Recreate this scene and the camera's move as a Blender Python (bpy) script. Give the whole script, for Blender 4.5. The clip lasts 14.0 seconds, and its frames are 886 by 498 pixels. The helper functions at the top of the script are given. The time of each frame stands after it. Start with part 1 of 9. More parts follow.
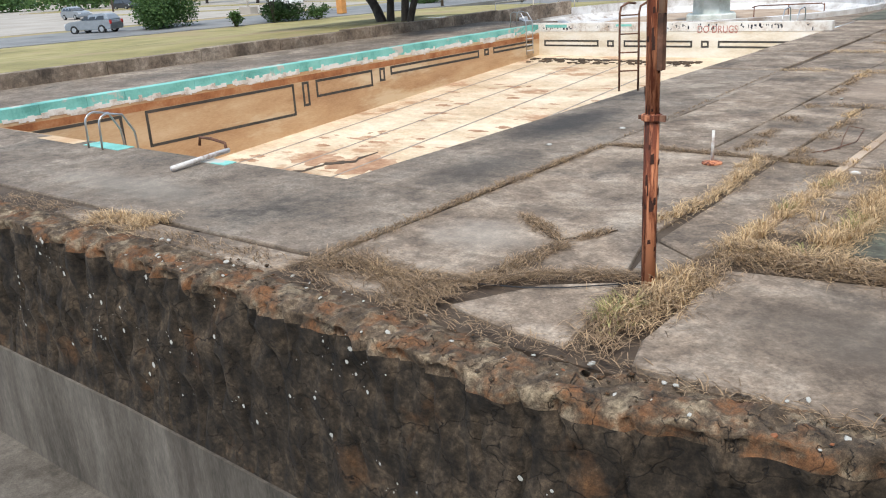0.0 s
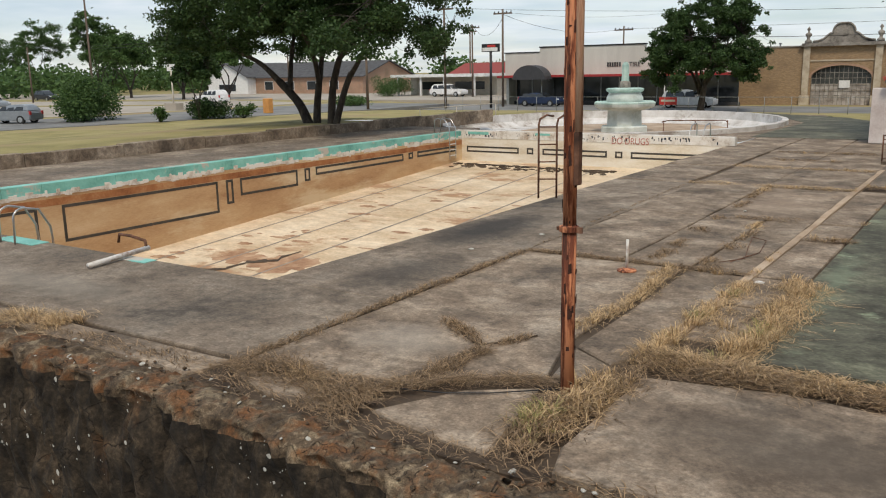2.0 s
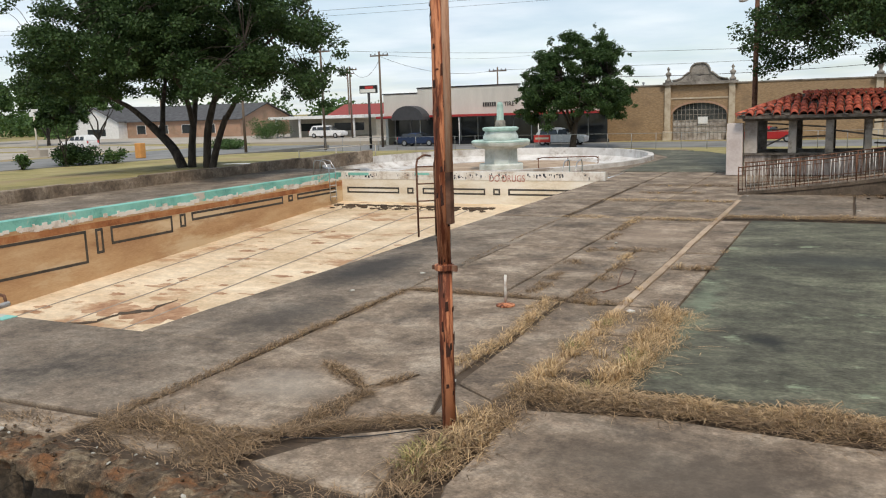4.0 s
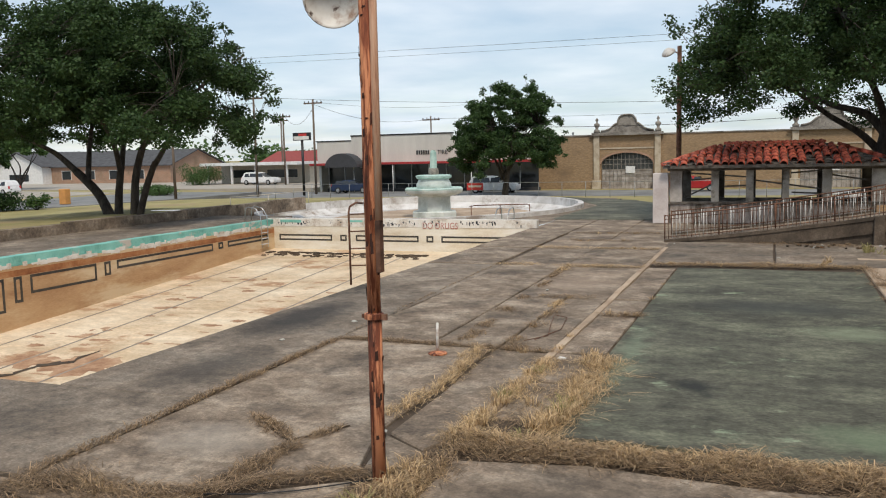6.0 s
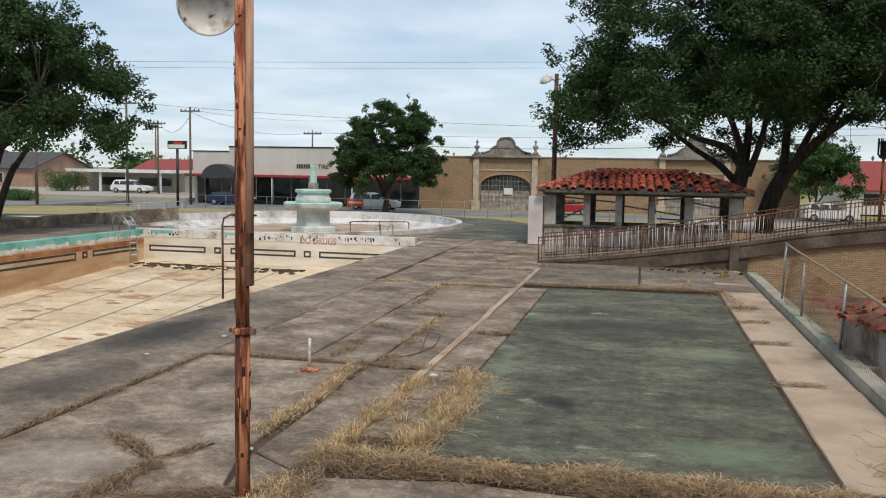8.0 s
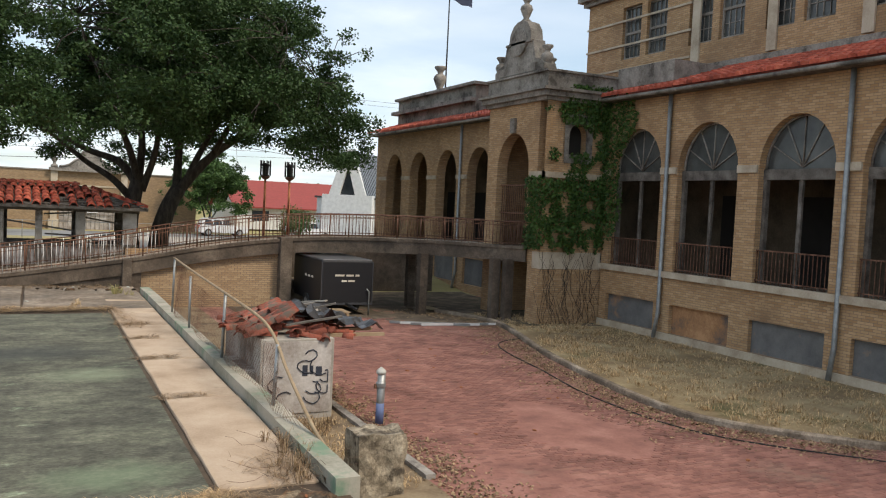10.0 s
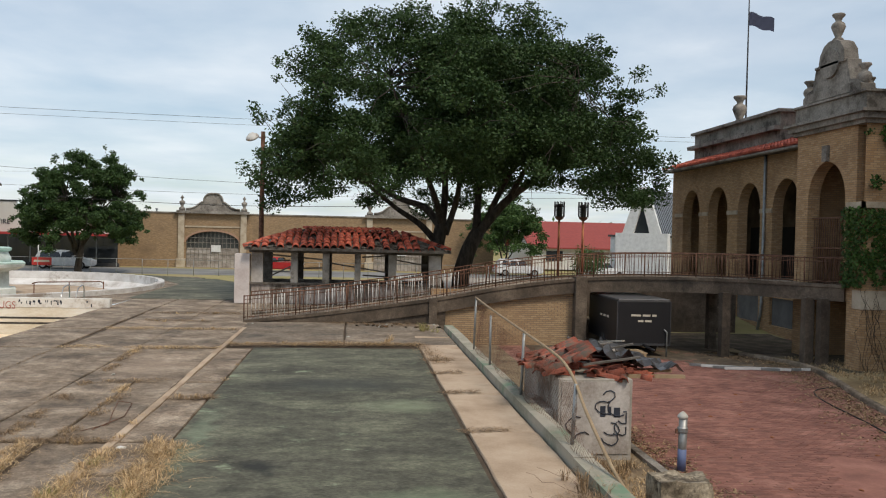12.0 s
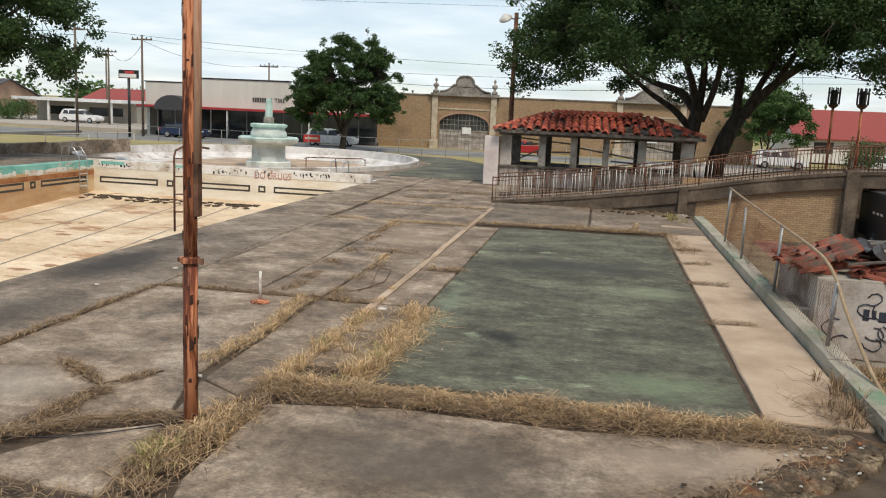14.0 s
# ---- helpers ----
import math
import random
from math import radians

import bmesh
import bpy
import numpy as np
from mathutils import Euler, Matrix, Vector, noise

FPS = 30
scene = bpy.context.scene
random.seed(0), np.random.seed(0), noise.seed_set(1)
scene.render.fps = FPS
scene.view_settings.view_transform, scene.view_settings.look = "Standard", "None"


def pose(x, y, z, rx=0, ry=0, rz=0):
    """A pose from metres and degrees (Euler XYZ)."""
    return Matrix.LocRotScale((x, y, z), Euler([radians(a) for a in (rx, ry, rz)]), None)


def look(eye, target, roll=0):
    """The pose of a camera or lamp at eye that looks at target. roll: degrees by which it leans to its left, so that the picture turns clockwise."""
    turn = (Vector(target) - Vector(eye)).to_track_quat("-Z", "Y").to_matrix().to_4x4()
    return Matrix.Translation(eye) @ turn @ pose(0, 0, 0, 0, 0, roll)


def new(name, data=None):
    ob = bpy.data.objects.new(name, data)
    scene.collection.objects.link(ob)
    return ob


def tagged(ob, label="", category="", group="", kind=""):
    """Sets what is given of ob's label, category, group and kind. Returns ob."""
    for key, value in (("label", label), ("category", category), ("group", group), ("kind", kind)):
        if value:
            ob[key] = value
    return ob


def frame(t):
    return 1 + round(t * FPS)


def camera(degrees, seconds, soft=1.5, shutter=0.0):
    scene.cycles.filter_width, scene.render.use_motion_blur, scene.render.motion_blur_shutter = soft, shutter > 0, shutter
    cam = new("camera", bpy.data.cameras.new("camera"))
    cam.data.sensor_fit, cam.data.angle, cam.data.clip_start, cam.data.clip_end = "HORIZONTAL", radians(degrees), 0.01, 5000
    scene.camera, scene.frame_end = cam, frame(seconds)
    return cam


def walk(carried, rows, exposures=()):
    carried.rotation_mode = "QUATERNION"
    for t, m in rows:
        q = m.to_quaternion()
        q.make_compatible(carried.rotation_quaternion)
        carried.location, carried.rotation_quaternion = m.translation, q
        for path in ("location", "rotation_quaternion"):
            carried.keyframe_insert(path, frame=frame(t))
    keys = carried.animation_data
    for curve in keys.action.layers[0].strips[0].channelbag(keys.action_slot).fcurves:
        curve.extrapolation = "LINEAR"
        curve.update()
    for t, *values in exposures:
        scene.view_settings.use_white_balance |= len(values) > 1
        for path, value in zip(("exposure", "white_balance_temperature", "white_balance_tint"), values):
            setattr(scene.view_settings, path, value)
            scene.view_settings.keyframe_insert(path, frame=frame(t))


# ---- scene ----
cam = camera(55.7, 14.0, soft=1.1)
METRES, EYE, TILT, LEAN, TURN = 1.4686, 3.2, 0.0, 0.0, 40.0
ROWS = [
    (0.0, 0.0, 0.0, 0.0, -1.1, -18.51, 3.3),
    (0.5, 0.0072, -0.0094, 0.041, -5.56, -18.02, 2.82),
    (1.0, 0.0016, -0.0313, 0.0542, -6.16, -15.21, 1.02),
    (1.5, -0.0074, -0.0519, 0.0685, -6.03, -12.76, 0.64),
    (2.0, -0.0143, -0.0668, 0.0681, -6.02, -11.97, 1.07),
    (2.5, -0.0024, -0.0986, 0.0695, -7.69, -11.47, 0.78),
    (3.0, 0.0036, -0.1041, 0.0753, -10.33, -10.73, 0.81),
    (3.5, 0.0121, -0.0983, 0.0815, -12.12, -9.99, 1.55),
    (4.0, 0.0477, -0.0912, 0.0791, -14.1, -9.48, 1.78),
    (6.5, 0.083, -0.0787, 0.0855, -18.85, -5.72, 1.02),
    (7.0, 0.074, -0.0912, 0.084, -19.16, -5.33, 0.55),
    (7.5, 0.087, -0.1066, 0.0824, -21.56, -5.19, 0.11),
    (8.0, 0.118, -0.1187, 0.0826, -26.57, -5.25, -1.01),
    (8.5, 0.1479, -0.1496, 0.0809, -32.94, -4.99, -3.32),
    (9.0, 0.234, -0.1783, 0.0846, -42.1, -4.25, -4.15),
    (9.2, 0.25, -0.19, 0.0865, -46.36, -3.85, -3.92),
    (10.3, 0.262, -0.29, 0.12, -68.5, -2.9, -2.6),
    (11.3, 0.235, -0.355, 0.143, -60.54, -2.15, -1.45),
    (11.5, 0.232, -0.3418, 0.137, -56.87, -1.87, -1.09),
    (12.0, 0.2155, -0.2511, 0.1102, -46.02, -0.96, -1.38),
    (12.5, 0.1683, -0.2335, 0.0856, -36.71, -1.52, -1.43),
    (13.0, 0.1557, -0.2651, 0.0681, -32.44, -4.25, -0.63),
    (13.5, 0.1423, -0.2749, 0.0693, -31.13, -7.46, -0.77),
    (14.0, 0.1183, -0.3108, 0.0785, -29.29, -9.32, -2.5),
]
# seconds, stops, kelvin, tint
EXPOSURES = [(0.0, 0.6, 6000, 10), (0.3, 0.3, 6200, 10), (0.6, 0.03, 6300, 10), (1.5, -0.03, 6700, 10), (4.0, 0.14, 6600, 10), (6.5, 0.05, 6500, 10),
             (8.5, 0.0, 6350, 10), (9.2, 0.05, 6350, 10), (10.4, 0.6, 6900, 10), (11.3, 0.72, 7050, 10), (11.6, 0.52, 6900, 10), (12.0, 0.03, 6650, 10),
             (12.5, -0.25, 6550, 10), (13.0, 0.02, 6600, 10), (13.5, 0.1, 6700, 10), (14.0, 0.2, 6700, 10)]
walk(cam, [(t, pose(0, 0, EYE, TILT, LEAN, TURN) @ pose(METRES * x, METRES * y, METRES * z, 90 + pitch, roll, yaw)) for t, x, y, z, yaw, pitch, roll in ROWS], exposures=EXPOSURES)

# ---- world, sun, exposure ----
SUN_DIR = (0.30, -0.50, 0.81)          # towards the sun
world = bpy.data.worlds.new("sky")
scene.world = world
world.use_nodes = True
wn, wl = world.node_tree.nodes, world.node_tree.links
wn.clear()
w_out, w_bg = wn.new("ShaderNodeOutputWorld"), wn.new("ShaderNodeBackground")
sky = wn.new("ShaderNodeTexSky")
sky.sky_type, sky.sun_disc = "NISHITA", False
sky.sun_elevation, sky.sun_rotation = math.asin(0.81), math.atan2(0.30, -0.50)
sky.air_density, sky.dust_density, sky.ozone_density = 1.1, 0.4, 2.6
w_tc, w_sep = wn.new("ShaderNodeTexCoord"), wn.new("ShaderNodeSeparateXYZ")
wl.new(w_tc.outputs["Generated"], w_sep.inputs[0])


def w_math(op, a, b):
    n = wn.new("ShaderNodeMath")
    n.operation = op
    for k, v in enumerate((a, b)):
        if isinstance(v, (int, float)):
            n.inputs[k].default_value = v
        else:
            wl.new(v, n.inputs[k])
    return n.outputs[0]


w_den = w_math("ADD", w_math("MAXIMUM", w_sep.outputs[2], 0.0), 0.10)
w_comb = wn.new("ShaderNodeCombineXYZ")
wl.new(w_math("DIVIDE", w_sep.outputs[0], w_den), w_comb.inputs[0])
wl.new(w_math("DIVIDE", w_sep.outputs[1], w_den), w_comb.inputs[1])
w_noise = wn.new("ShaderNodeTexNoise")
w_noise.inputs["Scale"].default_value = 0.55
w_noise.inputs["Detail"].default_value = 7.0
w_noise.inputs["Roughness"].default_value = 0.55
w_noise.inputs["Distortion"].default_value = 0.3
wl.new(w_comb.outputs[0], w_noise.inputs["Vector"])
w_ramp = wn.new("ShaderNodeValToRGB")
w_ramp.color_ramp.elements[0].position, w_ramp.color_ramp.elements[1].position = 0.40, 0.66
w_ramp.color_ramp.elements[0].color, w_ramp.color_ramp.elements[1].color = (0.5, 0.5, 0.5, 1), (0.97, 0.97, 0.97, 1)
wl.new(w_noise.outputs[0], w_ramp.inputs[0])
w_noise2 = wn.new("ShaderNodeTexNoise")
w_noise2.inputs["Scale"].default_value = 1.1
w_noise2.inputs["Detail"].default_value = 6.0
wl.new(w_comb.outputs[0], w_noise2.inputs["Vector"])
w_ramp2 = wn.new("ShaderNodeValToRGB")
w_ramp2.color_ramp.elements[0].position, w_ramp2.color_ramp.elements[1].position = 0.3, 0.7
w_ramp2.color_ramp.elements[0].color, w_ramp2.color_ramp.elements[1].color = (4.9, 6.1, 7.3, 1), (8.0, 8.6, 9.2, 1)
wl.new(w_noise2.outputs[0], w_ramp2.inputs[0])
w_mix = wn.new("ShaderNodeMixRGB")
wl.new(w_ramp.outputs[0], w_mix.inputs[0])
wl.new(sky.outputs[0], w_mix.inputs[1])
wl.new(w_ramp2.outputs[0], w_mix.inputs[2])
wl.new(w_mix.outputs[0], w_bg.inputs[0])
w_bg.inputs[1].default_value = 0.11
wl.new(w_bg.outputs[0], w_out.inputs[0])
sun = new("sun", bpy.data.lights.new("sun", "SUN"))
sun.data.energy, sun.data.angle, sun.data.color = 2.35, radians(14), (1.0, 0.89, 0.74)
sun.matrix_world = look(SUN_DIR, (0, 0, 0))

# ---- materials ----
def material(name, stops, scale=1.0, rough=0.85, bump=0.2, fine=30.0, metal=0.0, stain=None, stain_at=(0.52, 0.62), stain_scale=0.4,
             stretch=(1, 1, 1), each=0.0, spec=0.4, mottle=0.0):
    """stops: colours from dark to light, spread by noise of that scale; stain: a second colour in patches; each: brightness shift per object."""
    m = bpy.data.materials.new(name)
    m.use_nodes = True
    n, l = m.node_tree.nodes, m.node_tree.links
    b = n["Principled BSDF"]
    b.inputs["Roughness"].default_value, b.inputs["Metallic"].default_value = rough, metal
    b.inputs["Specular IOR Level"].default_value = spec
    tc, mp = n.new("ShaderNodeTexCoord"), n.new("ShaderNodeMapping")
    mp.inputs["Scale"].default_value = stretch
    l.new(tc.outputs["Object"], mp.inputs[0])

    def noise_at(s, detail=6.0, r=0.6):
        k = n.new("ShaderNodeTexNoise")
        k.inputs["Scale"].default_value, k.inputs["Detail"].default_value, k.inputs["Roughness"].default_value = s, detail, r
        l.new(mp.outputs[0], k.inputs["Vector"])
        return k.outputs[0]

    big, small = noise_at(scale), noise_at(fine, 4.0, 0.7)
    mixed = n.new("ShaderNodeMath")
    mixed.operation = "MULTIPLY_ADD"
    mixed.inputs[1].default_value = 0.35
    l.new(small, mixed.inputs[0])
    l.new(big, mixed.inputs[2])
    ramp = n.new("ShaderNodeValToRGB")
    e = ramp.color_ramp.elements
    while len(e) < len(stops):
        e.new(0.5)
    for k, c in enumerate(stops):
        e[k].position = 0.48 + 0.4 * k / max(1, len(stops) - 1)
        e[k].color = (*c, 1)
    l.new(mixed.outputs[0], ramp.inputs[0])
    col = ramp.outputs[0]
    if stain:
        sr = n.new("ShaderNodeValToRGB")
        sr.color_ramp.elements[0].position, sr.color_ramp.elements[1].position = stain_at
        l.new(noise_at(stain_scale, 8.0, 0.68), sr.inputs[0])
        mx = n.new("ShaderNodeMixRGB")
        l.new(sr.outputs[0], mx.inputs[0])
        l.new(col, mx.inputs[1])
        mx.inputs[2].default_value = (*stain, 1)
        col = mx.outputs[0]
    if mottle:
        for s, f in ((scale * 5.3, mottle), (scale * 0.33, mottle * 0.7), (scale * 22, mottle * 0.9)):
            mr, hs = n.new("ShaderNodeMapRange"), n.new("ShaderNodeHueSaturation")
            mr.inputs["From Min"].default_value, mr.inputs["From Max"].default_value = 0.3, 0.7
            mr.inputs["To Min"].default_value, mr.inputs["To Max"].default_value = 1 - f, 1 + f
            l.new(noise_at(s, 7.0, 0.65), mr.inputs[0])
            l.new(mr.outputs[0], hs.inputs["Value"])
            l.new(col, hs.inputs["Color"])
            col = hs.outputs[0]
    if each:
        oi, mr, hs = n.new("ShaderNodeObjectInfo"), n.new("ShaderNodeMapRange"), n.new("ShaderNodeHueSaturation")
        mr.inputs["To Min"].default_value, mr.inputs["To Max"].default_value = 1 - each, 1 + each
        l.new(oi.outputs["Random"], mr.inputs[0])
        l.new(mr.outputs[0], hs.inputs["Value"])
        l.new(col, hs.inputs["Color"])
        col = hs.outputs[0]
    l.new(col, b.inputs["Base Color"])
    if bump:
        bp = n.new("ShaderNodeBump")
        bp.inputs["Strength"].default_value, bp.inputs["Distance"].default_value = bump, 0.02
        l.new(mixed.outputs[0], bp.inputs["Height"])
        l.new(bp.outputs[0], b.inputs["Normal"])
    return m


def leafy(name, dark, light):
    m = bpy.data.materials.new(name)
    m.use_nodes = True
    n, l = m.node_tree.nodes, m.node_tree.links
    b = n["Principled BSDF"]
    b.inputs["Roughness"].default_value = 0.6
    b.inputs["Specular IOR Level"].default_value = 0.25
    g, r = n.new("ShaderNodeNewGeometry"), n.new("ShaderNodeValToRGB")
    r.color_ramp.elements[0].color, r.color_ramp.elements[1].color = (*dark, 1), (*light, 1)
    l.new(g.outputs["Random Per Island"], r.inputs[0])
    l.new(r.outputs[0], b.inputs["Base Color"])
    tr, mx = n.new("ShaderNodeBsdfTranslucent"), n.new("ShaderNodeMixShader")
    l.new(r.outputs[0], tr.inputs[0])
    mx.inputs[0].default_value = 0.18
    l.new(b.outputs[0], mx.inputs[1])
    l.new(tr.outputs[0], mx.inputs[2])
    l.new(mx.outputs[0], n["Material Output"].inputs[0])
    return m


def plain(name, c, rough=0.6, metal=0.0):
    return material(name, [tuple(v * 0.85 for v in c), tuple(min(1, v * 1.1) for v in c)], 3.0, rough, 0.05, 40.0, metal)


def bricked(name, c1, c2, mortar, w=0.23, h=0.075, axis="x", stain=(0.2, 0.15, 0.1)):
    """Brick courses on walls facing x or y (axis: the way along the wall)."""
    m = bpy.data.materials.new(name)
    m.use_nodes = True
    n, l = m.node_tree.nodes, m.node_tree.links
    b = n["Principled BSDF"]
    b.inputs["Roughness"].default_value = 0.9
    tc, sp, cb = n.new("ShaderNodeTexCoord"), n.new("ShaderNodeSeparateXYZ"), n.new("ShaderNodeCombineXYZ")
    l.new(tc.outputs["Object"], sp.inputs[0])
    if axis == "z":
        l.new(sp.outputs[0], cb.inputs[0])
        l.new(sp.outputs[1], cb.inputs[1])
    else:
        ad = n.new("ShaderNodeMath")
        l.new(sp.outputs[0], ad.inputs[0])
        l.new(sp.outputs[1], ad.inputs[1])
        l.new(ad.outputs[0], cb.inputs[0])
        l.new(sp.outputs[2], cb.inputs[1])
    br = n.new("ShaderNodeTexBrick")
    l.new(cb.outputs[0], br.inputs["Vector"])
    for k, v in (("Color1", c1), ("Color2", c2), ("Mortar", mortar)):
        br.inputs[k].default_value = (*v, 1)
    br.inputs["Scale"].default_value = 1.0
    br.inputs["Brick Width"].default_value, br.inputs["Row Height"].default_value = w, h
    br.inputs["Mortar Size"].default_value = 0.008
    br.inputs["Mortar Smooth"].default_value = 0.3
    nz = n.new("ShaderNodeTexNoise")
    nz.inputs["Scale"].default_value, nz.inputs["Detail"].default_value = 0.6, 8.0
    l.new(tc.outputs["Object"], nz.inputs["Vector"])
    rp = n.new("ShaderNodeValToRGB")
    rp.color_ramp.elements[0].position, rp.color_ramp.elements[1].position = 0.5, 0.75
    rp.color_ramp.elements[1].color = (0.7, 0.7, 0.7, 1)
    l.new(nz.outputs[0], rp.inputs[0])
    mx = n.new("ShaderNodeMixRGB")
    l.new(rp.outputs[0], mx.inputs[0])
    l.new(br.outputs[0], mx.inputs[1])
    mx.inputs[2].default_value = (*stain, 1)
    l.new(mx.outputs[0], b.inputs["Base Color"])
    bp = n.new("ShaderNodeBump")
    bp.inputs["Strength"].default_value, bp.inputs["Distance"].default_value = 0.5, 0.01
    bp.invert = True
    l.new(br.outputs["Fac"], bp.inputs["Height"])
    l.new(bp.outputs[0], b.inputs["Normal"])
    return m


def glassy(name, c=(0.03, 0.035, 0.04), rough=0.08):
    m = plain(name, c, rough)
    m.node_tree.nodes["Principled BSDF"].inputs["Specular IOR Level"].default_value = 0.6
    return m


def cracked(m, scale, width, dark, squash=(1, 1, 1)):
    """Dark seams between stones, laid over a material's colour and relief."""
    n, l = m.node_tree.nodes, m.node_tree.links
    b = n["Principled BSDF"]
    tc, mp, v, r, mx = n.new("ShaderNodeTexCoord"), n.new("ShaderNodeMapping"), n.new("ShaderNodeTexVoronoi"), n.new("ShaderNodeValToRGB"), n.new("ShaderNodeMixRGB")
    nz, ad = n.new("ShaderNodeTexNoise"), n.new("ShaderNodeMixRGB")
    nz.inputs["Scale"].default_value = 4.0
    ad.blend_type, ad.inputs[0].default_value = "LINEAR_LIGHT", 0.2
    nz.inputs["Detail"].default_value = 6.0
    mp.inputs["Scale"].default_value = squash
    l.new(tc.outputs["Object"], mp.inputs[0])
    l.new(mp.outputs[0], nz.inputs["Vector"])
    l.new(mp.outputs[0], ad.inputs[1])
    l.new(nz.outputs["Color"], ad.inputs[2])
    l.new(ad.outputs[0], v.inputs["Vector"])
    v.feature = "DISTANCE_TO_EDGE"
    v.inputs["Scale"].default_value = scale
    r.color_ramp.elements[0].position, r.color_ramp.elements[1].position = 0.0, width
    l.new(v.outputs["Distance"], r.inputs[0])
    old = b.inputs["Base Color"].links[0].from_socket
    l.new(r.outputs[0], mx.inputs[0])
    mx.inputs[1].default_value = (*dark, 1)
    l.new(old, mx.inputs[2])
    l.new(mx.outputs[0], b.inputs["Base Color"])
    bp = n.new("ShaderNodeBump")
    bp.inputs["Strength"].default_value, bp.inputs["Distance"].default_value = 0.9, 0.04
    l.new(r.outputs[0], bp.inputs["Height"])
    l.new(b.inputs["Normal"].links[0].from_socket, bp.inputs["Normal"])
    l.new(bp.outputs[0], b.inputs["Normal"])
    return m


def spot(m, at, radii, colour, most=0.85):
    """One soft-edged stain of its own shape, at a place on the ground."""
    n, l = m.node_tree.nodes, m.node_tree.links
    b = n["Principled BSDF"]
    tc, nz, ad, mp, ln, mr, mx = (n.new("ShaderNode" + k) for k in ("TexCoord", "TexNoise", "MixRGB", "Mapping", "VectorMath", "MapRange", "MixRGB"))
    nz.inputs["Scale"].default_value, nz.inputs["Detail"].default_value = 2.2, 6.0
    ad.blend_type, ad.inputs[0].default_value = "LINEAR_LIGHT", 0.45
    l.new(tc.outputs["Object"], nz.inputs["Vector"])
    l.new(tc.outputs["Object"], ad.inputs[1])
    l.new(nz.outputs["Color"], ad.inputs[2])
    mp.inputs["Location"].default_value = (-at[0] / radii[0], -at[1] / radii[1], 0)
    mp.inputs["Scale"].default_value = (1 / radii[0], 1 / radii[1], 0)
    l.new(ad.outputs[0], mp.inputs[0])
    ln.operation = "LENGTH"
    l.new(mp.outputs[0], ln.inputs[0])
    mr.inputs["From Min"].default_value, mr.inputs["From Max"].default_value = 0.35, 1.15
    mr.inputs["To Min"].default_value, mr.inputs["To Max"].default_value = most, 0.0
    l.new(ln.outputs["Value"], mr.inputs[0])
    old = b.inputs["Base Color"].links[0].from_socket
    l.new(mr.outputs[0], mx.inputs[0])
    l.new(old, mx.inputs[1])
    mx.inputs[2].default_value = (*colour, 1)
    l.new(mx.outputs[0], b.inputs["Base Color"])


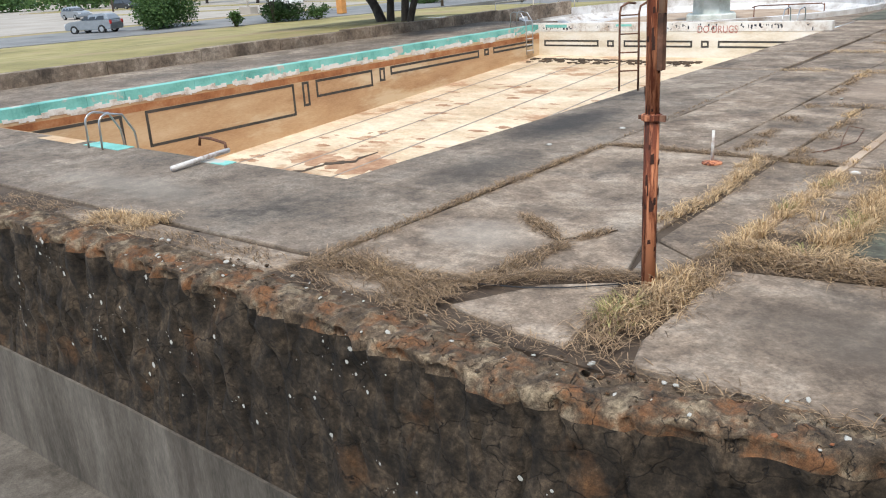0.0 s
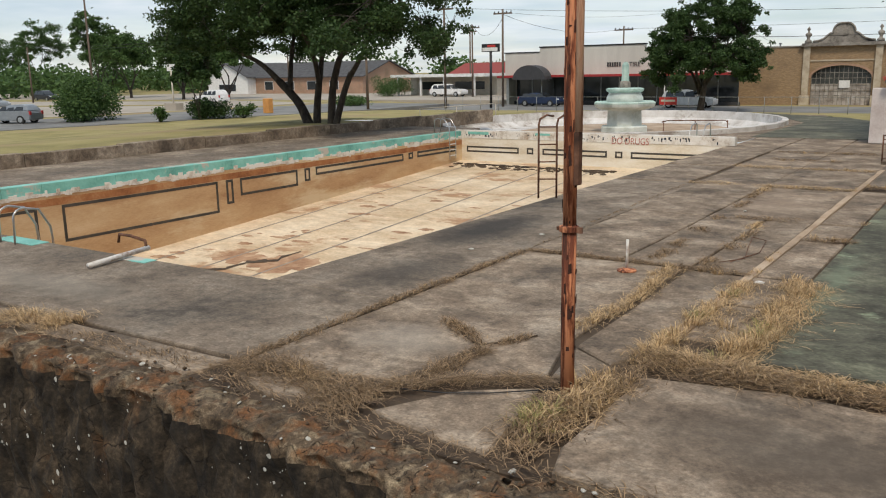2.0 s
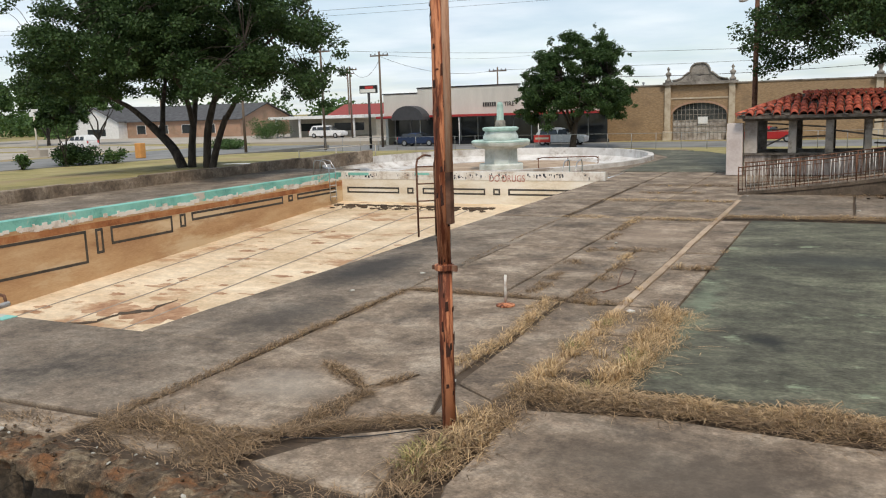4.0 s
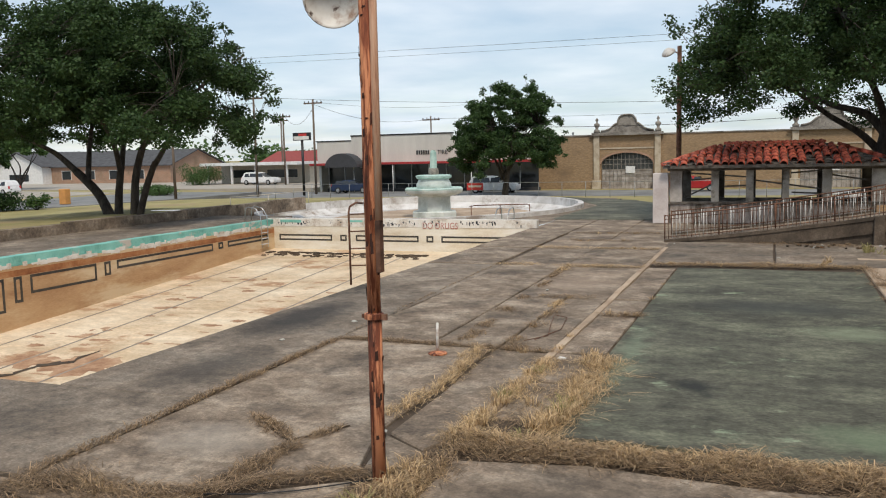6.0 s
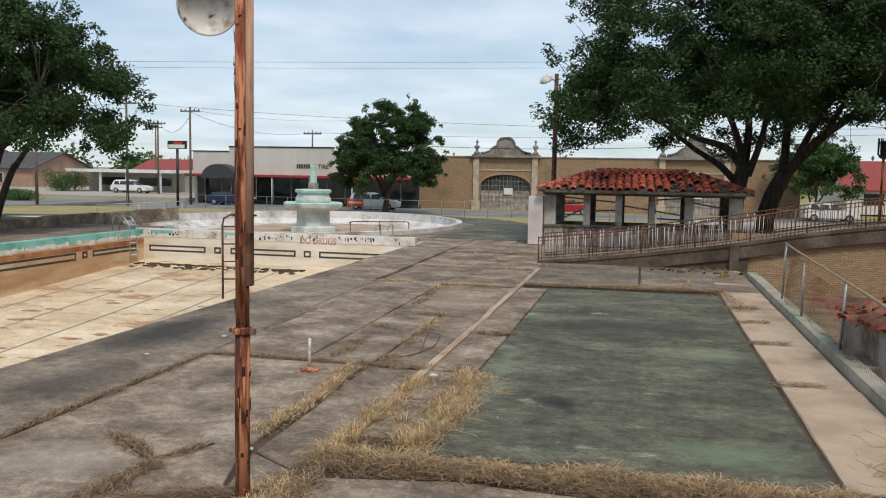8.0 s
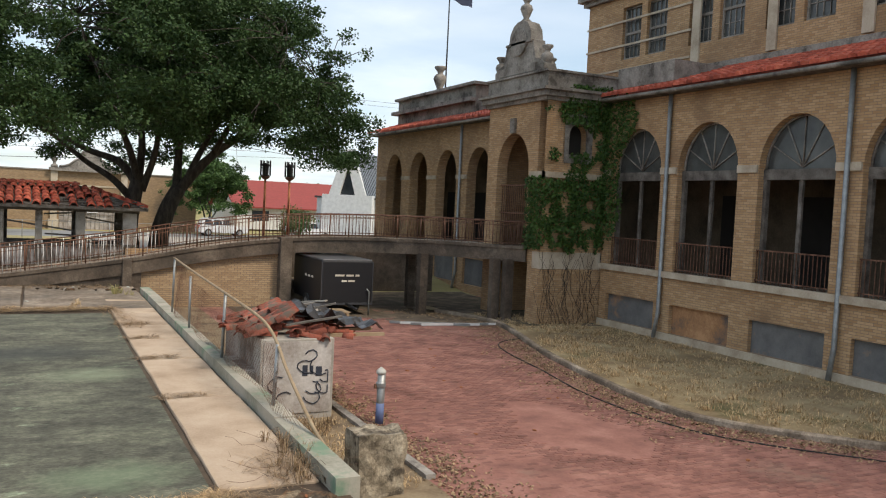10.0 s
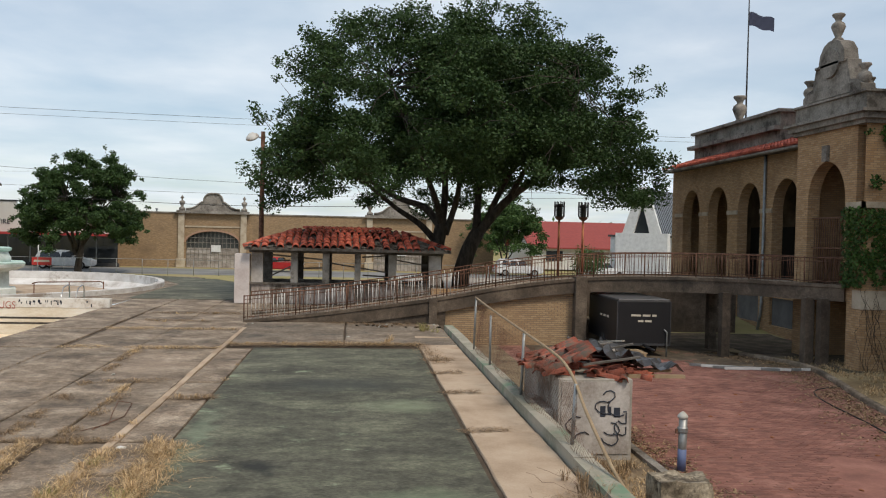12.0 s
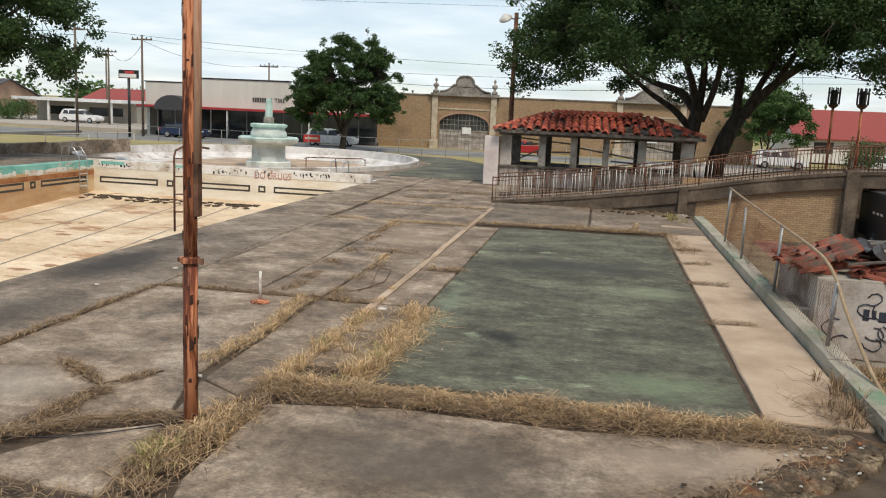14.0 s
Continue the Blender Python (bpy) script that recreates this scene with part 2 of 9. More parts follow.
M = {
    "concrete": material("weathered_concrete", [(0.125, 0.091, 0.064), (0.235, 0.18, 0.131), (0.39, 0.32, 0.247)], 1.1, 0.92, 0.35, 30.0,
                         stain=(0.085, 0.066, 0.05), stain_scale=0.7, stain_at=(0.5, 0.68), each=0.1, mottle=0.36),
    "concrete_dark": material("dark_stained_concrete", [(0.108, 0.083, 0.061), (0.2, 0.158, 0.119), (0.37, 0.31, 0.243)], 0.9, 0.92, 0.35, 30.0,
                              stain=(0.066, 0.054, 0.043), stain_scale=0.45, stain_at=(0.5, 0.66), each=0.08, mottle=0.36),
    "concrete_tan": material("sandy_concrete", [(0.3, 0.215, 0.145), (0.42, 0.315, 0.225), (0.5, 0.395, 0.295)], 0.8, 0.92, 0.15, 30.0,
                             stain=(0.2, 0.16, 0.12), stain_scale=0.6, stain_at=(0.58, 0.7), each=0.06),
    "court": material("green_painted_court", [(0.05, 0.048, 0.035), (0.094, 0.092, 0.066), (0.165, 0.168, 0.115)], 0.8, 0.85, 0.2, 22.0,
                      stain=(0.23, 0.27, 0.18), stain_scale=1.3, stain_at=(0.6, 0.7), stretch=(0.8, 1.2, 1), mottle=0.42),
    "soil": material("soil", [(0.05, 0.035, 0.025), (0.11, 0.08, 0.055)], 2.0, 1.0, 0.5),
    "lawn": material("dry_lawn", [(0.19, 0.165, 0.065), (0.29, 0.25, 0.1), (0.37, 0.31, 0.15)], 0.35, 1.0, 0.5, 14.0, stain=(0.30, 0.23, 0.12), stain_scale=0.12),
    "asphalt": material("asphalt", [(0.12, 0.12, 0.12), (0.19, 0.19, 0.185), (0.25, 0.245, 0.235)], 0.25, 0.9, 0.2, 20.0),
    "pale_pave": material("pale_concrete_paving", [(0.3, 0.265, 0.22), (0.42, 0.375, 0.32)], 0.2, 0.9, 0.1, 10.0),
    "pool_floor": material("faded_pool_floor", [(0.5, 0.365, 0.225), (0.66, 0.52, 0.36), (0.76, 0.645, 0.485)], 0.5, 0.85, 0.1, 12.0,
                           stain=(0.42, 0.25, 0.14), stain_scale=0.55, stain_at=(0.55, 0.63), stretch=(0.6, 1, 1), mottle=0.12),
    "pool_wall": material("stained_pool_wall", [(0.36, 0.2, 0.1), (0.5, 0.32, 0.17), (0.6, 0.43, 0.26)], 0.5, 0.8, 0.1, 14.0,
                          stain=(0.62, 0.48, 0.31), stain_scale=0.35, stretch=(1, 0.5, 2.0)),
    "pool_end": material("pale_pool_end", [(0.55, 0.46, 0.33), (0.72, 0.66, 0.55), (0.8, 0.77, 0.7)], 0.6, 0.85, 0.1, 14.0, stretch=(0.6, 0.6, 2)),
    "white_peel": material("peeling_white_paint", [(0.35, 0.27, 0.2), (0.68, 0.65, 0.6), (0.76, 0.75, 0.72)], 1.6, 0.8, 0.3, 20.0),
    "turquoise": material("turquoise_paint", [(0.10, 0.30, 0.26), (0.20, 0.50, 0.44), (0.27, 0.58, 0.52)], 0.9, 0.75, 0.2, 14.0,
                          stain=(0.5, 0.47, 0.42), stain_scale=1.1, stain_at=(0.57, 0.62)),
    "pale_turq": material("faded_turquoise_paint", [(0.26, 0.4, 0.36), (0.42, 0.58, 0.53), (0.6, 0.7, 0.66)], 1.6, 0.75, 0.2, 16.0),
    "aqua_white": material("pale_aqua_paint", [(0.38, 0.42, 0.39), (0.57, 0.62, 0.59), (0.7, 0.74, 0.72)], 1.3, 0.7, 0.15, 18.0),
    "basin": material("white_basin_paint", [(0.4, 0.37, 0.34), (0.6, 0.58, 0.56), (0.72, 0.71, 0.7)], 0.8, 0.85, 0.1, 14.0, stain=(0.3, 0.25, 0.21), stain_scale=0.6, stain_at=(0.52, 0.62)),
    "black_line": material("black_tile_line", [(0.03, 0.028, 0.025), (0.08, 0.07, 0.06)], 2.0, 0.6, 0.1),
    "grey_line": material("worn_lane_line", [(0.2, 0.17, 0.14), (0.36, 0.3, 0.24)], 2.0, 0.8, 0.1),
    # wall face mixed near black, several times darker than the coping on top
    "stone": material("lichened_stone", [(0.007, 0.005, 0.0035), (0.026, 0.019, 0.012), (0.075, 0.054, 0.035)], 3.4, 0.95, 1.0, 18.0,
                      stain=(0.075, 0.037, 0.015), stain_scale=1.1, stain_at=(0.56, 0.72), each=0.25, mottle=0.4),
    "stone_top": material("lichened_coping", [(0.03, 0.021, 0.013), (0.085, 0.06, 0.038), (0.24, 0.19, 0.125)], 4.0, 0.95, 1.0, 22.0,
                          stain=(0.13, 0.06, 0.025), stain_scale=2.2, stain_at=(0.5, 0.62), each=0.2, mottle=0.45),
    "plaster": material("grey_plaster", [(0.22, 0.2, 0.17), (0.34, 0.31, 0.27), (0.42, 0.39, 0.35)], 1.2, 0.9, 0.2, 20.0, stain=(0.13, 0.11, 0.09), stain_scale=0.8),
    "whitewash": material("stained_whitewash", [(0.2, 0.165, 0.14), (0.39, 0.35, 0.315), (0.56, 0.52, 0.485)], 1.4, 0.85, 0.15, 20.0, stain=(0.25, 0.2, 0.16), stain_scale=0.9, stain_at=(0.58, 0.7)),
    "rust": material("rusted_paint", [(0.016, 0.008, 0.006), (0.19, 0.05, 0.022), (0.45, 0.16, 0.075)], 2.4, 0.8, 0.5, 24.0,
                     stain=(0.58, 0.24, 0.12), stain_scale=2.6, stain_at=(0.47, 0.54), stretch=(4.0, 4.0, 0.35)),
    "rust_dark": material("dark_rust", [(0.05, 0.026, 0.017), (0.13, 0.062, 0.038), (0.24, 0.125, 0.08)], 5.0, 0.85, 0.3),
    "steel": material("dull_galvanised_steel", [(0.22, 0.23, 0.23), (0.36, 0.37, 0.37)], 4.0, 0.5, 0.1, 30.0, metal=0.6),
    "chrome": material("scuffed_chrome", [(0.4, 0.4, 0.4), (0.6, 0.6, 0.6)], 4.0, 0.3, 0.05, 30.0, metal=0.9),
    "enamel": material("chipped_white_enamel", [(0.3, 0.2, 0.15), (0.62, 0.6, 0.57), (0.7, 0.69, 0.66)], 4.0, 0.5, 0.1, 18.0, stain=(0.09, 0.06, 0.05), stain_scale=5.0, stain_at=(0.6, 0.64)),
    "roof_tile": material("red_clay_tile", [(0.25, 0.05, 0.03), (0.46, 0.10, 0.06), (0.57, 0.18, 0.115)], 3.0, 0.8, 0.2, 20.0, each=0.3),
    "old_wood": material("grey_weathered_wood", [(0.05, 0.042, 0.036), (0.12, 0.105, 0.09), (0.2, 0.18, 0.16)], 3.0, 0.9, 0.3, 30.0),
    "pale_wood": material("pale_bare_wood", [(0.25, 0.18, 0.11), (0.4, 0.3, 0.19)], 3.0, 0.9, 0.2),
    # near-black colour standing in for shade inside rooms and openings
    "painted_dark": plain("painted_interior_shade", (0.02, 0.018, 0.016), 0.9),
    "bark": material("bark", [(0.022, 0.018, 0.014), (0.05, 0.041, 0.034), (0.09, 0.075, 0.06)], 5.0, 0.95, 0.8, 22.0, stretch=(1, 1, 0.3)),
    "leaf": leafy("elm_leaf", (0.022, 0.046, 0.014), (0.054, 0.1, 0.029)),
    "leaf_far": leafy("far_leaf", (0.038, 0.078, 0.022), (0.085, 0.15, 0.042)),
    "leaf_mid": leafy("street_tree_leaf", (0.024, 0.052, 0.016), (0.06, 0.11, 0.032)),
    "ivy": leafy("ivy_leaf", (0.022, 0.055, 0.014), (0.08, 0.15, 0.03)),
    "straw": leafy("dry_grass_blade", (0.24, 0.155, 0.075), (0.78, 0.57, 0.33)),
    "straw_green": leafy("green_grass_blade", (0.2, 0.19, 0.07), (0.48, 0.42, 0.19)),
    "litter_straw": leafy("matted_grass_blade", (0.085, 0.055, 0.032), (0.46, 0.32, 0.19)),
    "brick_yellow": bricked("yellow_brick", (0.36, 0.21, 0.1), (0.5, 0.325, 0.175), (0.24, 0.175, 0.12), stain=(0.17, 0.1, 0.055)),
    "brick_tan": bricked("tan_brick", (0.27, 0.18, 0.1), (0.37, 0.25, 0.145), (0.24, 0.18, 0.12), stain=(0.17, 0.115, 0.075)),
    "brick_red": bricked("red_house_brick", (0.34, 0.20, 0.13), (0.42, 0.25, 0.17), (0.36, 0.28, 0.22)),
    "paver": material("red_brick_paver", [(0.15, 0.068, 0.054), (0.225, 0.102, 0.08), (0.30, 0.15, 0.12)], 1.2, 0.9, 0.2, 20.0, stain=(0.2, 0.13, 0.1), stain_scale=0.5, stain_at=(0.58, 0.75), each=0.22),
    "limestone": material("grey_cast_stone", [(0.13, 0.115, 0.098), (0.27, 0.245, 0.215), (0.38, 0.35, 0.31)], 1.8, 0.9, 0.3, 18.0, stain=(0.075, 0.065, 0.055), stain_scale=0.9, stain_at=(0.5, 0.62), mottle=0.2),
    "bridge_conc": material("brown_stained_concrete", [(0.05, 0.037, 0.027), (0.105, 0.08, 0.06), (0.18, 0.143, 0.108)], 0.9, 0.92, 0.3, 20.0, stain=(0.07, 0.055, 0.042), stain_scale=0.7, mottle=0.25),
    "beige_stone": material("beige_cast_stone", [(0.33, 0.26, 0.19), (0.46, 0.385, 0.29), (0.54, 0.47, 0.37)], 1.5, 0.9, 0.2, 18.0),
    "shop_wall": material("pale_shop_panel", [(0.48, 0.47, 0.43), (0.6, 0.59, 0.54)], 0.6, 0.8, 0.05, 10.0, stretch=(1, 1, 0.2)),
    "red_trim": plain("red_trim", (0.36, 0.035, 0.035), 0.6),
    "red_roof": plain("red_metal_roof", (0.27, 0.05, 0.04), 0.7),
    "shingle": material("dark_shingle", [(0.05, 0.05, 0.053), (0.1, 0.1, 0.105)], 1.5, 0.9, 0.2, 15.0),
    "white_paint": plain("white_paint", (0.7, 0.7, 0.69), 0.6),
    "cream": plain("cream_paint", (0.55, 0.5, 0.42), 0.7),
    "black_paint": plain("black_paint", (0.015, 0.015, 0.017), 0.45),
    "dark_grey": plain("dark_grey_paint", (0.05, 0.05, 0.055), 0.6),
    "glass": glassy("dark_window_glass"),
    "pane": material("dusty_window_pane", [(0.035, 0.038, 0.038), (0.1, 0.105, 0.1)], 1.0, 0.2, 0.03),
    "boarded": material("painted_over_pane", [(0.10, 0.10, 0.10), (0.18, 0.175, 0.17)], 1.5, 0.7, 0.1, stain=(0.33, 0.2, 0.12), stain_scale=0.5, stain_at=(0.6, 0.68)),
    "rubber": plain("black_rubber", (0.02, 0.02, 0.02), 0.8),
    "orange": plain("orange_plastic", (0.6, 0.28, 0.08), 0.6),
    "red_sign": plain("red_sign", (0.5, 0.04, 0.035), 0.5),
    "pole_wood": material("utility_pole_wood", [(0.09, 0.065, 0.048), (0.17, 0.13, 0.10)], 3.0, 0.9, 0.2, stretch=(1, 1, 0.2)),
    "tarp": material("grey_plastic_tarp", [(0.02, 0.02, 0.022), (0.07, 0.07, 0.075)], 3.0, 0.35, 0.4),
    "ink": plain("black_spray_paint", (0.03, 0.035, 0.05), 0.6),
    "red_ink": plain("faded_red_paint", (0.42, 0.16, 0.13), 0.7),
    "letter": plain("dark_sign_letter", (0.04, 0.04, 0.04), 0.5),
}
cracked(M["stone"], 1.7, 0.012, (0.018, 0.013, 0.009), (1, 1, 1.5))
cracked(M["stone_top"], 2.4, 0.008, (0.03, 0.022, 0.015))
M["low_wall"] = material("rain_stained_concrete", [(0.06, 0.051, 0.04), (0.115, 0.099, 0.08), (0.165, 0.146, 0.122)], 0.9, 0.92, 0.2, 20.0, stain=(0.075, 0.062, 0.05), stain_scale=0.7, stretch=(1.5, 1.5, 0.4), mottle=0.2)
spot(M["concrete_dark"], (-9.0, 15.2), (0.9, 2.6), (0.03, 0.027, 0.025))
spot(M["concrete_dark"], (-8.3, 11.0), (0.7, 1.6), (0.035, 0.031, 0.028), 0.6)
spot(M["concrete_dark"], (-13.0, 7.4), (2.6, 0.6), (0.26, 0.23, 0.19), 0.5)
spot(M["concrete"], (2.5, 8.2), (0.7, 0.5), (0.42, 0.32, 0.23), 0.7)
spot(M["concrete"], (-1.1, 7.2), (1.9, 1.0), (0.09, 0.072, 0.056), 0.75)
spot(M["concrete"], (1.4, 7.9), (1.2, 0.6), (0.32, 0.25, 0.19), 0.6)
spot(M["concrete"], (-6.1, 8.0), (0.8, 0.6), (0.36, 0.32, 0.27), 0.45)
spot(M["concrete"], (-4.4, 21.0), (1.0, 2.0), (0.28, 0.21, 0.155), 0.6)
spot(M["court"], (-0.75, 11.9), (0.35, 0.5), (0.015, 0.016, 0.015))
spot(M["court"], (1.5, 16.2), (0.9, 0.7), (0.24, 0.28, 0.18), 0.5)
spot(M["court"], (1.4, 10.3), (0.9, 0.6), (0.19, 0.25, 0.15), 0.5)
spot(M["court"], (-2.0, 13.5), (0.22, 2.6), (0.2, 0.25, 0.17), 0.45)
spot(M["court"], (0.3, 18.5), (1.8, 1.0), (0.04, 0.043, 0.038), 0.7)

# ---- building tools ----
def part(name, bm, mat, parent=None, label=""):
    me = bpy.data.meshes.new(name)
    bm.to_mesh(me)
    bm.free()
    me.materials.append(M[mat] if isinstance(mat, str) else mat)
    ob = new(name, me)
    if parent is not None:
        ob.parent = parent
    if label:
        ob["label"] = label
    return ob


def smooth(ob):
    for p in ob.data.polygons:
        p.use_smooth = True
    return ob


def thing(name, label, category, group="", at=(0, 0, 0), turn=0.0, kind=""):
    ob = new(name)
    ob.empty_display_size = 0.1
    ob.matrix_basis = pose(*at, 0, 0, turn)
    return tagged(ob, label, category, group, kind)


def structure(ob, label):
    return tagged(ob, label, kind="structure")


def box(bm, x0, y0, z0, x1, y1, z1, m=None):
    v = [bm.verts.new((x, y, z)) for z in (z0, z1) for y in (y0, y1) for x in (x0, x1)]
    for f in ((0, 2, 3, 1), (4, 5, 7, 6), (0, 1, 5, 4), (2, 6, 7, 3), (0, 4, 6, 2), (1, 3, 7, 5)):
        bm.faces.new([v[k] for k in f])
    if m is not None:
        for k in v:
            k.co = m @ k.co
    return v


def boxes(*rows):
    bm = bmesh.new()
    for r in rows:
        box(bm, *r)
    return bm


def soft_box(x0, y0, z0, x1, y1, z1, r=0.02, seg=2):
    bm = boxes((x0, y0, z0, x1, y1, z1))
    bmesh.ops.bevel(bm, geom=bm.edges[:], offset=r, segments=seg, affect="EDGES", profile=0.5)
    return bm


def tube(bm, pts, radii, seg=8, caps=True):
    """A round bar along points; radii: one number or one for each point."""
    pts = [Vector(p) for p in pts]
    radii = [radii] * len(pts) if isinstance(radii, (int, float)) else radii
    rings, side = [], None
    for k, p in enumerate(pts):
        way = (pts[min(k + 1, len(pts) - 1)] - pts[max(k - 1, 0)]).normalized()
        if side is None:
            side = way.orthogonal().normalized()
        side = (side - way * side.dot(way)).normalized()
        up = way.cross(side)
        rings.append([bm.verts.new(p + radii[k] * (math.cos(a) * side + math.sin(a) * up)) for a in (2 * math.pi * s / seg for s in range(seg))])
    for a, b in zip(rings, rings[1:]):
        for s in range(seg):
            f = bm.faces.new((a[s], a[(s + 1) % seg], b[(s + 1) % seg], b[s]))
            f.smooth = True
    if caps:
        bm.faces.new(rings[0][::-1])
        bm.faces.new(rings[-1])
    return bm


def bar(p0, p1, r, seg=8):
    return tube(bmesh.new(), [p0, p1], r, seg)


def lathe(profile, seg=24, at=(0, 0, 0)):
    """Turned shape from (radius, height) rows."""
    bm = bmesh.new()
    rings = []
    for r, z in profile:
        rings.append([bm.verts.new((at[0] + r * math.cos(2 * math.pi * s / seg), at[1] + r * math.sin(2 * math.pi * s / seg), at[2] + z)) for s in range(seg)])
    for a, b in zip(rings, rings[1:]):
        for s in range(seg):
            bm.faces.new((a[s], a[(s + 1) % seg], b[(s + 1) % seg], b[s]))
    bm.faces.new(rings[0][::-1])
    bm.faces.new(rings[-1])
    return bm


def prism(bm, pts, z0, z1):
    """An upright block over a plan outline (counter-clockwise)."""
    lo, hi = [bm.verts.new((x, y, z0)) for x, y in pts], [bm.verts.new((x, y, z1)) for x, y in pts]
    bm.faces.new(lo[::-1])
    bm.faces.new(hi)
    for k in range(len(pts)):
        j = (k + 1) % len(pts)
        bm.faces.new((lo[k], lo[j], hi[j], hi[k]))
    return bm


def face_block(bm, outline, depth, m):
    """A block whose front outline (u, v) is laid by m (x: along, y: into the wall, z: up)."""
    fr, bk = [bm.verts.new(m @ Vector((u, 0, v))) for u, v in outline], [bm.verts.new(m @ Vector((u, depth, v))) for u, v in outline]
    bm.faces.new(fr)
    bm.faces.new(bk[::-1])
    for k in range(len(outline)):
        j = (k + 1) % len(outline)
        bm.faces.new((fr[j], fr[k], bk[k], bk[j]))
    return bm


def arch_outline(w, spring, seg=14):
    """Opening with a round head: half width w, straight up to spring, from (−w, 0)."""
    return [(-w, 0), (w, 0)] + [(w * math.cos(math.pi * k / seg), spring + w * math.sin(math.pi * k / seg)) for k in range(seg + 1)]


def arched_bay(bm, u0, u1, v0, v1, cu, w, sill, spring, depth, m, rise=None, seg=14):
    """A wall panel u0..u1, v0..v1 with a round-headed opening that goes right through. rise: height of the head over the spring."""
    rise = w if rise is None else rise
    head = [(cu + w * math.cos(math.pi * k / seg), spring + rise * math.sin(math.pi * k / seg)) for k in range(seg + 1)]
    inner = [(cu - w, sill), (cu + w, sill), *head]
    for d in (0.0, depth):
        P = lambda u, v: bm.verts.new(m @ Vector((u, d, v)))
        rows = []
        if sill > v0:
            rows.append([P(u0, v0), P(u1, v0), P(u1, sill), P(u0, sill)])
        rows.append([P(u0, sill), P(cu - w, sill), P(cu - w, spring), P(u0, spring)])
        rows.append([P(cu + w, sill), P(u1, sill), P(u1, spring), P(cu + w, spring)])
        for k in range(seg):
            (a, b), (c, e) = head[k], head[k + 1]
            ta, tc = u1 + (u0 - u1) * k / seg, u1 + (u0 - u1) * (k + 1) / seg
            rows.append([P(a, b), P(ta, v1), P(tc, v1), P(c, e)])
        rows.append([P(cu + w, spring), P(u1, spring), P(u1, v1)])
        rows.append([P(cu - w, spring), P(u0, v1), P(u0, spring)])
        for r in rows:
            bm.faces.new(r if d == 0 else r[::-1])
    for k in range(len(inner)):
        (a, b), (c, e) = inner[k], inner[(k + 1) % len(inner)]
        bm.faces.new([bm.verts.new(m @ Vector(q)) for q in ((a, 0, b), (a, depth, b), (c, depth, e), (c, 0, e))])
    return bm


def blades(bm, rng, x, y, z, n, spread, h, lean=0.8, wide=0.006, flat=0.0):
    """Grass blades round a spot: thin bent triangles."""
    for _ in range(n):
        a, r = rng.uniform(0, 2 * math.pi), spread * math.sqrt(rng.random())
        px, py = x + r * math.cos(a), y + r * math.sin(a)
        d, hh = rng.uniform(0, 2 * math.pi), h * rng.uniform(0.35, 1.1) * (1 - flat * rng.random())
        out = hh * lean * rng.uniform(0.2, 1.2) + flat * h * rng.uniform(0.2, 1.0)
        s = Vector((-math.sin(d), math.cos(d), 0)) * wide * rng.uniform(0.6, 1.4)
        p0 = Vector((px, py, z))
        p1 = p0 + Vector((math.cos(d) * out * 0.35, math.sin(d) * out * 0.35, hh * 0.65))
        p2 = p0 + Vector((math.cos(d) * out, math.sin(d) * out, max(0.015, hh * rng.uniform(0.7, 1.0))))
        v = [bm.verts.new(q) for q in (p0 - s, p0 + s, p1 + s * 0.8, p1 - s * 0.8, p2)]
        bm.faces.new(v[:4])
        bm.faces.new((v[3], v[2], v[4]))


def leaf_cloud(centres, n, size, rng, droop=0.0):
    """Leaf clumps: small folded blades scattered in the given balls (x, y, z, rx, rz)."""
    total = sum(c[3] * c[3] for c in centres)
    verts, faces = [], []
    for x, y, z, r, rz in centres:
        for _ in range(int(n * r * r / total)):
            while True:
                d = Vector((rng.gauss(0, 0.5), rng.gauss(0, 0.5), rng.gauss(0, 0.5)))
                if d.length < 1.05:
                    break
            p = Vector((x + d.x * r, y + d.y * r, z + d.z * rz))
            t = Vector((rng.gauss(0, 1), rng.gauss(0, 1), rng.gauss(0, 0.7) - droop)).normalized()
            s = t.cross(Vector((rng.gauss(0, 1), rng.gauss(0, 1), rng.gauss(0, 1)))).normalized()
            k = size * rng.uniform(0.6, 1.3)
            b = len(verts)
            verts += [p, p + t * k * 0.5 + s * k * 0.3, p + t * k, p + t * k * 0.5 - s * k * 0.3]
            faces.append((b, b + 1, b + 2, b + 3))
    return verts, faces


def from_lists(name, verts, faces, mat, parent=None, label=""):
    me = bpy.data.meshes.new(name)
    me.from_pydata(verts, [], faces)
    me.materials.append(M[mat])
    ob = new(name, me)
    if parent is not None:
        ob.parent = parent
    if label:
        ob["label"] = label
    return ob


def writing(name, text, size, m, mat, parent=None, depth=0.01, label="", fit=None):
    """Raised letters from the built-in font, as a mesh; fit: (width, height) to fill."""
    cu = bpy.data.curves.new(name, "FONT")
    cu.body, cu.size, cu.extrude, cu.align_x = text, size, depth, "CENTER"
    tmp = bpy.data.objects.new(name, cu)
    me = bpy.data.meshes.new_from_object(tmp)
    bpy.data.objects.remove(tmp)
    if fit:
        xs, ys = [v.co.x for v in me.vertices], [v.co.y for v in me.vertices]
        me.transform(Matrix.Diagonal((fit[0] / (max(xs) - min(xs)), fit[1] / (max(ys) - min(ys)), 1, 1)))
    me.transform(m)
    me.materials.clear()
    me.materials.append(M[mat])
    ob = new(name, me)
    if parent is not None:
        ob.parent = parent
    if label:
        ob["label"] = label
    return ob

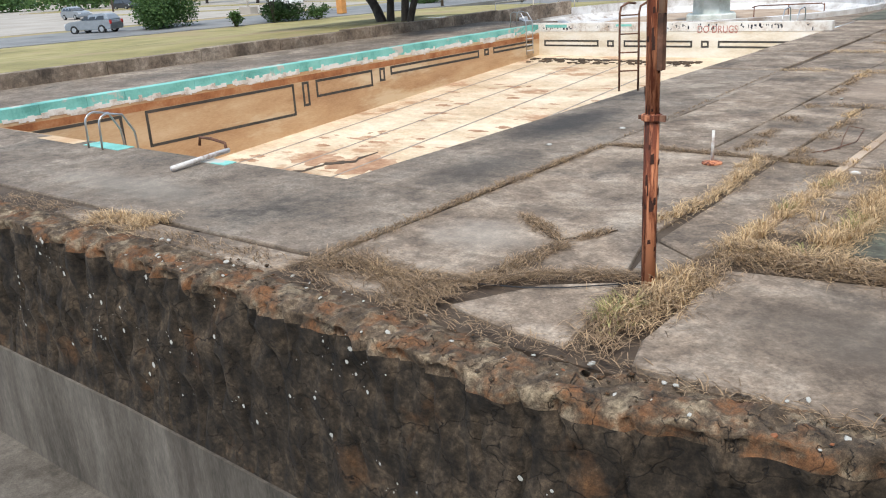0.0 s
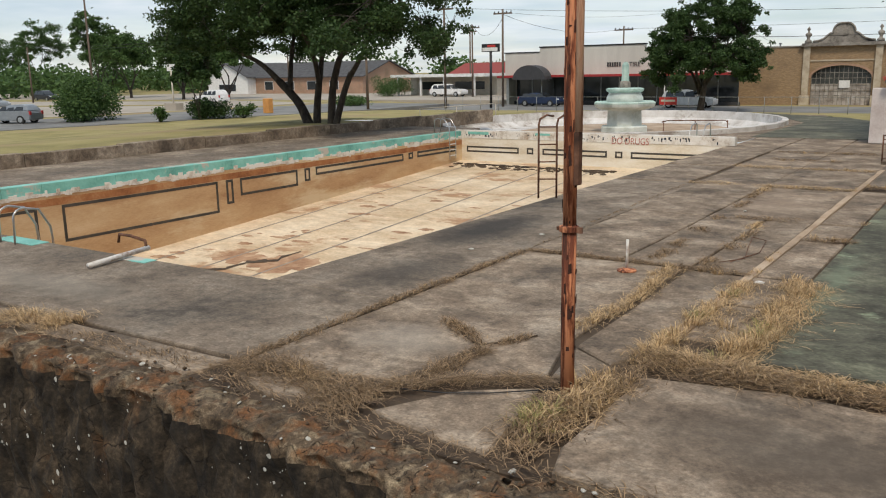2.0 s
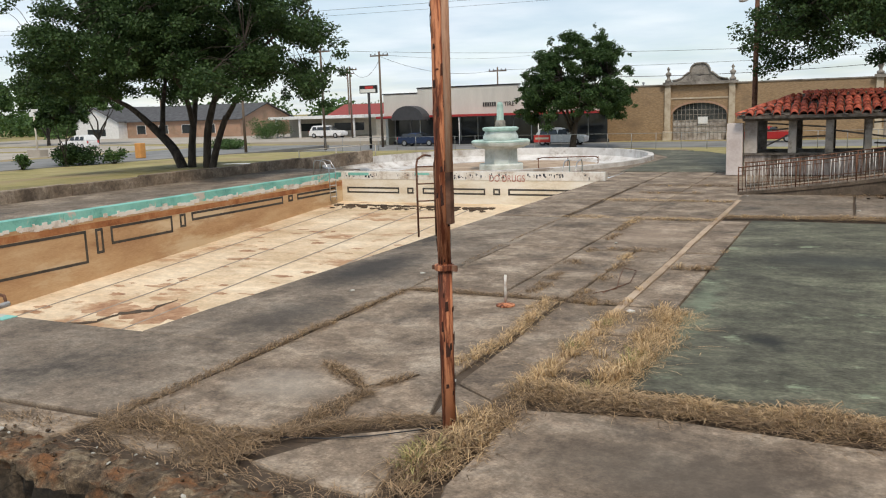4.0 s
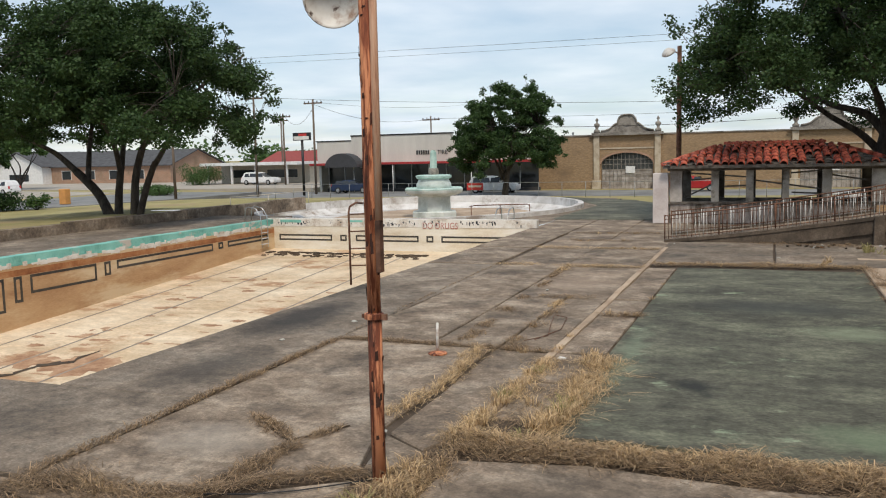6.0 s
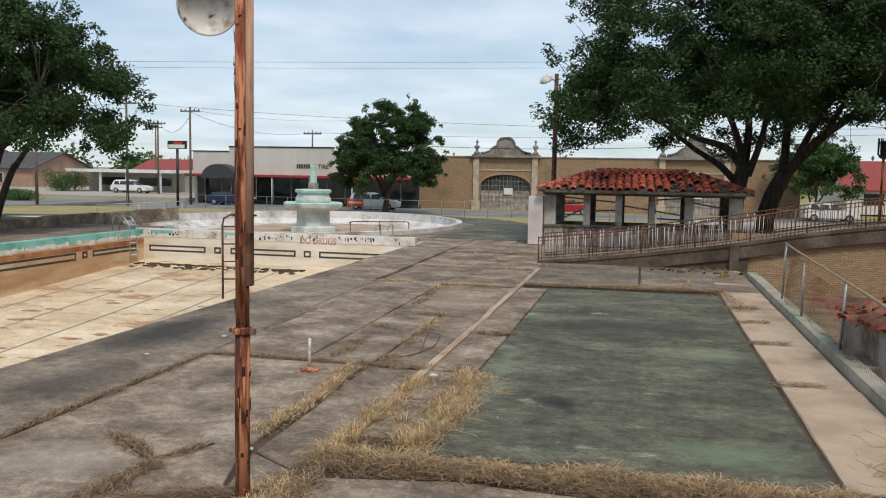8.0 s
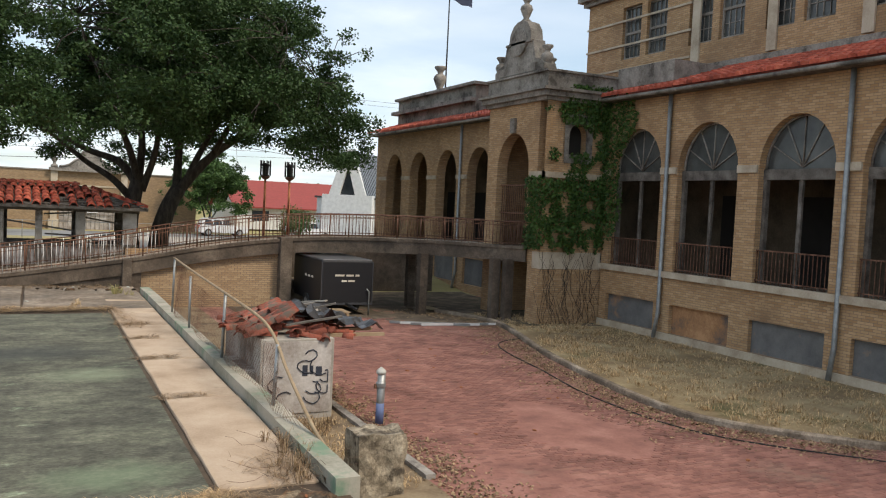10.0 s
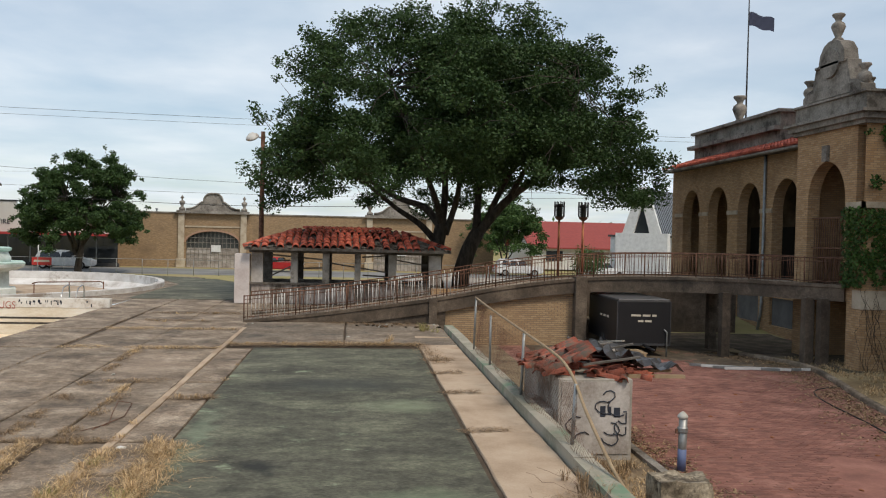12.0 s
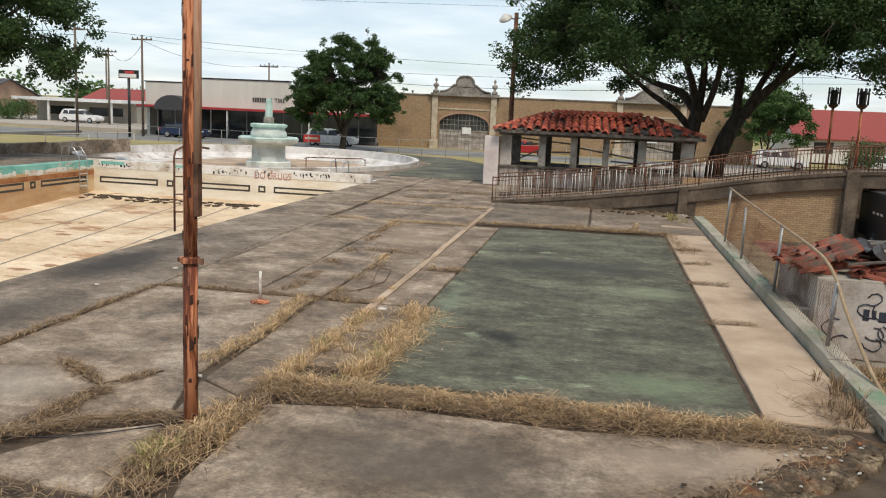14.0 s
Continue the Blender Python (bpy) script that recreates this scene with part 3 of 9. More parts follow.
def smooth_path(pts, n):
    out = []
    P = [Vector((*p, 0)) if len(p) == 2 else Vector(p) for p in pts]
    for k in range(len(P) - 1):
        a, b, c, d = P[max(k - 1, 0)], P[k], P[k + 1], P[min(k + 2, len(P) - 1)]
        for s in range(n):
            t = s / n
            out.append(0.5 * (2 * b + (c - a) * t + (2 * a - 5 * b + 4 * c - d) * t * t + (3 * b - a - 3 * c + d) * t ** 3))
    return out + [P[-1]]

# ---- ground and large structure ----
POOL = (-23.2, -9.88, 9.4, 36.0)       # west, east, near and far edges
BASIN, BASIN_RX, BASIN_RY = (-20.2, 48.4), 9.6, 11.4
COURT = (-2.3, 2.4, 9.35, 24.3)        # green play court


def ground_height(x, y):
    def step(a, b, t):
        t = min(1, max(0, (t - a) / (b - a)))
        return t * t * (3 - 2 * t)
    if x > 3.9 and y < 34 or x > 12:
        return -0.8 + 0.75 * step(34.5, 42, y) - 0.53 * step(60, 76, y)
    if y < 6:
        return -4.2
    z = -0.08
    if x < -28.5:
        out = step(-31, -50, x)
        z += 0.8 * (1 - out) * (1 - step(38, 50, y)) - 0.08 * out
    return z - 0.5 * step(60, 76, y) * step(-70, -50, x)


def sheet(xs, ys, fn, keep):
    bm = bmesh.new()
    got = {}

    def at(i, j, z):
        k = (i, j, round(z, 2))
        if k not in got:
            got[k] = bm.verts.new((xs[i], ys[j], z))
        return got[k]

    for i in range(len(xs) - 1):
        for j in range(len(ys) - 1):
            cx, cy = (xs[i] + xs[i + 1]) / 2, (ys[j] + ys[j + 1]) / 2
            if keep(cx, cy):
                zs = []
                for a, b in ((i, j), (i + 1, j), (i + 1, j + 1), (i, j + 1)):
                    zs.append((a, b, fn(xs[a] + 0.01 * (cx - xs[a]), ys[b] + 0.01 * (cy - ys[b]))))
                bm.faces.new([at(*q) for q in zs])
    return bm


structure(part("trim_bank", boxes((-31.06, 36.0, -0.5, -31.0, 52.0, -0.02)), "soil"), "low earth edge beside the basin apron")
gx = [-1500, -400, -150, -90, -70, -60, -52, -48, -44, -40, -36, -33, -31, -29.4, -28.5, -23.2, -9.88, 3.9, 12, 20, 30, 60, 150, 400, 1500]
gy = [-600, -100, -20, 6, 9.4, 20, 30, 34, 36, 38, 42, 50, 60.4, 65, 70, 75, 90, 130, 250, 600, 2500]
bm = sheet(gx, gy, ground_height, lambda x, y: not (-23.2 < x < -9.88 and 9.4 < y < 36) and not (-31 < x < -9.88 and 36 < y < 60.4))
structure(part("ground", bm, "lawn"), "dry mown grass ground reaching the horizon")

# apron round the basin
bm = bmesh.new()
ring = 64
inner, outer = [], []
for k in range(ring):
    c, q = math.cos(2 * math.pi * k / ring), math.sin(2 * math.pi * k / ring)
    inner.append(bm.verts.new((BASIN[0] + (BASIN_RX + 0.2) * c, BASIN[1] + (BASIN_RY + 0.2) * q, 0.0)))
    f = min((10.32 if c > 0 else 11.0) / max(abs(c), 1e-6), 12.0 / max(abs(q), 1e-6))
    outer.append(bm.verts.new((BASIN[0] + f * c, BASIN[1] + f * q, 0.0)))
for k in range(ring):
    j = (k + 1) % ring
    bm.faces.new((inner[k], outer[k], outer[j], inner[j]))
structure(part("pavement_basin", bm, "concrete"), "grey concrete apron round the wading basin")

# roads and pale paving
def laid(name, pts, mat, label, lift=0.0):
    bm = bmesh.new()
    bm.faces.new([bm.verts.new((x, y, z + lift)) for x, y, z in pts])
    structure(part(name, bm, mat), label)


laid("pavement_lower", [(-60, -30, -4.15), (3.8, -30, -4.15), (3.8, 9.2, -4.15), (-60, 5.4, -4.15)], "low_wall", "grey concrete yard below the stone wall")
def paved(name, pts, top, mat, label):
    structure(part(name, prism(bmesh.new(), pts, top - 0.6, top), mat), label)


paved("road_far", [(-58, 70.5), (150, 73.5), (150, 83.5), (-58, 83.5)], -0.5, "asphalt", "grey asphalt street beyond the lawn")
paved("road_west", [(-92, -60), (-78, -60), (-54, 47), (-50.5, 64), (-50.5, 76), (-66, 76), (-68, 50)], -0.11, "asphalt", "grey asphalt street along the lawn")
paved("car_park", [(-330, -60), (-96, -60), (-72, 50), (-70, 76), (-330, 150)], -0.115, "pale_pave", "wide pale concrete car park across the street")
paved("forecourt", [(-140, 84.5), (-49, 84.5), (-49, 135), (-140, 135)], -0.09, "pale_pave", "pale concrete forecourt of the shops")
for island in ([(-150, 70), (-96, 78), (-94, 81), (-150, 79)], [(-108, 58), (-84, 66), (-85, 67.5), (-110, 60)]):
    paved("ground_island", island, -0.06, "lawn", "strip of dry grass on the car park")
laid("yard_east", [(4, 44, 0.02), (60, 44, 0.02), (60, 66, 0.02), (4, 66, 0.02)], "pale_pave", "pale concrete yard behind the kiosk")

# green path to the street beside the basin
bm = bmesh.new()
pts = [(-10.2, 41.0), (-5.2, 41.0), (-5.4, 52), (-8.5, 57.5), (-14, 61.5), (-18, 61.2), (-12.5, 57.4), (-10.0, 52.0)]
prism(bm, pts, -0.06, 0.01)
structure(part("pavement_green", bm, "court"), "worn green painted concrete beside the basin")

# soil under the paving
structure(part("ground_soil", boxes((-28.4, 5.3, -0.5, -23.3, 39.7, 0.1), (-9.8, 5.6, -0.5, 3.9, 41.0, -0.045), (-23.4, 5.6, -0.5, -9.7, 9.3, -0.045)), "soil"), "bare brown soil under the paving")

# pool shell
def pool_depth(y):
    return -2.75 + (y - POOL[2]) / (POOL[3] - POOL[2]) * 1.6


bm = bmesh.new()
x0, x1, y0, y1 = POOL
bm.faces.new([bm.verts.new(q) for q in ((x0, y0, pool_depth(y0)), (x1, y0, pool_depth(y0)), (x1, y1, pool_depth(y1)), (x0, y1, pool_depth(y1)))])
pool_floor = structure(part("floor_pool", bm, "pool_floor"), "faded cream pool floor with brown peeling patches")
for k in range(6):
    lx = x0 + 1.25 + k * 2.16
    bm = bmesh.new()
    bm.faces.new([bm.verts.new((lx + a, y, pool_depth(y) + 0.006)) for a, y in ((-0.045, y0 + 0.3), (0.045, y0 + 0.3), (0.045, y1 - 1.5), (-0.045, y1 - 1.5))])
    part("lane_line", bm, "grey_line", pool_floor)
wall_w = structure(part("wall_pool_west", boxes((x0 - 0.4, y0, -3.2, x0, y1, -0.02)), "pool_wall"), "orange-stained pool wall with black tile frames")
wall_f = structure(part("wall_pool_far", boxes((x0 - 0.4, y1, -3.2, x1 + 0.4, y1 + 0.35, -0.02)), "pool_end"), "pale peeling pool end wall with black tile frames")
structure(part("wall_pool_east", boxes((x1, y0, -3.2, x1 + 0.35, y1, -0.02)), "pool_wall"), "stained pool wall below the deck edge")
structure(part("wall_pool_near", boxes((x0 - 0.4, y0 - 0.35, -3.2, x1 + 0.35, y0, -0.02)), "pool_wall"), "stained deep end pool wall")

# ---- pool details ----
def frame_on(parent, axis, a0, a1, z0, z1, at, w=0.1):
    """A rectangle of black tiles on a pool wall: four bars."""
    bm = bmesh.new()
    for p, q, r, t in ((a0, a1, z1 - w, z1), (a0, a1, z0, z0 + w), (a0, a0 + w, z0 + w, z1 - w), (a1 - w, a1, z0 + w, z1 - w)):
        if axis == "y":
            box(bm, at, p, r, at + 0.008, q, t)
        else:
            box(bm, p, at - 0.008, r, q, at, t)
    part("tile_frame", bm, "black_line", parent, "black tile frame")


for a, b, lo in ((9.6, 13.2, -1.9), (13.98, 19.95, -1.5), (20.33, 20.66, -1.25), (21.0, 24.0, -1.02), (24.4, 24.72, -0.9), (25.05, 31.0, -0.72), (31.4, 31.75, -0.68), (32.1, 35.4, -0.66)):
    frame_on(wall_w, "y", a, b, lo, -0.38, x0, 0.09)
for a, b in ((-22.9, -19.9), (-19.45, -19.1), (-18.6, -15.3), (-14.9, -14.55), (-14.15, -10.6)):
    frame_on(wall_f, "x", a, b, -0.72, -0.42, y1, 0.08)
part("coping", boxes((x0 - 0.4, y1 - 0.02, -0.02, x1 + 0.3, y1 + 0.36, 0.36)), "white_peel", wall_f, "peeling white raised rim")
part("paint_band", boxes((x0 + 0.4, y1 - 0.024, 0.16, x0 + 1.6, y1 - 0.018, 0.3), (-19.0, y1 - 0.024, 0.2, -18.2, y1 - 0.018, 0.3)), "turquoise", wall_f)
writing("graffiti", "DO DRUGS", 0.4, pose(-14.2, y1 - 0.022, -0.08, 90, 0, 0), "red_ink", wall_f, 0.001, "faded red painted words", fit=(1.75, 0.3))
rng = random.Random(4)
bm = bmesh.new()
for k in range(150):
    gx0 = rng.uniform(-23.0, -10.2)
    if noise.noise(Vector((gx0 * 0.7, 3, 1))) < -0.05:
        continue
    gz, gl = rng.uniform(0.12, 0.3), rng.uniform(0.03, 0.12)
    box(bm, gx0, y1 - 0.023, gz - rng.uniform(0.01, 0.14), gx0 + gl * rng.uniform(0.15, 1), y1 - 0.0205, gz)
part("graffiti_bars", bm, "ink", wall_f, "dark unreadable scrawl and chipped spots")

# raised turquoise curb along the west edge, with chipped white lip
bm = bmesh.new()
rng = random.Random(9)
y = y0 - 0.4
while y < y1 + 0.3:
    step_y = min(rng.uniform(1.2, 2.6), y1 + 0.36 - y)
    box(bm, x0 - 0.45, y, -0.02, x0 - 0.02, y + step_y - 0.012, 0.31 + rng.uniform(-0.006, 0.01))
    y += step_y
curb = structure(part("trim_curb", bm, "turquoise"), "chipped turquoise painted curb along the pool")
bm = bmesh.new()
y = y0
while y < y1:
    step_y = rng.uniform(0.05, 0.3)
    flake = noise.noise(Vector((y * 0.8, 0, 4))) + rng.uniform(-0.3, 0.3)
    if flake > -0.35:
        box(bm, x0 - 0.03, y, -0.05 - 0.13 * max(0, flake + 0.3) * rng.uniform(0.5, 1.2), x0 + 0.012, y + step_y, 0.03 + rng.uniform(-0.03, 0.09))
    y += step_y
part("lip", bm, "white_peel", curb, "flaking white lip with rust stains")
part("rust_band", boxes((x0 - 0.01, y0, -0.36, x0 + 0.004, y1, -0.15)), material("rust_streaks", [(0.22, 0.08, 0.03), (0.36, 0.15, 0.06), (0.48, 0.27, 0.13)], 1.2, 0.85, 0.1, 14.0), wall_w)

# peeled patches and the long crack on the floor
def blot(bm, rng, cx, cy, rx, ry, lift):
    n, ph = 26, [rng.uniform(0.65, 1.15) for _ in range(26)]
    v = []
    for k in range(n):
        a = 2 * math.pi * k / n
        px, py = cx + rx * ph[k] * math.cos(a), cy + ry * ph[k] * math.sin(a)
        v.append(bm.verts.new((px, py, pool_depth(py) + lift)))
    bm.faces.new(v)


M["peeled"] = material("bare_rusty_plaster", [(0.28, 0.15, 0.085), (0.41, 0.24, 0.14), (0.54, 0.37, 0.24)], 2.5, 0.9, 0.2, 14.0)
rng = random.Random(12)
for k in range(120):
    bm = bmesh.new()
    cy = 15.0 + 15 * rng.random() ** 1.9
    blot(bm, rng, rng.uniform(x0 + 1, x1 - 0.6), cy, rng.uniform(0.08, 0.5), rng.uniform(0.05, 0.2), 0.004)
    part("peeled_patch", bm, "peeled", pool_floor, "bare brown patch")
bm = bmesh.new()
blot(bm, rng, -17.7, 17.6, 1.3, 1.0, 0.005)
blot(bm, rng, -19.6, 17.5, 0.9, 0.7, 0.005)
part("peeled_patch", bm, "peeled", pool_floor, "bare brown patch")
bm = bmesh.new()
pts, v = [], []
for (xa, ya), (xb, yb) in zip(((-20.2, 15.7), (-19.0, 16.3), (-18.9, 17.2), (-18.2, 17.7)), ((-19.0, 16.3), (-18.9, 17.2), (-18.2, 17.7), (-18.35, 19.4))):
    for k in range(5):
        f = k / 5
        pts.append((xa + (xb - xa) * f + rng.uniform(-0.1, 0.1), ya + (yb - ya) * f + rng.uniform(-0.1, 0.1)))
for k, (a, b) in enumerate(pts):
    h = (0.03 + 0.17 * math.sin(math.pi * k / (len(pts) - 1))) * rng.uniform(0.35, 1.3)
    v.append([bm.verts.new((a - h, b + h, pool_depth(b) + 0.012)), bm.verts.new((a + h, b - h, pool_depth(b) + 0.012))])
for p, q in zip(v, v[1:]):
    bm.faces.new((p[0], p[1], q[1], q[0]))
part("crack", bm, "soil", pool_floor, "long open crack")
# debris line at the far end
bm = bmesh.new()
for k in range(240):
    a, b = rng.uniform(x0 + 0.3, -14.5), y1 - 1.1 - rng.random() ** 2 * 1.0
    s = rng.uniform(0.03, 0.14)
    box(bm, a, b, pool_depth(b), a + s * 2, b + s, pool_depth(b) + s * 0.4)
tagged(part("leaf_debris", bm, "soil"), "dark leaf and dirt litter on the pool floor", "debris", kind="stuff")

# wading basin and fountain
bm = bmesh.new()
rows = [(1.02, 0.0), (1.02, 0.24), (0.985, 0.25), (0.98, -0.25), (0.93, -0.6), (0.0, -0.66)]
rings = []
for f, z in rows[:-1]:
    rings.append([bm.verts.new((BASIN[0] + BASIN_RX * f * math.cos(2 * math.pi * k / 72), BASIN[1] + BASIN_RY * f * math.sin(2 * math.pi * k / 72), z)) for k in range(72)])
for a, b in zip(rings, rings[1:]):
    for k in range(72):
        bm.faces.new((a[k], a[(k + 1) % 72], b[(k + 1) % 72], b[k]))
bm.faces.new(rings[-1])
structure(part("floor_basin", bm, "basin"), "white painted round wading basin")
bm = bmesh.new()
bm.faces.new([bm.verts.new((BASIN[0] + 6.6 * math.cos(2 * math.pi * k / 40), BASIN[1] + 1.5 + 8.4 * math.sin(2 * math.pi * k / 40), -0.594)) for k in range(40)])
structure(part("floor_basin_centre", bm, "concrete_tan"), "bare sandy middle of the wading basin")

fountain = thing("fountain", "tiered pale aqua stone fountain in the wading basin", "fountain", at=(-20.15, 50.0, -0.62))
part("base", lathe([(1.5, 0), (1.5, 0.34), (1.42, 0.4)], 8), "aqua_white", fountain)
part("pedestal", lathe([(1.14, 0.4), (1.1, 1.3), (1.16, 1.38)], 8), "aqua_white", fountain)
part("bowl", lathe([(1.2, 1.36), (1.55, 1.42), (1.92, 1.58), (1.98, 1.72), (1.98, 1.84), (1.9, 1.88), (1.82, 1.78), (1.1, 1.74)], 8), "aqua_white", fountain)
part("bowl_rim", lathe([(1.985, 1.76), (2.0, 1.82), (1.9, 1.892), (1.8, 1.86)], 8), "pale_turq", fountain, "worn turquoise rim")
smooth(part("upper_drum", lathe([(1.0, 1.74), (1.12, 1.9), (1.12, 2.12), (0.98, 2.38), (1.0, 2.44)], 20), "aqua_white", fountain))
part("upper_rim", lathe([(1.02, 2.44), (1.14, 2.52), (1.16, 2.64), (1.05, 2.7), (0.4, 2.72)], 20), "pale_turq", fountain, "worn turquoise rim")
part("finial", lathe([(0.36, 2.68), (0.34, 3.05), (0.28, 3.12)], 8), "limestone", fountain, "grey stone finial base")
part("spout", lathe([(0.25, 3.1), (0.22, 4.1), (0.12, 4.26)], 8), "pale_turq", fountain, "faded turquoise spout")


def pool_rails(name, label, at, turn, h=0.75, reach=0.6, down=0.9, gap=0.55, steps=0):
    t = thing(name, label, "pool ladder", "pool ladders", at, turn)
    for s in (-gap / 2, gap / 2):
        pts = [(s, -0.25, 0), (s, -0.22, h * 0.75)]
        pts += [(s, -0.22 + 0.22 * (1 - math.cos(a)), h * 0.75 + 0.25 * h * math.sin(a)) for a in (0.4, 0.8, 1.2, 1.57)]
        pts += [(s, reach * 0.6, h * 0.9), (s, reach, h * 0.35), (s, reach + 0.02, 0.0), (s, reach + 0.02, -down)]
        smooth(part("rail", tube(bmesh.new(), pts, 0.024, 8), "chrome", t))
    for k in range(steps):
        part("tread", boxes((-gap / 2, reach - 0.04, -0.3 - 0.28 * k, gap / 2, reach + 0.06, -0.27 - 0.28 * k)), "white_paint", t)
    return t


pool_rails("pool_ladder", "bent chrome grab rails at the deep end", (-16.9, 9.15, 0), 0, 0.72, 0.55, 1.0)
pool_rails("pool_ladder", "tarnished pool ladder with white treads at the pool corner", (-23.7, 34.9, 0.31), -90, 0.7, 0.65, 1.3, 0.55, 4)
pool_rails("pool_ladder", "low bent grab rails at the shallow end", (-11.35, 37.2, 0), 180, 0.85, 0.9, 0.5, 0.6)
# turquoise footing patches of the rails
structure(part("trim_patch", boxes((-17.6, 9.0, 0.0, -16.2, 9.39, 0.012), (-13.6, 9.1, 0.0, -12.75, 9.39, 0.012), (-11.9, 36.5, 0.0, -10.9, 37.4, 0.012)), "turquoise"), "turquoise painted coping patches")

# lifeguard stand frame beside the pool
stand = thing("lifeguard_stand", "rusty grey steel ladder frame of a lifeguard stand", "ladder", at=(-9.9, 19.45, 0))
for s in (-0.2, 0.2):
    smooth(part("rail", tube(bmesh.new(), [(s, s * 0.6, 0), (s, s * 0.6, 1.9), (s + 0.02, s * 0.6 + 0.04, 2.05), (s + 0.1, s * 0.6 + 0.25, 2.14), (s + 0.12, s * 0.6 + 0.6, 2.1)], 0.028, 8), "rust_dark", stand))
for z in (0.5, 0.95, 1.4, 1.85):
    smooth(part("rung", bar((-0.2, -0.12, z), (0.2, 0.12, z), 0.018), "rust_dark", stand))

# pool cover reel bracket at the deep end
reel = thing("pipe_bracket", "grey pipe with a rusty bent handle at the pool edge", "pipe", at=(0, 0, 0))
smooth(part("pipe", tube(bmesh.new(), [(-13.2, 8.3, 0.07), (-13.35, 9.0, 0.08), (-13.45, 9.75, 0.1)], 0.05, 10), "enamel", reel))
smooth(part("handle", tube(bmesh.new(), [(-13.45, 9.7, 0.12), (-13.5, 9.72, 0.24), (-13.9, 9.7, 0.3), (-14.2, 9.66, 0.31), (-14.22, 9.64, 0.15)], 0.03, 8), "rust_dark", reel, "rusty bent handle"))

# ---- deck paving: slabs with open joints ----
deck = structure(part("pavement_deck", boxes((-9.0, 12.0, -0.04, -8.9, 12.1, -0.03)), "soil"), "cracked grey concrete pool deck with grassy joints")
rng_slab = random.Random(21)


def slab(pts, mat="concrete", lift=0.0, thick=0.1, parent=deck, rough=0.012, name="slab", even=False):
    """A paving slab over a plan outline with uneven, slightly worn edges."""
    out = []
    for k, (x, y) in enumerate(pts):
        x2, y2 = pts[(k + 1) % len(pts)]
        n = max(1, min(10, int(math.hypot(x2 - x, y2 - y) / 0.6)))
        for s in range(n):
            f = s / n
            j = 0 if s == 0 else rough
            out.append((x + (x2 - x) * f + rng_slab.uniform(-j, j), y + (y2 - y) * f + rng_slab.uniform(-j, j)))
    cx, cy = sum(p[0] for p in out) / len(out), sum(p[1] for p in out) / len(out)
    top = lift + (0 if even else rng_slab.uniform(-0.012, 0.012))
    tx, ty = (0, 0) if even else (rng_slab.uniform(-0.004, 0.004), rng_slab.uniform(-0.004, 0.004))
    bm = bmesh.new()
    rings = []
    for z, f in ((-thick, 0.0), (-0.02, 0.0), (0.0, 0.022)):
        ring = []
        for x, y in out:
            d = math.hypot(cx - x, cy - y) or 1
            px, py = x + (cx - x) / d * f, y + (cy - y) / d * f
            ring.append(bm.verts.new((px, py, top + z + (px - cx) * tx + (py - cy) * ty)))
        rings.append(ring)
    for a, b in zip(rings, rings[1:]):
        for k in range(len(a)):
            j = (k + 1) % len(a)
            bm.faces.new((a[k], a[j], b[j], b[k]))
    bm.faces.new(rings[-1])
    bmesh.ops.recalc_face_normals(bm, faces=bm.faces[:])
    return part(name, bm, mat, parent)


def rect(x0, y0, x1, y1):
    return [(x0, y0), (x1, y0), (x1, y1), (x0, y1)]


# poolside strip and deep end
slab(rect(-28.3, 6.25, -18.02, 9.38), "concrete_dark")
slab([(-17.99, 6.25), (-7.32, 6.42), (-7.3, 9.39), (-17.99, 9.38)], "concrete_dark", even=True)
slab(rect(-9.86, 9.395, -7.31, 24.0), "concrete_dark", even=True)
slab([(-9.86, 24.04), (-7.68, 24.04), (-7.72, 28.55), (-9.86, 28.55)], "concrete")
slab([(-9.86, 28.6), (-7.73, 28.6), (-7.8, 36.3), (-9.86, 36.3)], "concrete")
slab(rect(-9.86, 36.35, -7.85, 41.5), "concrete")
slab([(-12.6, 5.78), (-7.5, 5.75), (-7.35, 6.3), (-12.6, 6.16)], "concrete")
slab([(-7.2, 6.15), (-6.3, 5.8), (-5.55, 5.75), (-5.5, 6.1), (-6.4, 6.3)], "concrete")
# near field with the forked crack
slab([(-7.22, 6.5), (-6.2, 6.62), (-5.36, 6.8), (-5.17, 7.3), (-5.16, 8.22), (-5.08, 8.22), (-5.05, 7.1), (-4.5, 7.45), (-3.95, 7.8), (-4.28, 9.0), (-4.3, 13.42), (-7.24, 13.42)], "concrete", even=True)
slab([(-4.1, 8.9), (-3.5, 8.5), (-3.3, 9.0), (-3.3, 13.4), (-4.2, 13.4)], "concrete")
slab([(-3.92, 7.86), (-3.5, 7.95), (-3.45, 8.42), (-4.12, 8.84)], "concrete")
slab([(-5.0, 6.02), (-4.2, 5.85), (-3.55, 5.8), (-3.62, 6.6), (-3.85, 7.4), (-4.5, 6.95)], "concrete", 0.0)
slab([(-3.02, 8.2), (-3.0, 7.0), (-3.0, 6.2), (-2.85, 5.72), (-0.85, 5.78), (0.9, 6.6), (1.9, 7.45), (3.1, 8.7), (2.6, 8.72), (0.3, 8.42), (-1.6, 8.5)], "concrete", 0.01)
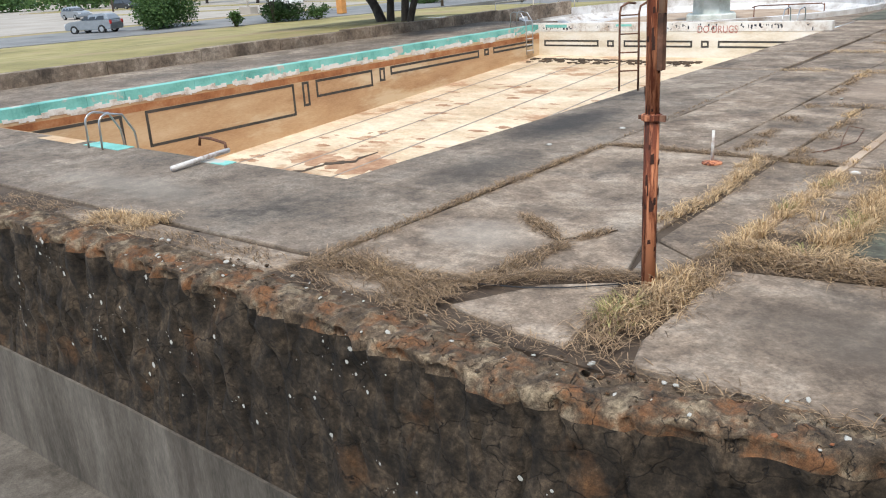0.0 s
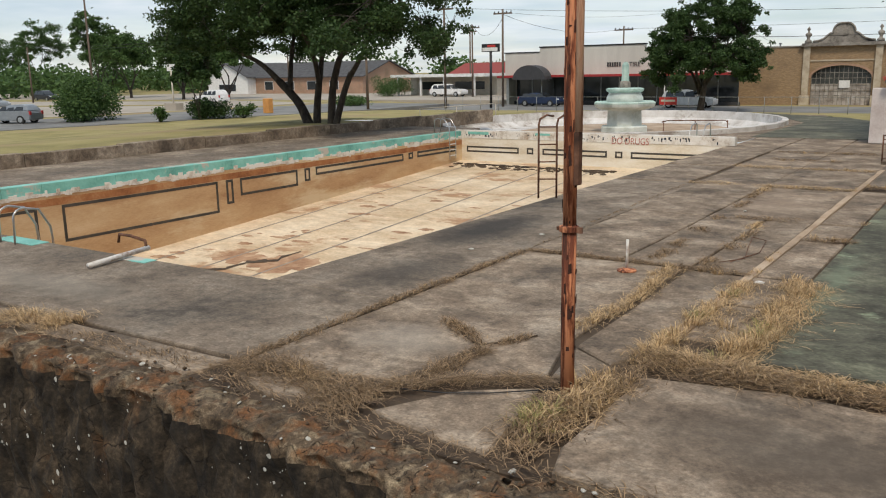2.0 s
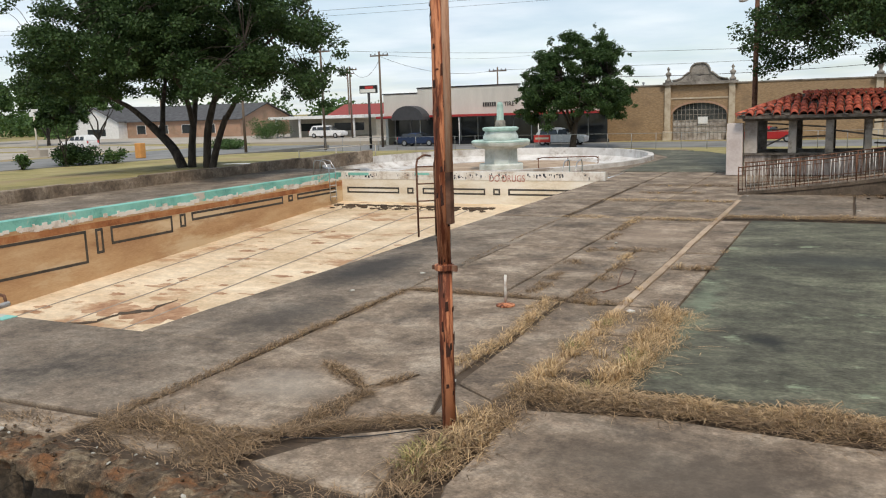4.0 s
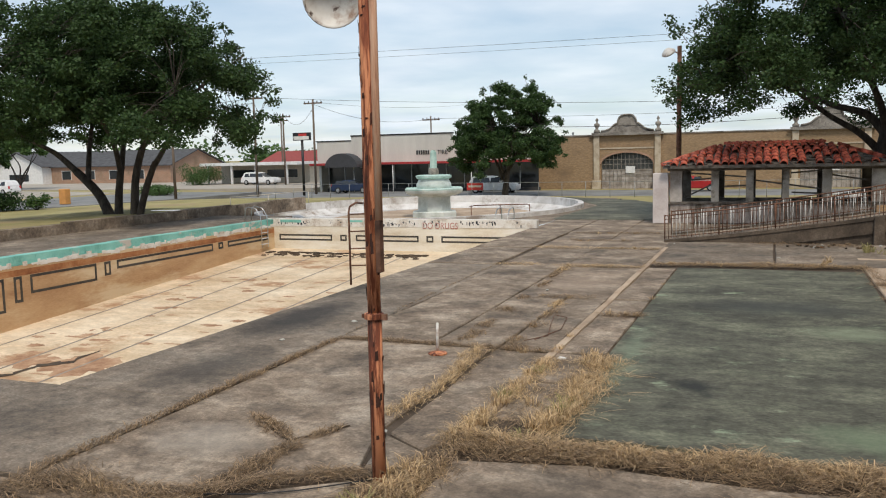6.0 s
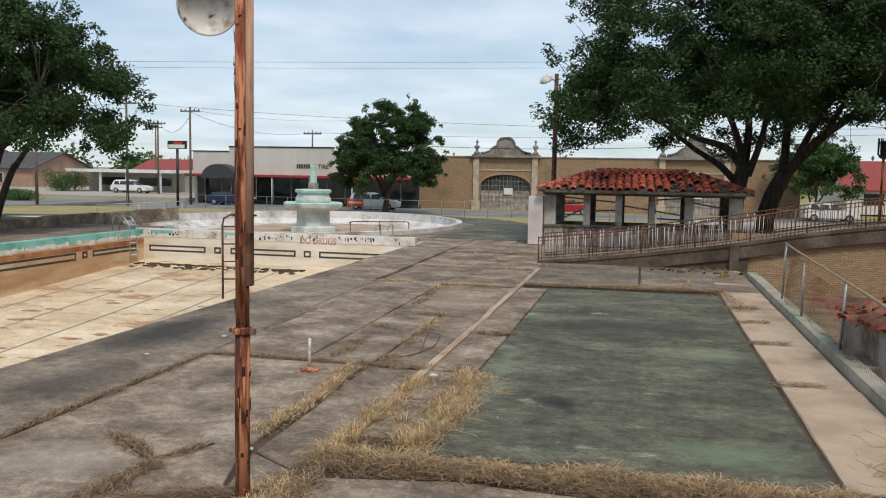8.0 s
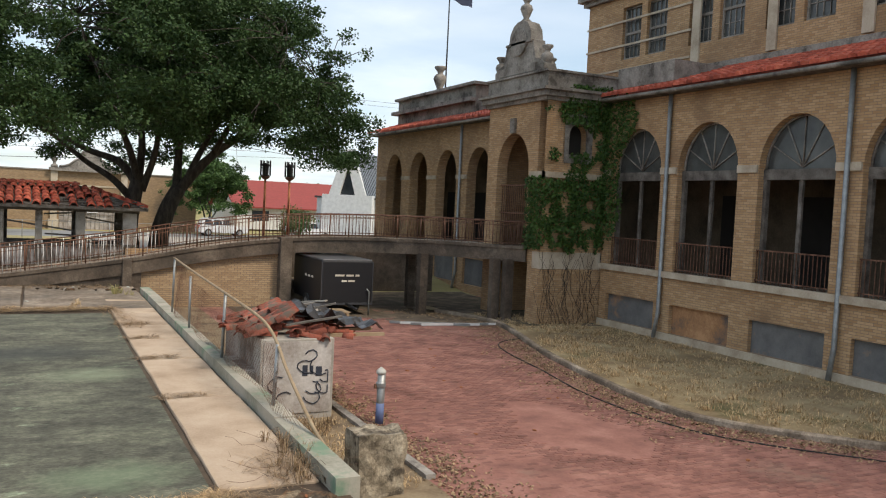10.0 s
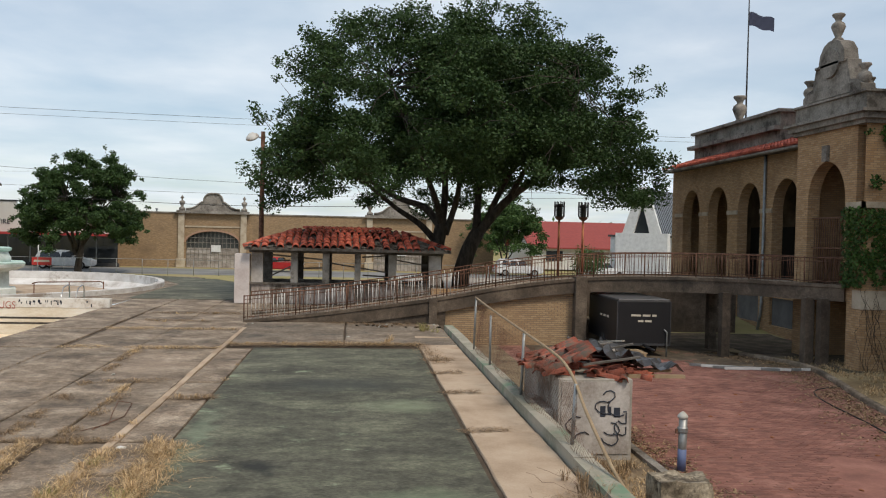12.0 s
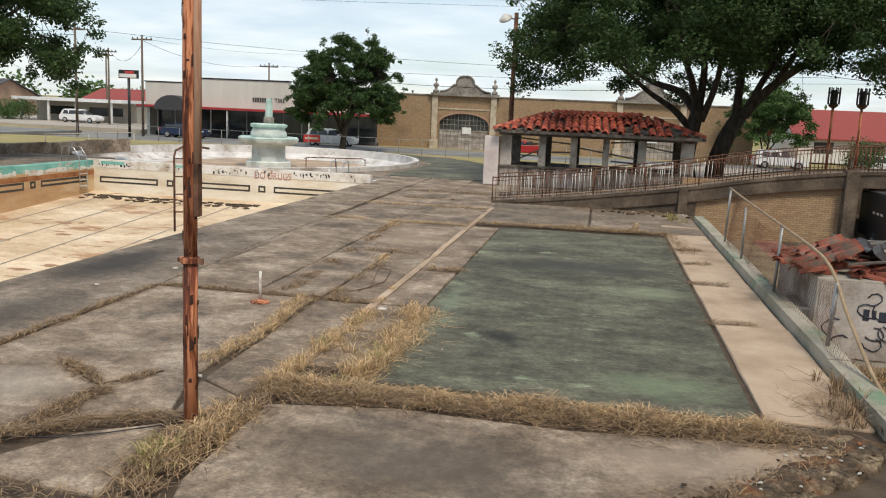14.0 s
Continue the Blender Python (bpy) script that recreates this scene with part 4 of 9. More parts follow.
# far bands
for ya, yb in ((13.52, 18.7), (18.75, 23.98), (24.06, 28.55), (28.62, 34.0), (34.06, 41.4)):
    d = 0.025 * (ya - 13)
    bands = ((-7.24 - d, -5.47 - d * 0.3), (-5.435 - d * 0.3, -4.22), (-4.185, -3.3)) if ya < 15 else ((-7.24 - d, -5.47 - d * 0.3), (-5.435 - d * 0.3, -3.3))
    for xa, xb in bands:
        slab(rect(xa, ya + rng_slab.uniform(0, 0.05), xb, yb), "concrete", rough=0.02)
for ya, yb in ((9.9, 11.6), (11.7, 13.4), (13.6, 18.75), (18.85, 24.2)):
    slab(rect(-3.13, ya, -2.36, yb), "concrete")
for xa, xb in ((-3.3, 0.2), (0.26, 3.66)):
    slab(rect(xa, 25.35, xb, 31.2), "concrete_dark")
slab(rect(-3.3, 33.9, 3.7, 38.9), "concrete_dark")
slab(rect(-3.33, 31.25, -3.5 + 0.2, 41), "concrete")
# kerb line
ky = 9.2
while ky < 30:
    k2 = ky + rng_slab.uniform(1.8, 3.2)
    slab(rect(-3.285, ky, -3.145, min(30, k2) - 0.02), "concrete_tan", 0.012, name="kerb_stone", rough=0.006)
    ky = k2
# sandy strip beside the court
ky = 9.5
for k2 in (14.1, 17.6, 20.1, 22.2, 24.6, 27.0, 29.6):
    slab(rect(2.5, ky, 3.68, k2 - 0.06), "concrete_tan")
    ky = k2
# court
court = structure(part("pavement_court", prism(bmesh.new(), rect(COURT[0], COURT[2], COURT[1], COURT[3]), -0.1, 0.012), "court"), "worn green painted concrete play court")
# kerb wall towards the courtyard
bm = bmesh.new()
ky = 9.0
while ky < 29.5:
    k2 = min(29.5, ky + rng_slab.uniform(2.4, 3.6))
    box(bm, 3.72, ky, -1.0, 4.02, k2 - 0.01, 0.17 + rng_slab.uniform(-0.01, 0.01))
    ky = k2
structure(part("wall_kerb", bm, material("mossy_kerb_concrete", [(0.2, 0.19, 0.14), (0.33, 0.31, 0.25), (0.42, 0.37, 0.3)], 0.9, 0.92, 0.2, 20.0, stain=(0.16, 0.24, 0.16), stain_scale=0.7, stain_at=(0.55, 0.65))), "low mossy concrete kerb wall beside the deck")

# west deck, retaining wall
west = structure(part("pavement_west", boxes((-28.45, 8.9, -0.1, -23.66, 38.5, 0.29)), "concrete_dark"), "dark stained concrete deck west of the pool")
for ya in range(0, 48, 4):
    slab(rect(-28.95, ya, -28.45, ya + 3.97), "concrete", 0.74 + (0.05 if ya % 8 else 0), 0.8, west, 0.02, "wall_block")
bm = bmesh.new()
box(bm, -29.3, -20, -4.4, -28.97, 5.2, 0.7)
structure(part("wall_west_end", bm, "plaster"), "plain grey retaining wall")


# ---- stone retaining wall in the foreground ----
WALL = [(-30, 5.05), (-20, 5.05), (-14, 5.05), (-10.2, 5.08), (-7.7, 5.02), (-5.5, 4.96), (-4.3, 4.86), (-3.1, 4.85), (-2.2, 5.0), (-1.2, 5.2), (-0.3, 5.45), (0.6, 5.85), (1.6, 6.5), (2.6, 7.4), (3.4, 8.3), (3.75, 8.85)]


def along_wall(s):
    for (ax, ay), (bx, by) in zip(WALL, WALL[1:]):
        d = math.hypot(bx - ax, by - ay)
        if s <= d:
            w = Vector(((bx - ax) / d, (by - ay) / d, 0))
            return Vector((ax, ay, 0)) + w * s, w
        s -= d
    return Vector((*WALL[-1], 0)), w


length = sum(math.hypot(b[0] - a[0], b[1] - a[1]) for a, b in zip(WALL, WALL[1:]))
# core with a rough face and broken top
bm = bmesh.new()
cols = []
n = 900
for i in range(n + 1):
    s = 12 + (length - 12) * i / n
    p, w = along_wall(s)
    q = Vector((w.y, -w.x, 0))
    col = []
    for z in (-2.3, -1.95, -1.6, -1.3, -1.05, -0.8, -0.6, -0.42, -0.27, -0.14, -0.05):
        b = p + Vector((0, 0, z))
        d = 0.1 * noise.noise(b * 2.2) + 0.06 * noise.noise(b * 5.0) - 0.03 * (1 + math.cos(math.pi * z / 1.1)) * 0.5
        d *= min(1, (z + 2.3) / 0.4)
        cell = noise.voronoi(Vector((s * 2.1, z * 2.6, 0)))[0]
        d -= 0.1 * max(0, 0.2 - (cell[1] - cell[0])) / 0.2 * min(1, (z + 2.3) / 0.4)
        col.append(bm.verts.new(b + q * d))
    for f, z in ((0.06, 0.0), (0.13, 0.02), (0.2, 0.03), (0.28, 0.035), (0.36, 0.03), (0.44, 0.02), (0.52, 0.015), (0.6, -0.01), (0.66, -0.02), (0.74, -0.1)):
        b = p - q * f
        col.append(bm.verts.new(b + Vector((0, 0, z + 0.06 * noise.noise(b * 3.1) + 0.05 * noise.noise(b * 8.0) + 0.03 * noise.noise(b * 17.0)))))
    cols.append(col)
for a, b in zip(cols, cols[1:]):
    for k in range(len(a) - 1):
        f = bm.faces.new((a[k], b[k], b[k + 1], a[k + 1]))
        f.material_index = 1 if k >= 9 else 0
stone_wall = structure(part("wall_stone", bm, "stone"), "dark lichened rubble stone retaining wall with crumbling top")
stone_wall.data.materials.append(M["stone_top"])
smooth(stone_wall)
# loose pale lichen flakes and stones on the top and face
rng = random.Random(33)


def pebble(rng):
    bm = bmesh.new()
    bmesh.ops.create_icosphere(bm, subdivisions=1, radius=1.0)
    for v in bm.verts:
        v.co *= rng.uniform(0.7, 1.15)
        v.co.z *= 0.55
    return bm


M["lichen"] = material("pale_lichen", [(0.35, 0.34, 0.3), (0.55, 0.54, 0.5)], 6.0, 0.95, 0.3)
M["lichen_orange"] = material("orange_lichen_stone", [(0.18, 0.07, 0.03), (0.33, 0.13, 0.06)], 6.0, 0.95, 0.3)
stone_meshes = []
for mat in ("stone_top", "stone_top", "stone", "lichen", "lichen_orange"):
    bm = pebble(rng)
    me = bpy.data.meshes.new("stone")
    bm.to_mesh(me)
    bm.free()
    me.materials.append(M[mat])
    stone_meshes.append(me)
for k in range(298):
    s = rng.uniform(length - 15, length)
    p, w = along_wall(s)
    q = Vector((w.y, -w.x, 0))
    f = rng.uniform(0.05, 0.75)
    r = rng.uniform(0.008, 0.03) * (1.7 if rng.random() < 0.1 else 1)
    ob = new("stone", rng.choice(stone_meshes[:2] * 4 + stone_meshes[3:4] * 4 + [stone_meshes[4]]))
    ob.parent = stone_wall
    ob.matrix_basis = Matrix.LocRotScale(p - q * f + Vector((0, 0, 0.03 + 0.045 * noise.noise((p - q * f) * 3.1))), Euler((rng.uniform(-0.3, 0.3), rng.uniform(-0.3, 0.3), rng.uniform(0, 6))), Vector((r * rng.uniform(0.8, 1.6), r, r)))
# pale lichen spots on the face
verts, faces = [], []
for k in range(900):
    s = rng.uniform(length - 18, length - 1)
    p, w = along_wall(s)
    q = Vector((w.y, -w.x, 0))
    z = -rng.random() ** 1.3 * 1.7
    b = p + Vector((0, 0, z))
    if noise.noise(b * 1.6 + Vector((9, 2, 4))) < 0.12:
        continue
    d = 0.1 * noise.noise(b * 2.2) + 0.06 * noise.noise(b * 5.0) - 0.03 * (1 + math.cos(math.pi * z / 1.1)) * 0.5
    c = b + q * (d + 0.01)
    r = 0.006 + 0.034 * rng.random() ** 3
    o = len(verts)
    verts += [c + w * r * math.cos(a) * rng.uniform(0.6, 1.2) + Vector((0, 0, r * math.sin(a) * rng.uniform(0.6, 1.3))) for a in (0, 1.05, 2.1, 3.14, 4.2, 5.2)]
    faces.append(tuple(range(o, o + 6)))
from_lists("lichen_spots", verts, faces, "lichen", stone_wall)["kind"] = "stuff"
# concrete wall below the stone
def swept_wall(bm):
    for (ax, ay), (bx, by) in zip(WALL, WALL[1:]):
        v = [bm.verts.new(q) for q in ((ax, ay - 0.04, -4.3), (bx, by - 0.04, -4.3), (bx, by - 0.04, -2.29), (ax, ay - 0.04, -2.29), (ax, ay + 0.3, -2.29), (bx, by + 0.3, -2.29))]
        bm.faces.new(v[:4])
        bm.faces.new((v[3], v[2], v[5], v[4]))


bm = (lambda b: (swept_wall(b), b)[1])(bmesh.new())
structure(part("wall_lower", bm, "low_wall"), "stained pale concrete wall below the stone wall")
structure(part("wall_yard_east", boxes((3.78, -30, -4.3, 4.02, 9.0, -0.7)), "low_wall"), "plain concrete retaining wall of the brick court")
# broken stone pier at the corner of the courtyard
bm = bmesh.new()
bmesh.ops.create_cube(bm, size=1.0)
bmesh.ops.subdivide_edges(bm, edges=bm.edges[:], cuts=6, use_grid_fill=True)
for v in bm.verts:
    v.co = Vector((v.co.x * 0.72, v.co.y * 0.6, v.co.z * 1.0))
    v.co += v.co.normalized() * (0.06 * noise.noise(v.co * 5) + 0.03 * noise.noise(v.co * 13))
    v.co += Vector((5.0, 11.0, -0.4))
M["pier_stone"] = material("pale_broken_stone", [(0.1, 0.08, 0.055), (0.26, 0.215, 0.155), (0.42, 0.36, 0.27)], 5.0, 0.95, 0.9, 18.0, stain=(0.07, 0.055, 0.04), stain_scale=3.0, mottle=0.3)
structure(part("wall_pier", bm, "pier_stone"), "broken pale stone pier at the courtyard")

# ---- things on the deck ----
pole = thing("lamp_post", "rusted steel floodlight pole with peeling orange paint", "lamp post", at=(-3.545, 7.45, 0))
bm = bmesh.new()
tube(bm, [(0, 0, -0.05), (0.0, 0, 1.0), (0.005, 0, 1.75)], 0.072, 20)
smooth(part("lower_shaft", bm, "rust", pole))
bm = bmesh.new()
tube(bm, [(0.005, 0, 1.75), (0.0, 0, 3.2), (0.015, 0, 6.2)], [0.066, 0.066, 0.06], 20)
smooth(part("upper_shaft", bm, "rust", pole))
bm = lathe([(0.078, 1.7), (0.1, 1.71), (0.1, 1.76), (0.07, 1.77)], 20)
part("collar", bm, "rust", pole, "rusty pipe collar")
part("bolt", boxes((0.07, -0.03, 1.7, 0.15, 0.0, 1.76)), "rust_dark", pole)
part("bolt", boxes((-0.13, -0.02, 1.71, -0.07, 0.01, 1.75)), "rust_dark", pole)
part("conduit_box", soft_box(0.06, -0.05, 2.18, 0.115, 0.04, 2.7, 0.008), "rust_dark", pole, "dark rusted switch box")
M["salmon"] = material("peeling_salmon_paint", [(0.2, 0.075, 0.04), (0.5, 0.29, 0.19), (0.6, 0.43, 0.31)], 2.5, 0.8, 0.4, 24.0, stain=(0.07, 0.03, 0.02), stain_scale=3.0, stain_at=(0.6, 0.66), stretch=(4, 4, 0.3))
smooth(part("conduit", tube(bmesh.new(), [(0.092, -0.01, 2.7), (0.094, -0.01, 4.0), (0.1, -0.01, 6.2)], 0.04, 12), "salmon", pole, "pale salmon painted conduit pipe"))
rng = random.Random(5)
bm = bmesh.new()
for k in range(150):
    a, z = rng.uniform(0, 6.28), rng.uniform(0.1, 5.5)
    h, wd = rng.uniform(0.02, 0.16), rng.uniform(0.006, 0.02)
    t = Vector((-math.sin(a), math.cos(a), 0))
    r = (0.0735 if z < 1.7 else 0.0675)
    c = Vector((math.cos(a), math.sin(a), 0)) * r + Vector((0.003, 0, z))
    v = [bm.verts.new(c + t * p + Vector((math.cos(a), math.sin(a), 0)) * o + Vector((0, 0, q))) for p, q, o in ((-wd, 0, 0), (wd, 0.01, 0.004), (wd * 0.7, h, 0.008), (-wd * 0.8, h * 0.9, 0.002))]
    bm.faces.new(v)
part("paint_scale", bm, material("dark_flaking_rust", [(0.02, 0.012, 0.01), (0.09, 0.03, 0.018)], 8.0, 0.9, 0.3), pole, "dark flaking scale")["kind"] = "stuff"
# dish-shaped floodlight
lamp_m = look((-0.285, -0.1, 4.86), (-0.285 + 0.4, -0.1 - 0.75, 4.86 - 0.28)) @ Matrix.Scale(1.05, 4)
prof = [(0.0, 0.1), (0.09, 0.1), (0.19, 0.06), (0.26, 0.0), (0.275, -0.04), (0.265, -0.045), (0.25, -0.005), (0.18, 0.045), (0.08, 0.08), (0.0, 0.082)]
bm = bmesh.new()
rings = [[bm.verts.new(lamp_m @ Vector((max(r, 0.002) * math.cos(a), max(r, 0.002) * math.sin(a), z))) for a in (2 * math.pi * k / 32 for k in range(32))] for r, z in prof]
for a, b in zip(rings, rings[1:]):
    for k in range(32):
        bm.faces.new((a[k], a[(k + 1) % 32], b[(k + 1) % 32], b[k]))
shade = smooth(part("shade", bm, "enamel", pole, "chipped white enamel dish shade"))
bm = lathe([(0.07, 0.09), (0.08, 0.16), (0.05, 0.24), (0.02, 0.25)], 16)
bm.transform(lamp_m)
smooth(part("socket", bm, "rust_dark", pole))
smooth(part("arm", tube(bmesh.new(), [(0, 0, 4.98), (-0.14, -0.02, 5.02), (-0.28, -0.08, 5.02)], 0.025, 8), "rust", pole))

post = thing("stanchion", "short rusty pipe stub on a round base plate", "post", at=(-5.04, 12.8, 0.005))
part("base_plate", lathe([(0.16, 0), (0.16, 0.02), (0.06, 0.045), (0.04, 0.05)], 20), "rust", post, "rusty orange base plate")
smooth(part("pipe", bar((0, 0, 0.03), (0.005, 0.0, 0.53), 0.024, 10), "enamel", post))

rng = random.Random(17)
litter = thing("paper_scrap", "crumpled white paper scrap on the deck", "litter", at=(-2.99, 13.05, 0.01))
bm = pebble(rng)
bm.transform(Matrix.Diagonal((0.1, 0.06, 0.07, 1)))
part("paper", bm, "white_paint", litter)
for k, (x, y) in enumerate(((-7.7, 14.9), (-8.2, 13.0), (-4.9, 19.6), (-3.1, 30.6), (-4.2, 8.9), (0.35, 27.0))):
    s = thing("debris_chip", "small pale chip of plaster on the paving", "debris", "loose chips on the deck", (x, y, 0.015), 40 * k)
    bm = pebble(rng)
    bm.transform(Matrix.Diagonal((0.07, 0.045, 0.04, 1)))
    part("chip", bm, "lichen", s)
twig = thing("cable", "thin black cable lying across a slab", "cable", at=(0, 0, 0))
smooth(part("wire", tube(bmesh.new(), [(-5.05, 6.55, 0.03), (-4.6, 6.72, 0.02), (-4.2, 6.95, 0.022), (-3.75, 7.3, 0.03), (-3.6, 7.45, 0.03)], 0.008, 6), "black_paint", twig))
hose = thing("wire_tangle", "loose loop of rusty wire on the deck", "wire", at=(0, 0, 0))
smooth(part("loop", tube(bmesh.new(), [(-3.75, 14.2, 0.02), (-3.5, 15.2, 0.02), (-3.62, 16.2, 0.05), (-3.95, 16.5, 0.03), (-3.8, 15.6, 0.02), (-3.6, 14.6, 0.02), (-3.9, 14.1, 0.02)], 0.008, 6), "rust_dark", hose))

# ---- grass in the joints ----
rng = random.Random(77)
grass = bmesh.new()
green = bmesh.new()
mat_b = bmesh.new()


def stalk(bm, p, d, length, rise, wide, tip):
    """One bent dry blade: starts at p, runs towards d, rises and falls back to height tip."""
    side = Vector((-d.y, d.x, 0)) * wide
    q1 = p + d * length * 0.3 + Vector((0, 0, rise * 0.8))
    q2 = p + d * length * 0.68 + Vector((0, 0, rise))
    q3 = p + d * length + Vector((0, 0, tip))
    v = [bm.verts.new(k) for k in (p - side, p + side, q1 - side, q1 + side, q2 - side * 0.7, q2 + side * 0.7, q3)]
    bm.faces.new((v[0], v[1], v[3], v[2]))
    bm.faces.new((v[2], v[3], v[5], v[4]))
    bm.faces.new((v[4], v[5], v[6]))


def heading(a):
    return Vector((math.cos(a), math.sin(a), 0))


def thatch(pts, width, per_m, heap=0.05, length=0.22, bm=None, wide=0.0038):
    """Dead stalks lying in a low windrow along a line, densest and highest in its middle."""
    bm = mat_b if bm is None else bm
    for (ax, ay), (bx, by) in zip(pts, pts[1:]):
        d = math.hypot(bx - ax, by - ay)
        along = math.atan2(by - ay, bx - ax)
        for _ in range(int(0.65 * per_m * d)):
            f, o = rng.random(), rng.gauss(0, 0.5)
            x, y = ax + (bx - ax) * f, ay + (by - ay) * f
            lump = 0.55 + 0.75 * (noise.noise(Vector((x * 2.3, y * 2.3, 3.3))) + 0.4)
            if lump < 0.4 or rng.random() > lump * 1.2:
                continue
            w = width * lump
            x, y = x - math.sin(along) * o * w, y + math.cos(along) * o * w
            top = 0.75 * heap * lump * math.exp(-o * o * 1.5) * rng.random()
            a = along + rng.gauss(0, 0.75) + (math.pi if rng.random() < 0.5 else 0)
            n = length * rng.uniform(0.4, 1.3)
            stalk(bm, Vector((x, y, 0.004 + top * 0.6)), heading(a), n, top + rng.uniform(0.004, 0.035), wide * rng.uniform(0.6, 1.4), max(0.006, top * rng.uniform(0.1, 1.0)))


def clump(x, y, n, h, spread=0.07, bm=None, wide=0.0042, lean=1.0):
    """A living tuft: blades fan out of one crown and bend over."""
    bm = grass if bm is None else bm
    for _ in range(n):
        a, r = rng.uniform(0, 6.283), spread * math.sqrt(rng.random())
        p = Vector((x + r * math.cos(a), y + r * math.sin(a), 0.0))
        d = heading(a + rng.gauss(0, 0.5))
        hh = 0.8 * h * rng.uniform(0.3, 1.15)
        out = hh * lean * rng.uniform(0.35, 1.6)
        stalk(bm, p, d, out, hh, wide * rng.uniform(0.6, 1.4), hh * rng.uniform(0.35, 1.0))


def clumps(pts, every, n, h, jitter=0.06, bm=None, green_part=0.0, spread=0.07, lean=1.0):
    for (ax, ay), (bx, by) in zip(pts, pts[1:]):
        d = math.hypot(bx - ax, by - ay)
        for _ in range(max(1, int(0.5 * d / every))):
            f = rng.random()
            x, y = ax + (bx - ax) * f + rng.gauss(0, jitter), ay + (by - ay) * f + rng.gauss(0, jitter)
            k = rng.uniform(0.5, 1.3)
            clump(x, y, int(n * k), h * k, spread, green if rng.random() < green_part else bm, lean=lean)


# windrow before the court
BELT = [(-3.3, 8.75), (-2.6, 8.72), (-1.7, 8.8), (-0.8, 8.8), (0.0, 8.85), (0.9, 8.85), (1.8, 8.85), (2.55, 8.9)]
thatch(BELT, 0.42, 1500, 0.1, 0.3)
thatch([(x, y + 0.12) for x, y in BELT], 0.3, 900, 0.13, 0.24, grass)
clumps([(x, y + 0.12) for x, y in BELT], 0.05, 26, 0.13, 0.1, lean=1.3)
thatch([(2.2, 9.2), (2.6, 8.9), (3.0, 8.8)], 0.35, 700, 0.06, 0.25)
# along the kerb line
clumps([(-3.3, 8.8), (-3.2, 9.9), (-3.16, 11.0), (-3.12, 12.7)], 0.06, 34, 0.15, 0.07, green_part=0.25, lean=1.2)
thatch([(-3.3, 8.8), (-3.15, 10.6), (-3.1, 13.0)], 0.3, 520, 0.05, 0.22, grass)
clumps([(-3.2, 13.3), (-3.22, 15.6)], 0.2, 22, 0.07, 0.04)
# between kerb and court, and over the court's edge
thatch([(-2.8, 8.9), (-2.75, 9.8), (-2.6, 10.6)], 0.6, 420, 0.02, 0.26)
thatch([(-2.6, 10.8), (-2.5, 13.1)], 0.3, 220, 0.02, 0.22)
clumps([(-2.5, 9.3), (-2.35, 10.2), (-2.3, 11.0)], 0.035, 38, 0.19, 0.16, green_part=0.3, spread=0.1, lean=1.2)
clumps([(-2.35, 11.0), (-2.25, 11.8), (-2.3, 12.6), (-2.5, 13.3)], 0.04, 32, 0.14, 0.13, spread=0.09, lean=1.3)
thatch([(-2.3, 9.2), (-2.2, 11.0), (-2.3, 13.2)], 0.35, 700, 0.06, 0.3, grass)
for x, y in ((-2.0, 11.3), (-1.95, 12.2), (-2.05, 10.2)):
    thatch([(x - 0.2, y), (x + 0.35, y + 0.05)], 0.12, 60, 0.02, 0.4, grass)
clumps([(-3.0, 16.9), (-2.6, 16.85), (-2.25, 17.0)], 0.06, 30, 0.11, 0.07)
thatch([(-3.1, 16.85), (-2.2, 16.95)], 0.2, 480, 0.05, 0.2)
clumps([(-2.4, 18.9), (-2.25, 19.0)], 0.1, 26, 0.12, 0.06)
clumps([(-2.35, 20.5), (-2.25, 21.5)], 0.3, 22, 0.1, 0.04)
# pole foot and the gully beside it
GULLY = [(-3.15, 8.2), (-3.2, 7.8), (-3.3, 7.1), (-3.35, 6.5), (-3.3, 5.9)]
thatch(GULLY, 0.42, 1500, 0.09, 0.26)
thatch(GULLY[1:4], 0.34, 800, 0.12, 0.28, grass)
clumps(GULLY[:4], 0.05, 28, 0.15, 0.12, lean=1.4)
clumps([(-3.42, 7.0), (-3.45, 6.5), (-3.4, 6.2)], 0.045, 36, 0.17, 0.08, green, lean=1.1)
clumps([(-3.75, 7.55), (-3.3, 7.7), (-3.15, 8.4)], 0.06, 26, 0.13, 0.08)
# seams between the broken slabs
thatch([(-7.2, 6.05), (-7.0, 6.4), (-6.4, 6.35), (-5.8, 6.3), (-5.2, 6.25)], 0.34, 1100, 0.08, 0.26)
thatch([(-6.2, 6.3), (-5.6, 6.05), (-5.1, 5.95)], 0.4, 1100, 0.07, 0.28)
clumps([(-7.1, 6.4), (-6.4, 6.35), (-5.6, 6.4)], 0.1, 24, 0.1, 0.09, lean=1.5)
thatch([(-5.5, 6.3), (-5.1, 6.65), (-5.05, 7.2), (-5.02, 7.7), (-4.98, 8.25)], 0.2, 1000, 0.06, 0.2)
thatch([(-5.0, 8.25), (-5.4, 8.5), (-5.75, 8.75), (-6.1, 8.98)], 0.15, 800, 0.04, 0.16)
clumps([(-5.6, 8.65), (-6.1, 8.95)], 0.12, 20, 0.07, 0.04)
thatch([(-4.98, 8.27), (-4.75, 8.92)], 0.12, 600, 0.03, 0.15)
thatch([(-5.0, 6.8), (-4.6, 7.18), (-3.9, 7.57), (-3.6, 7.6)], 0.18, 1100, 0.05, 0.24)
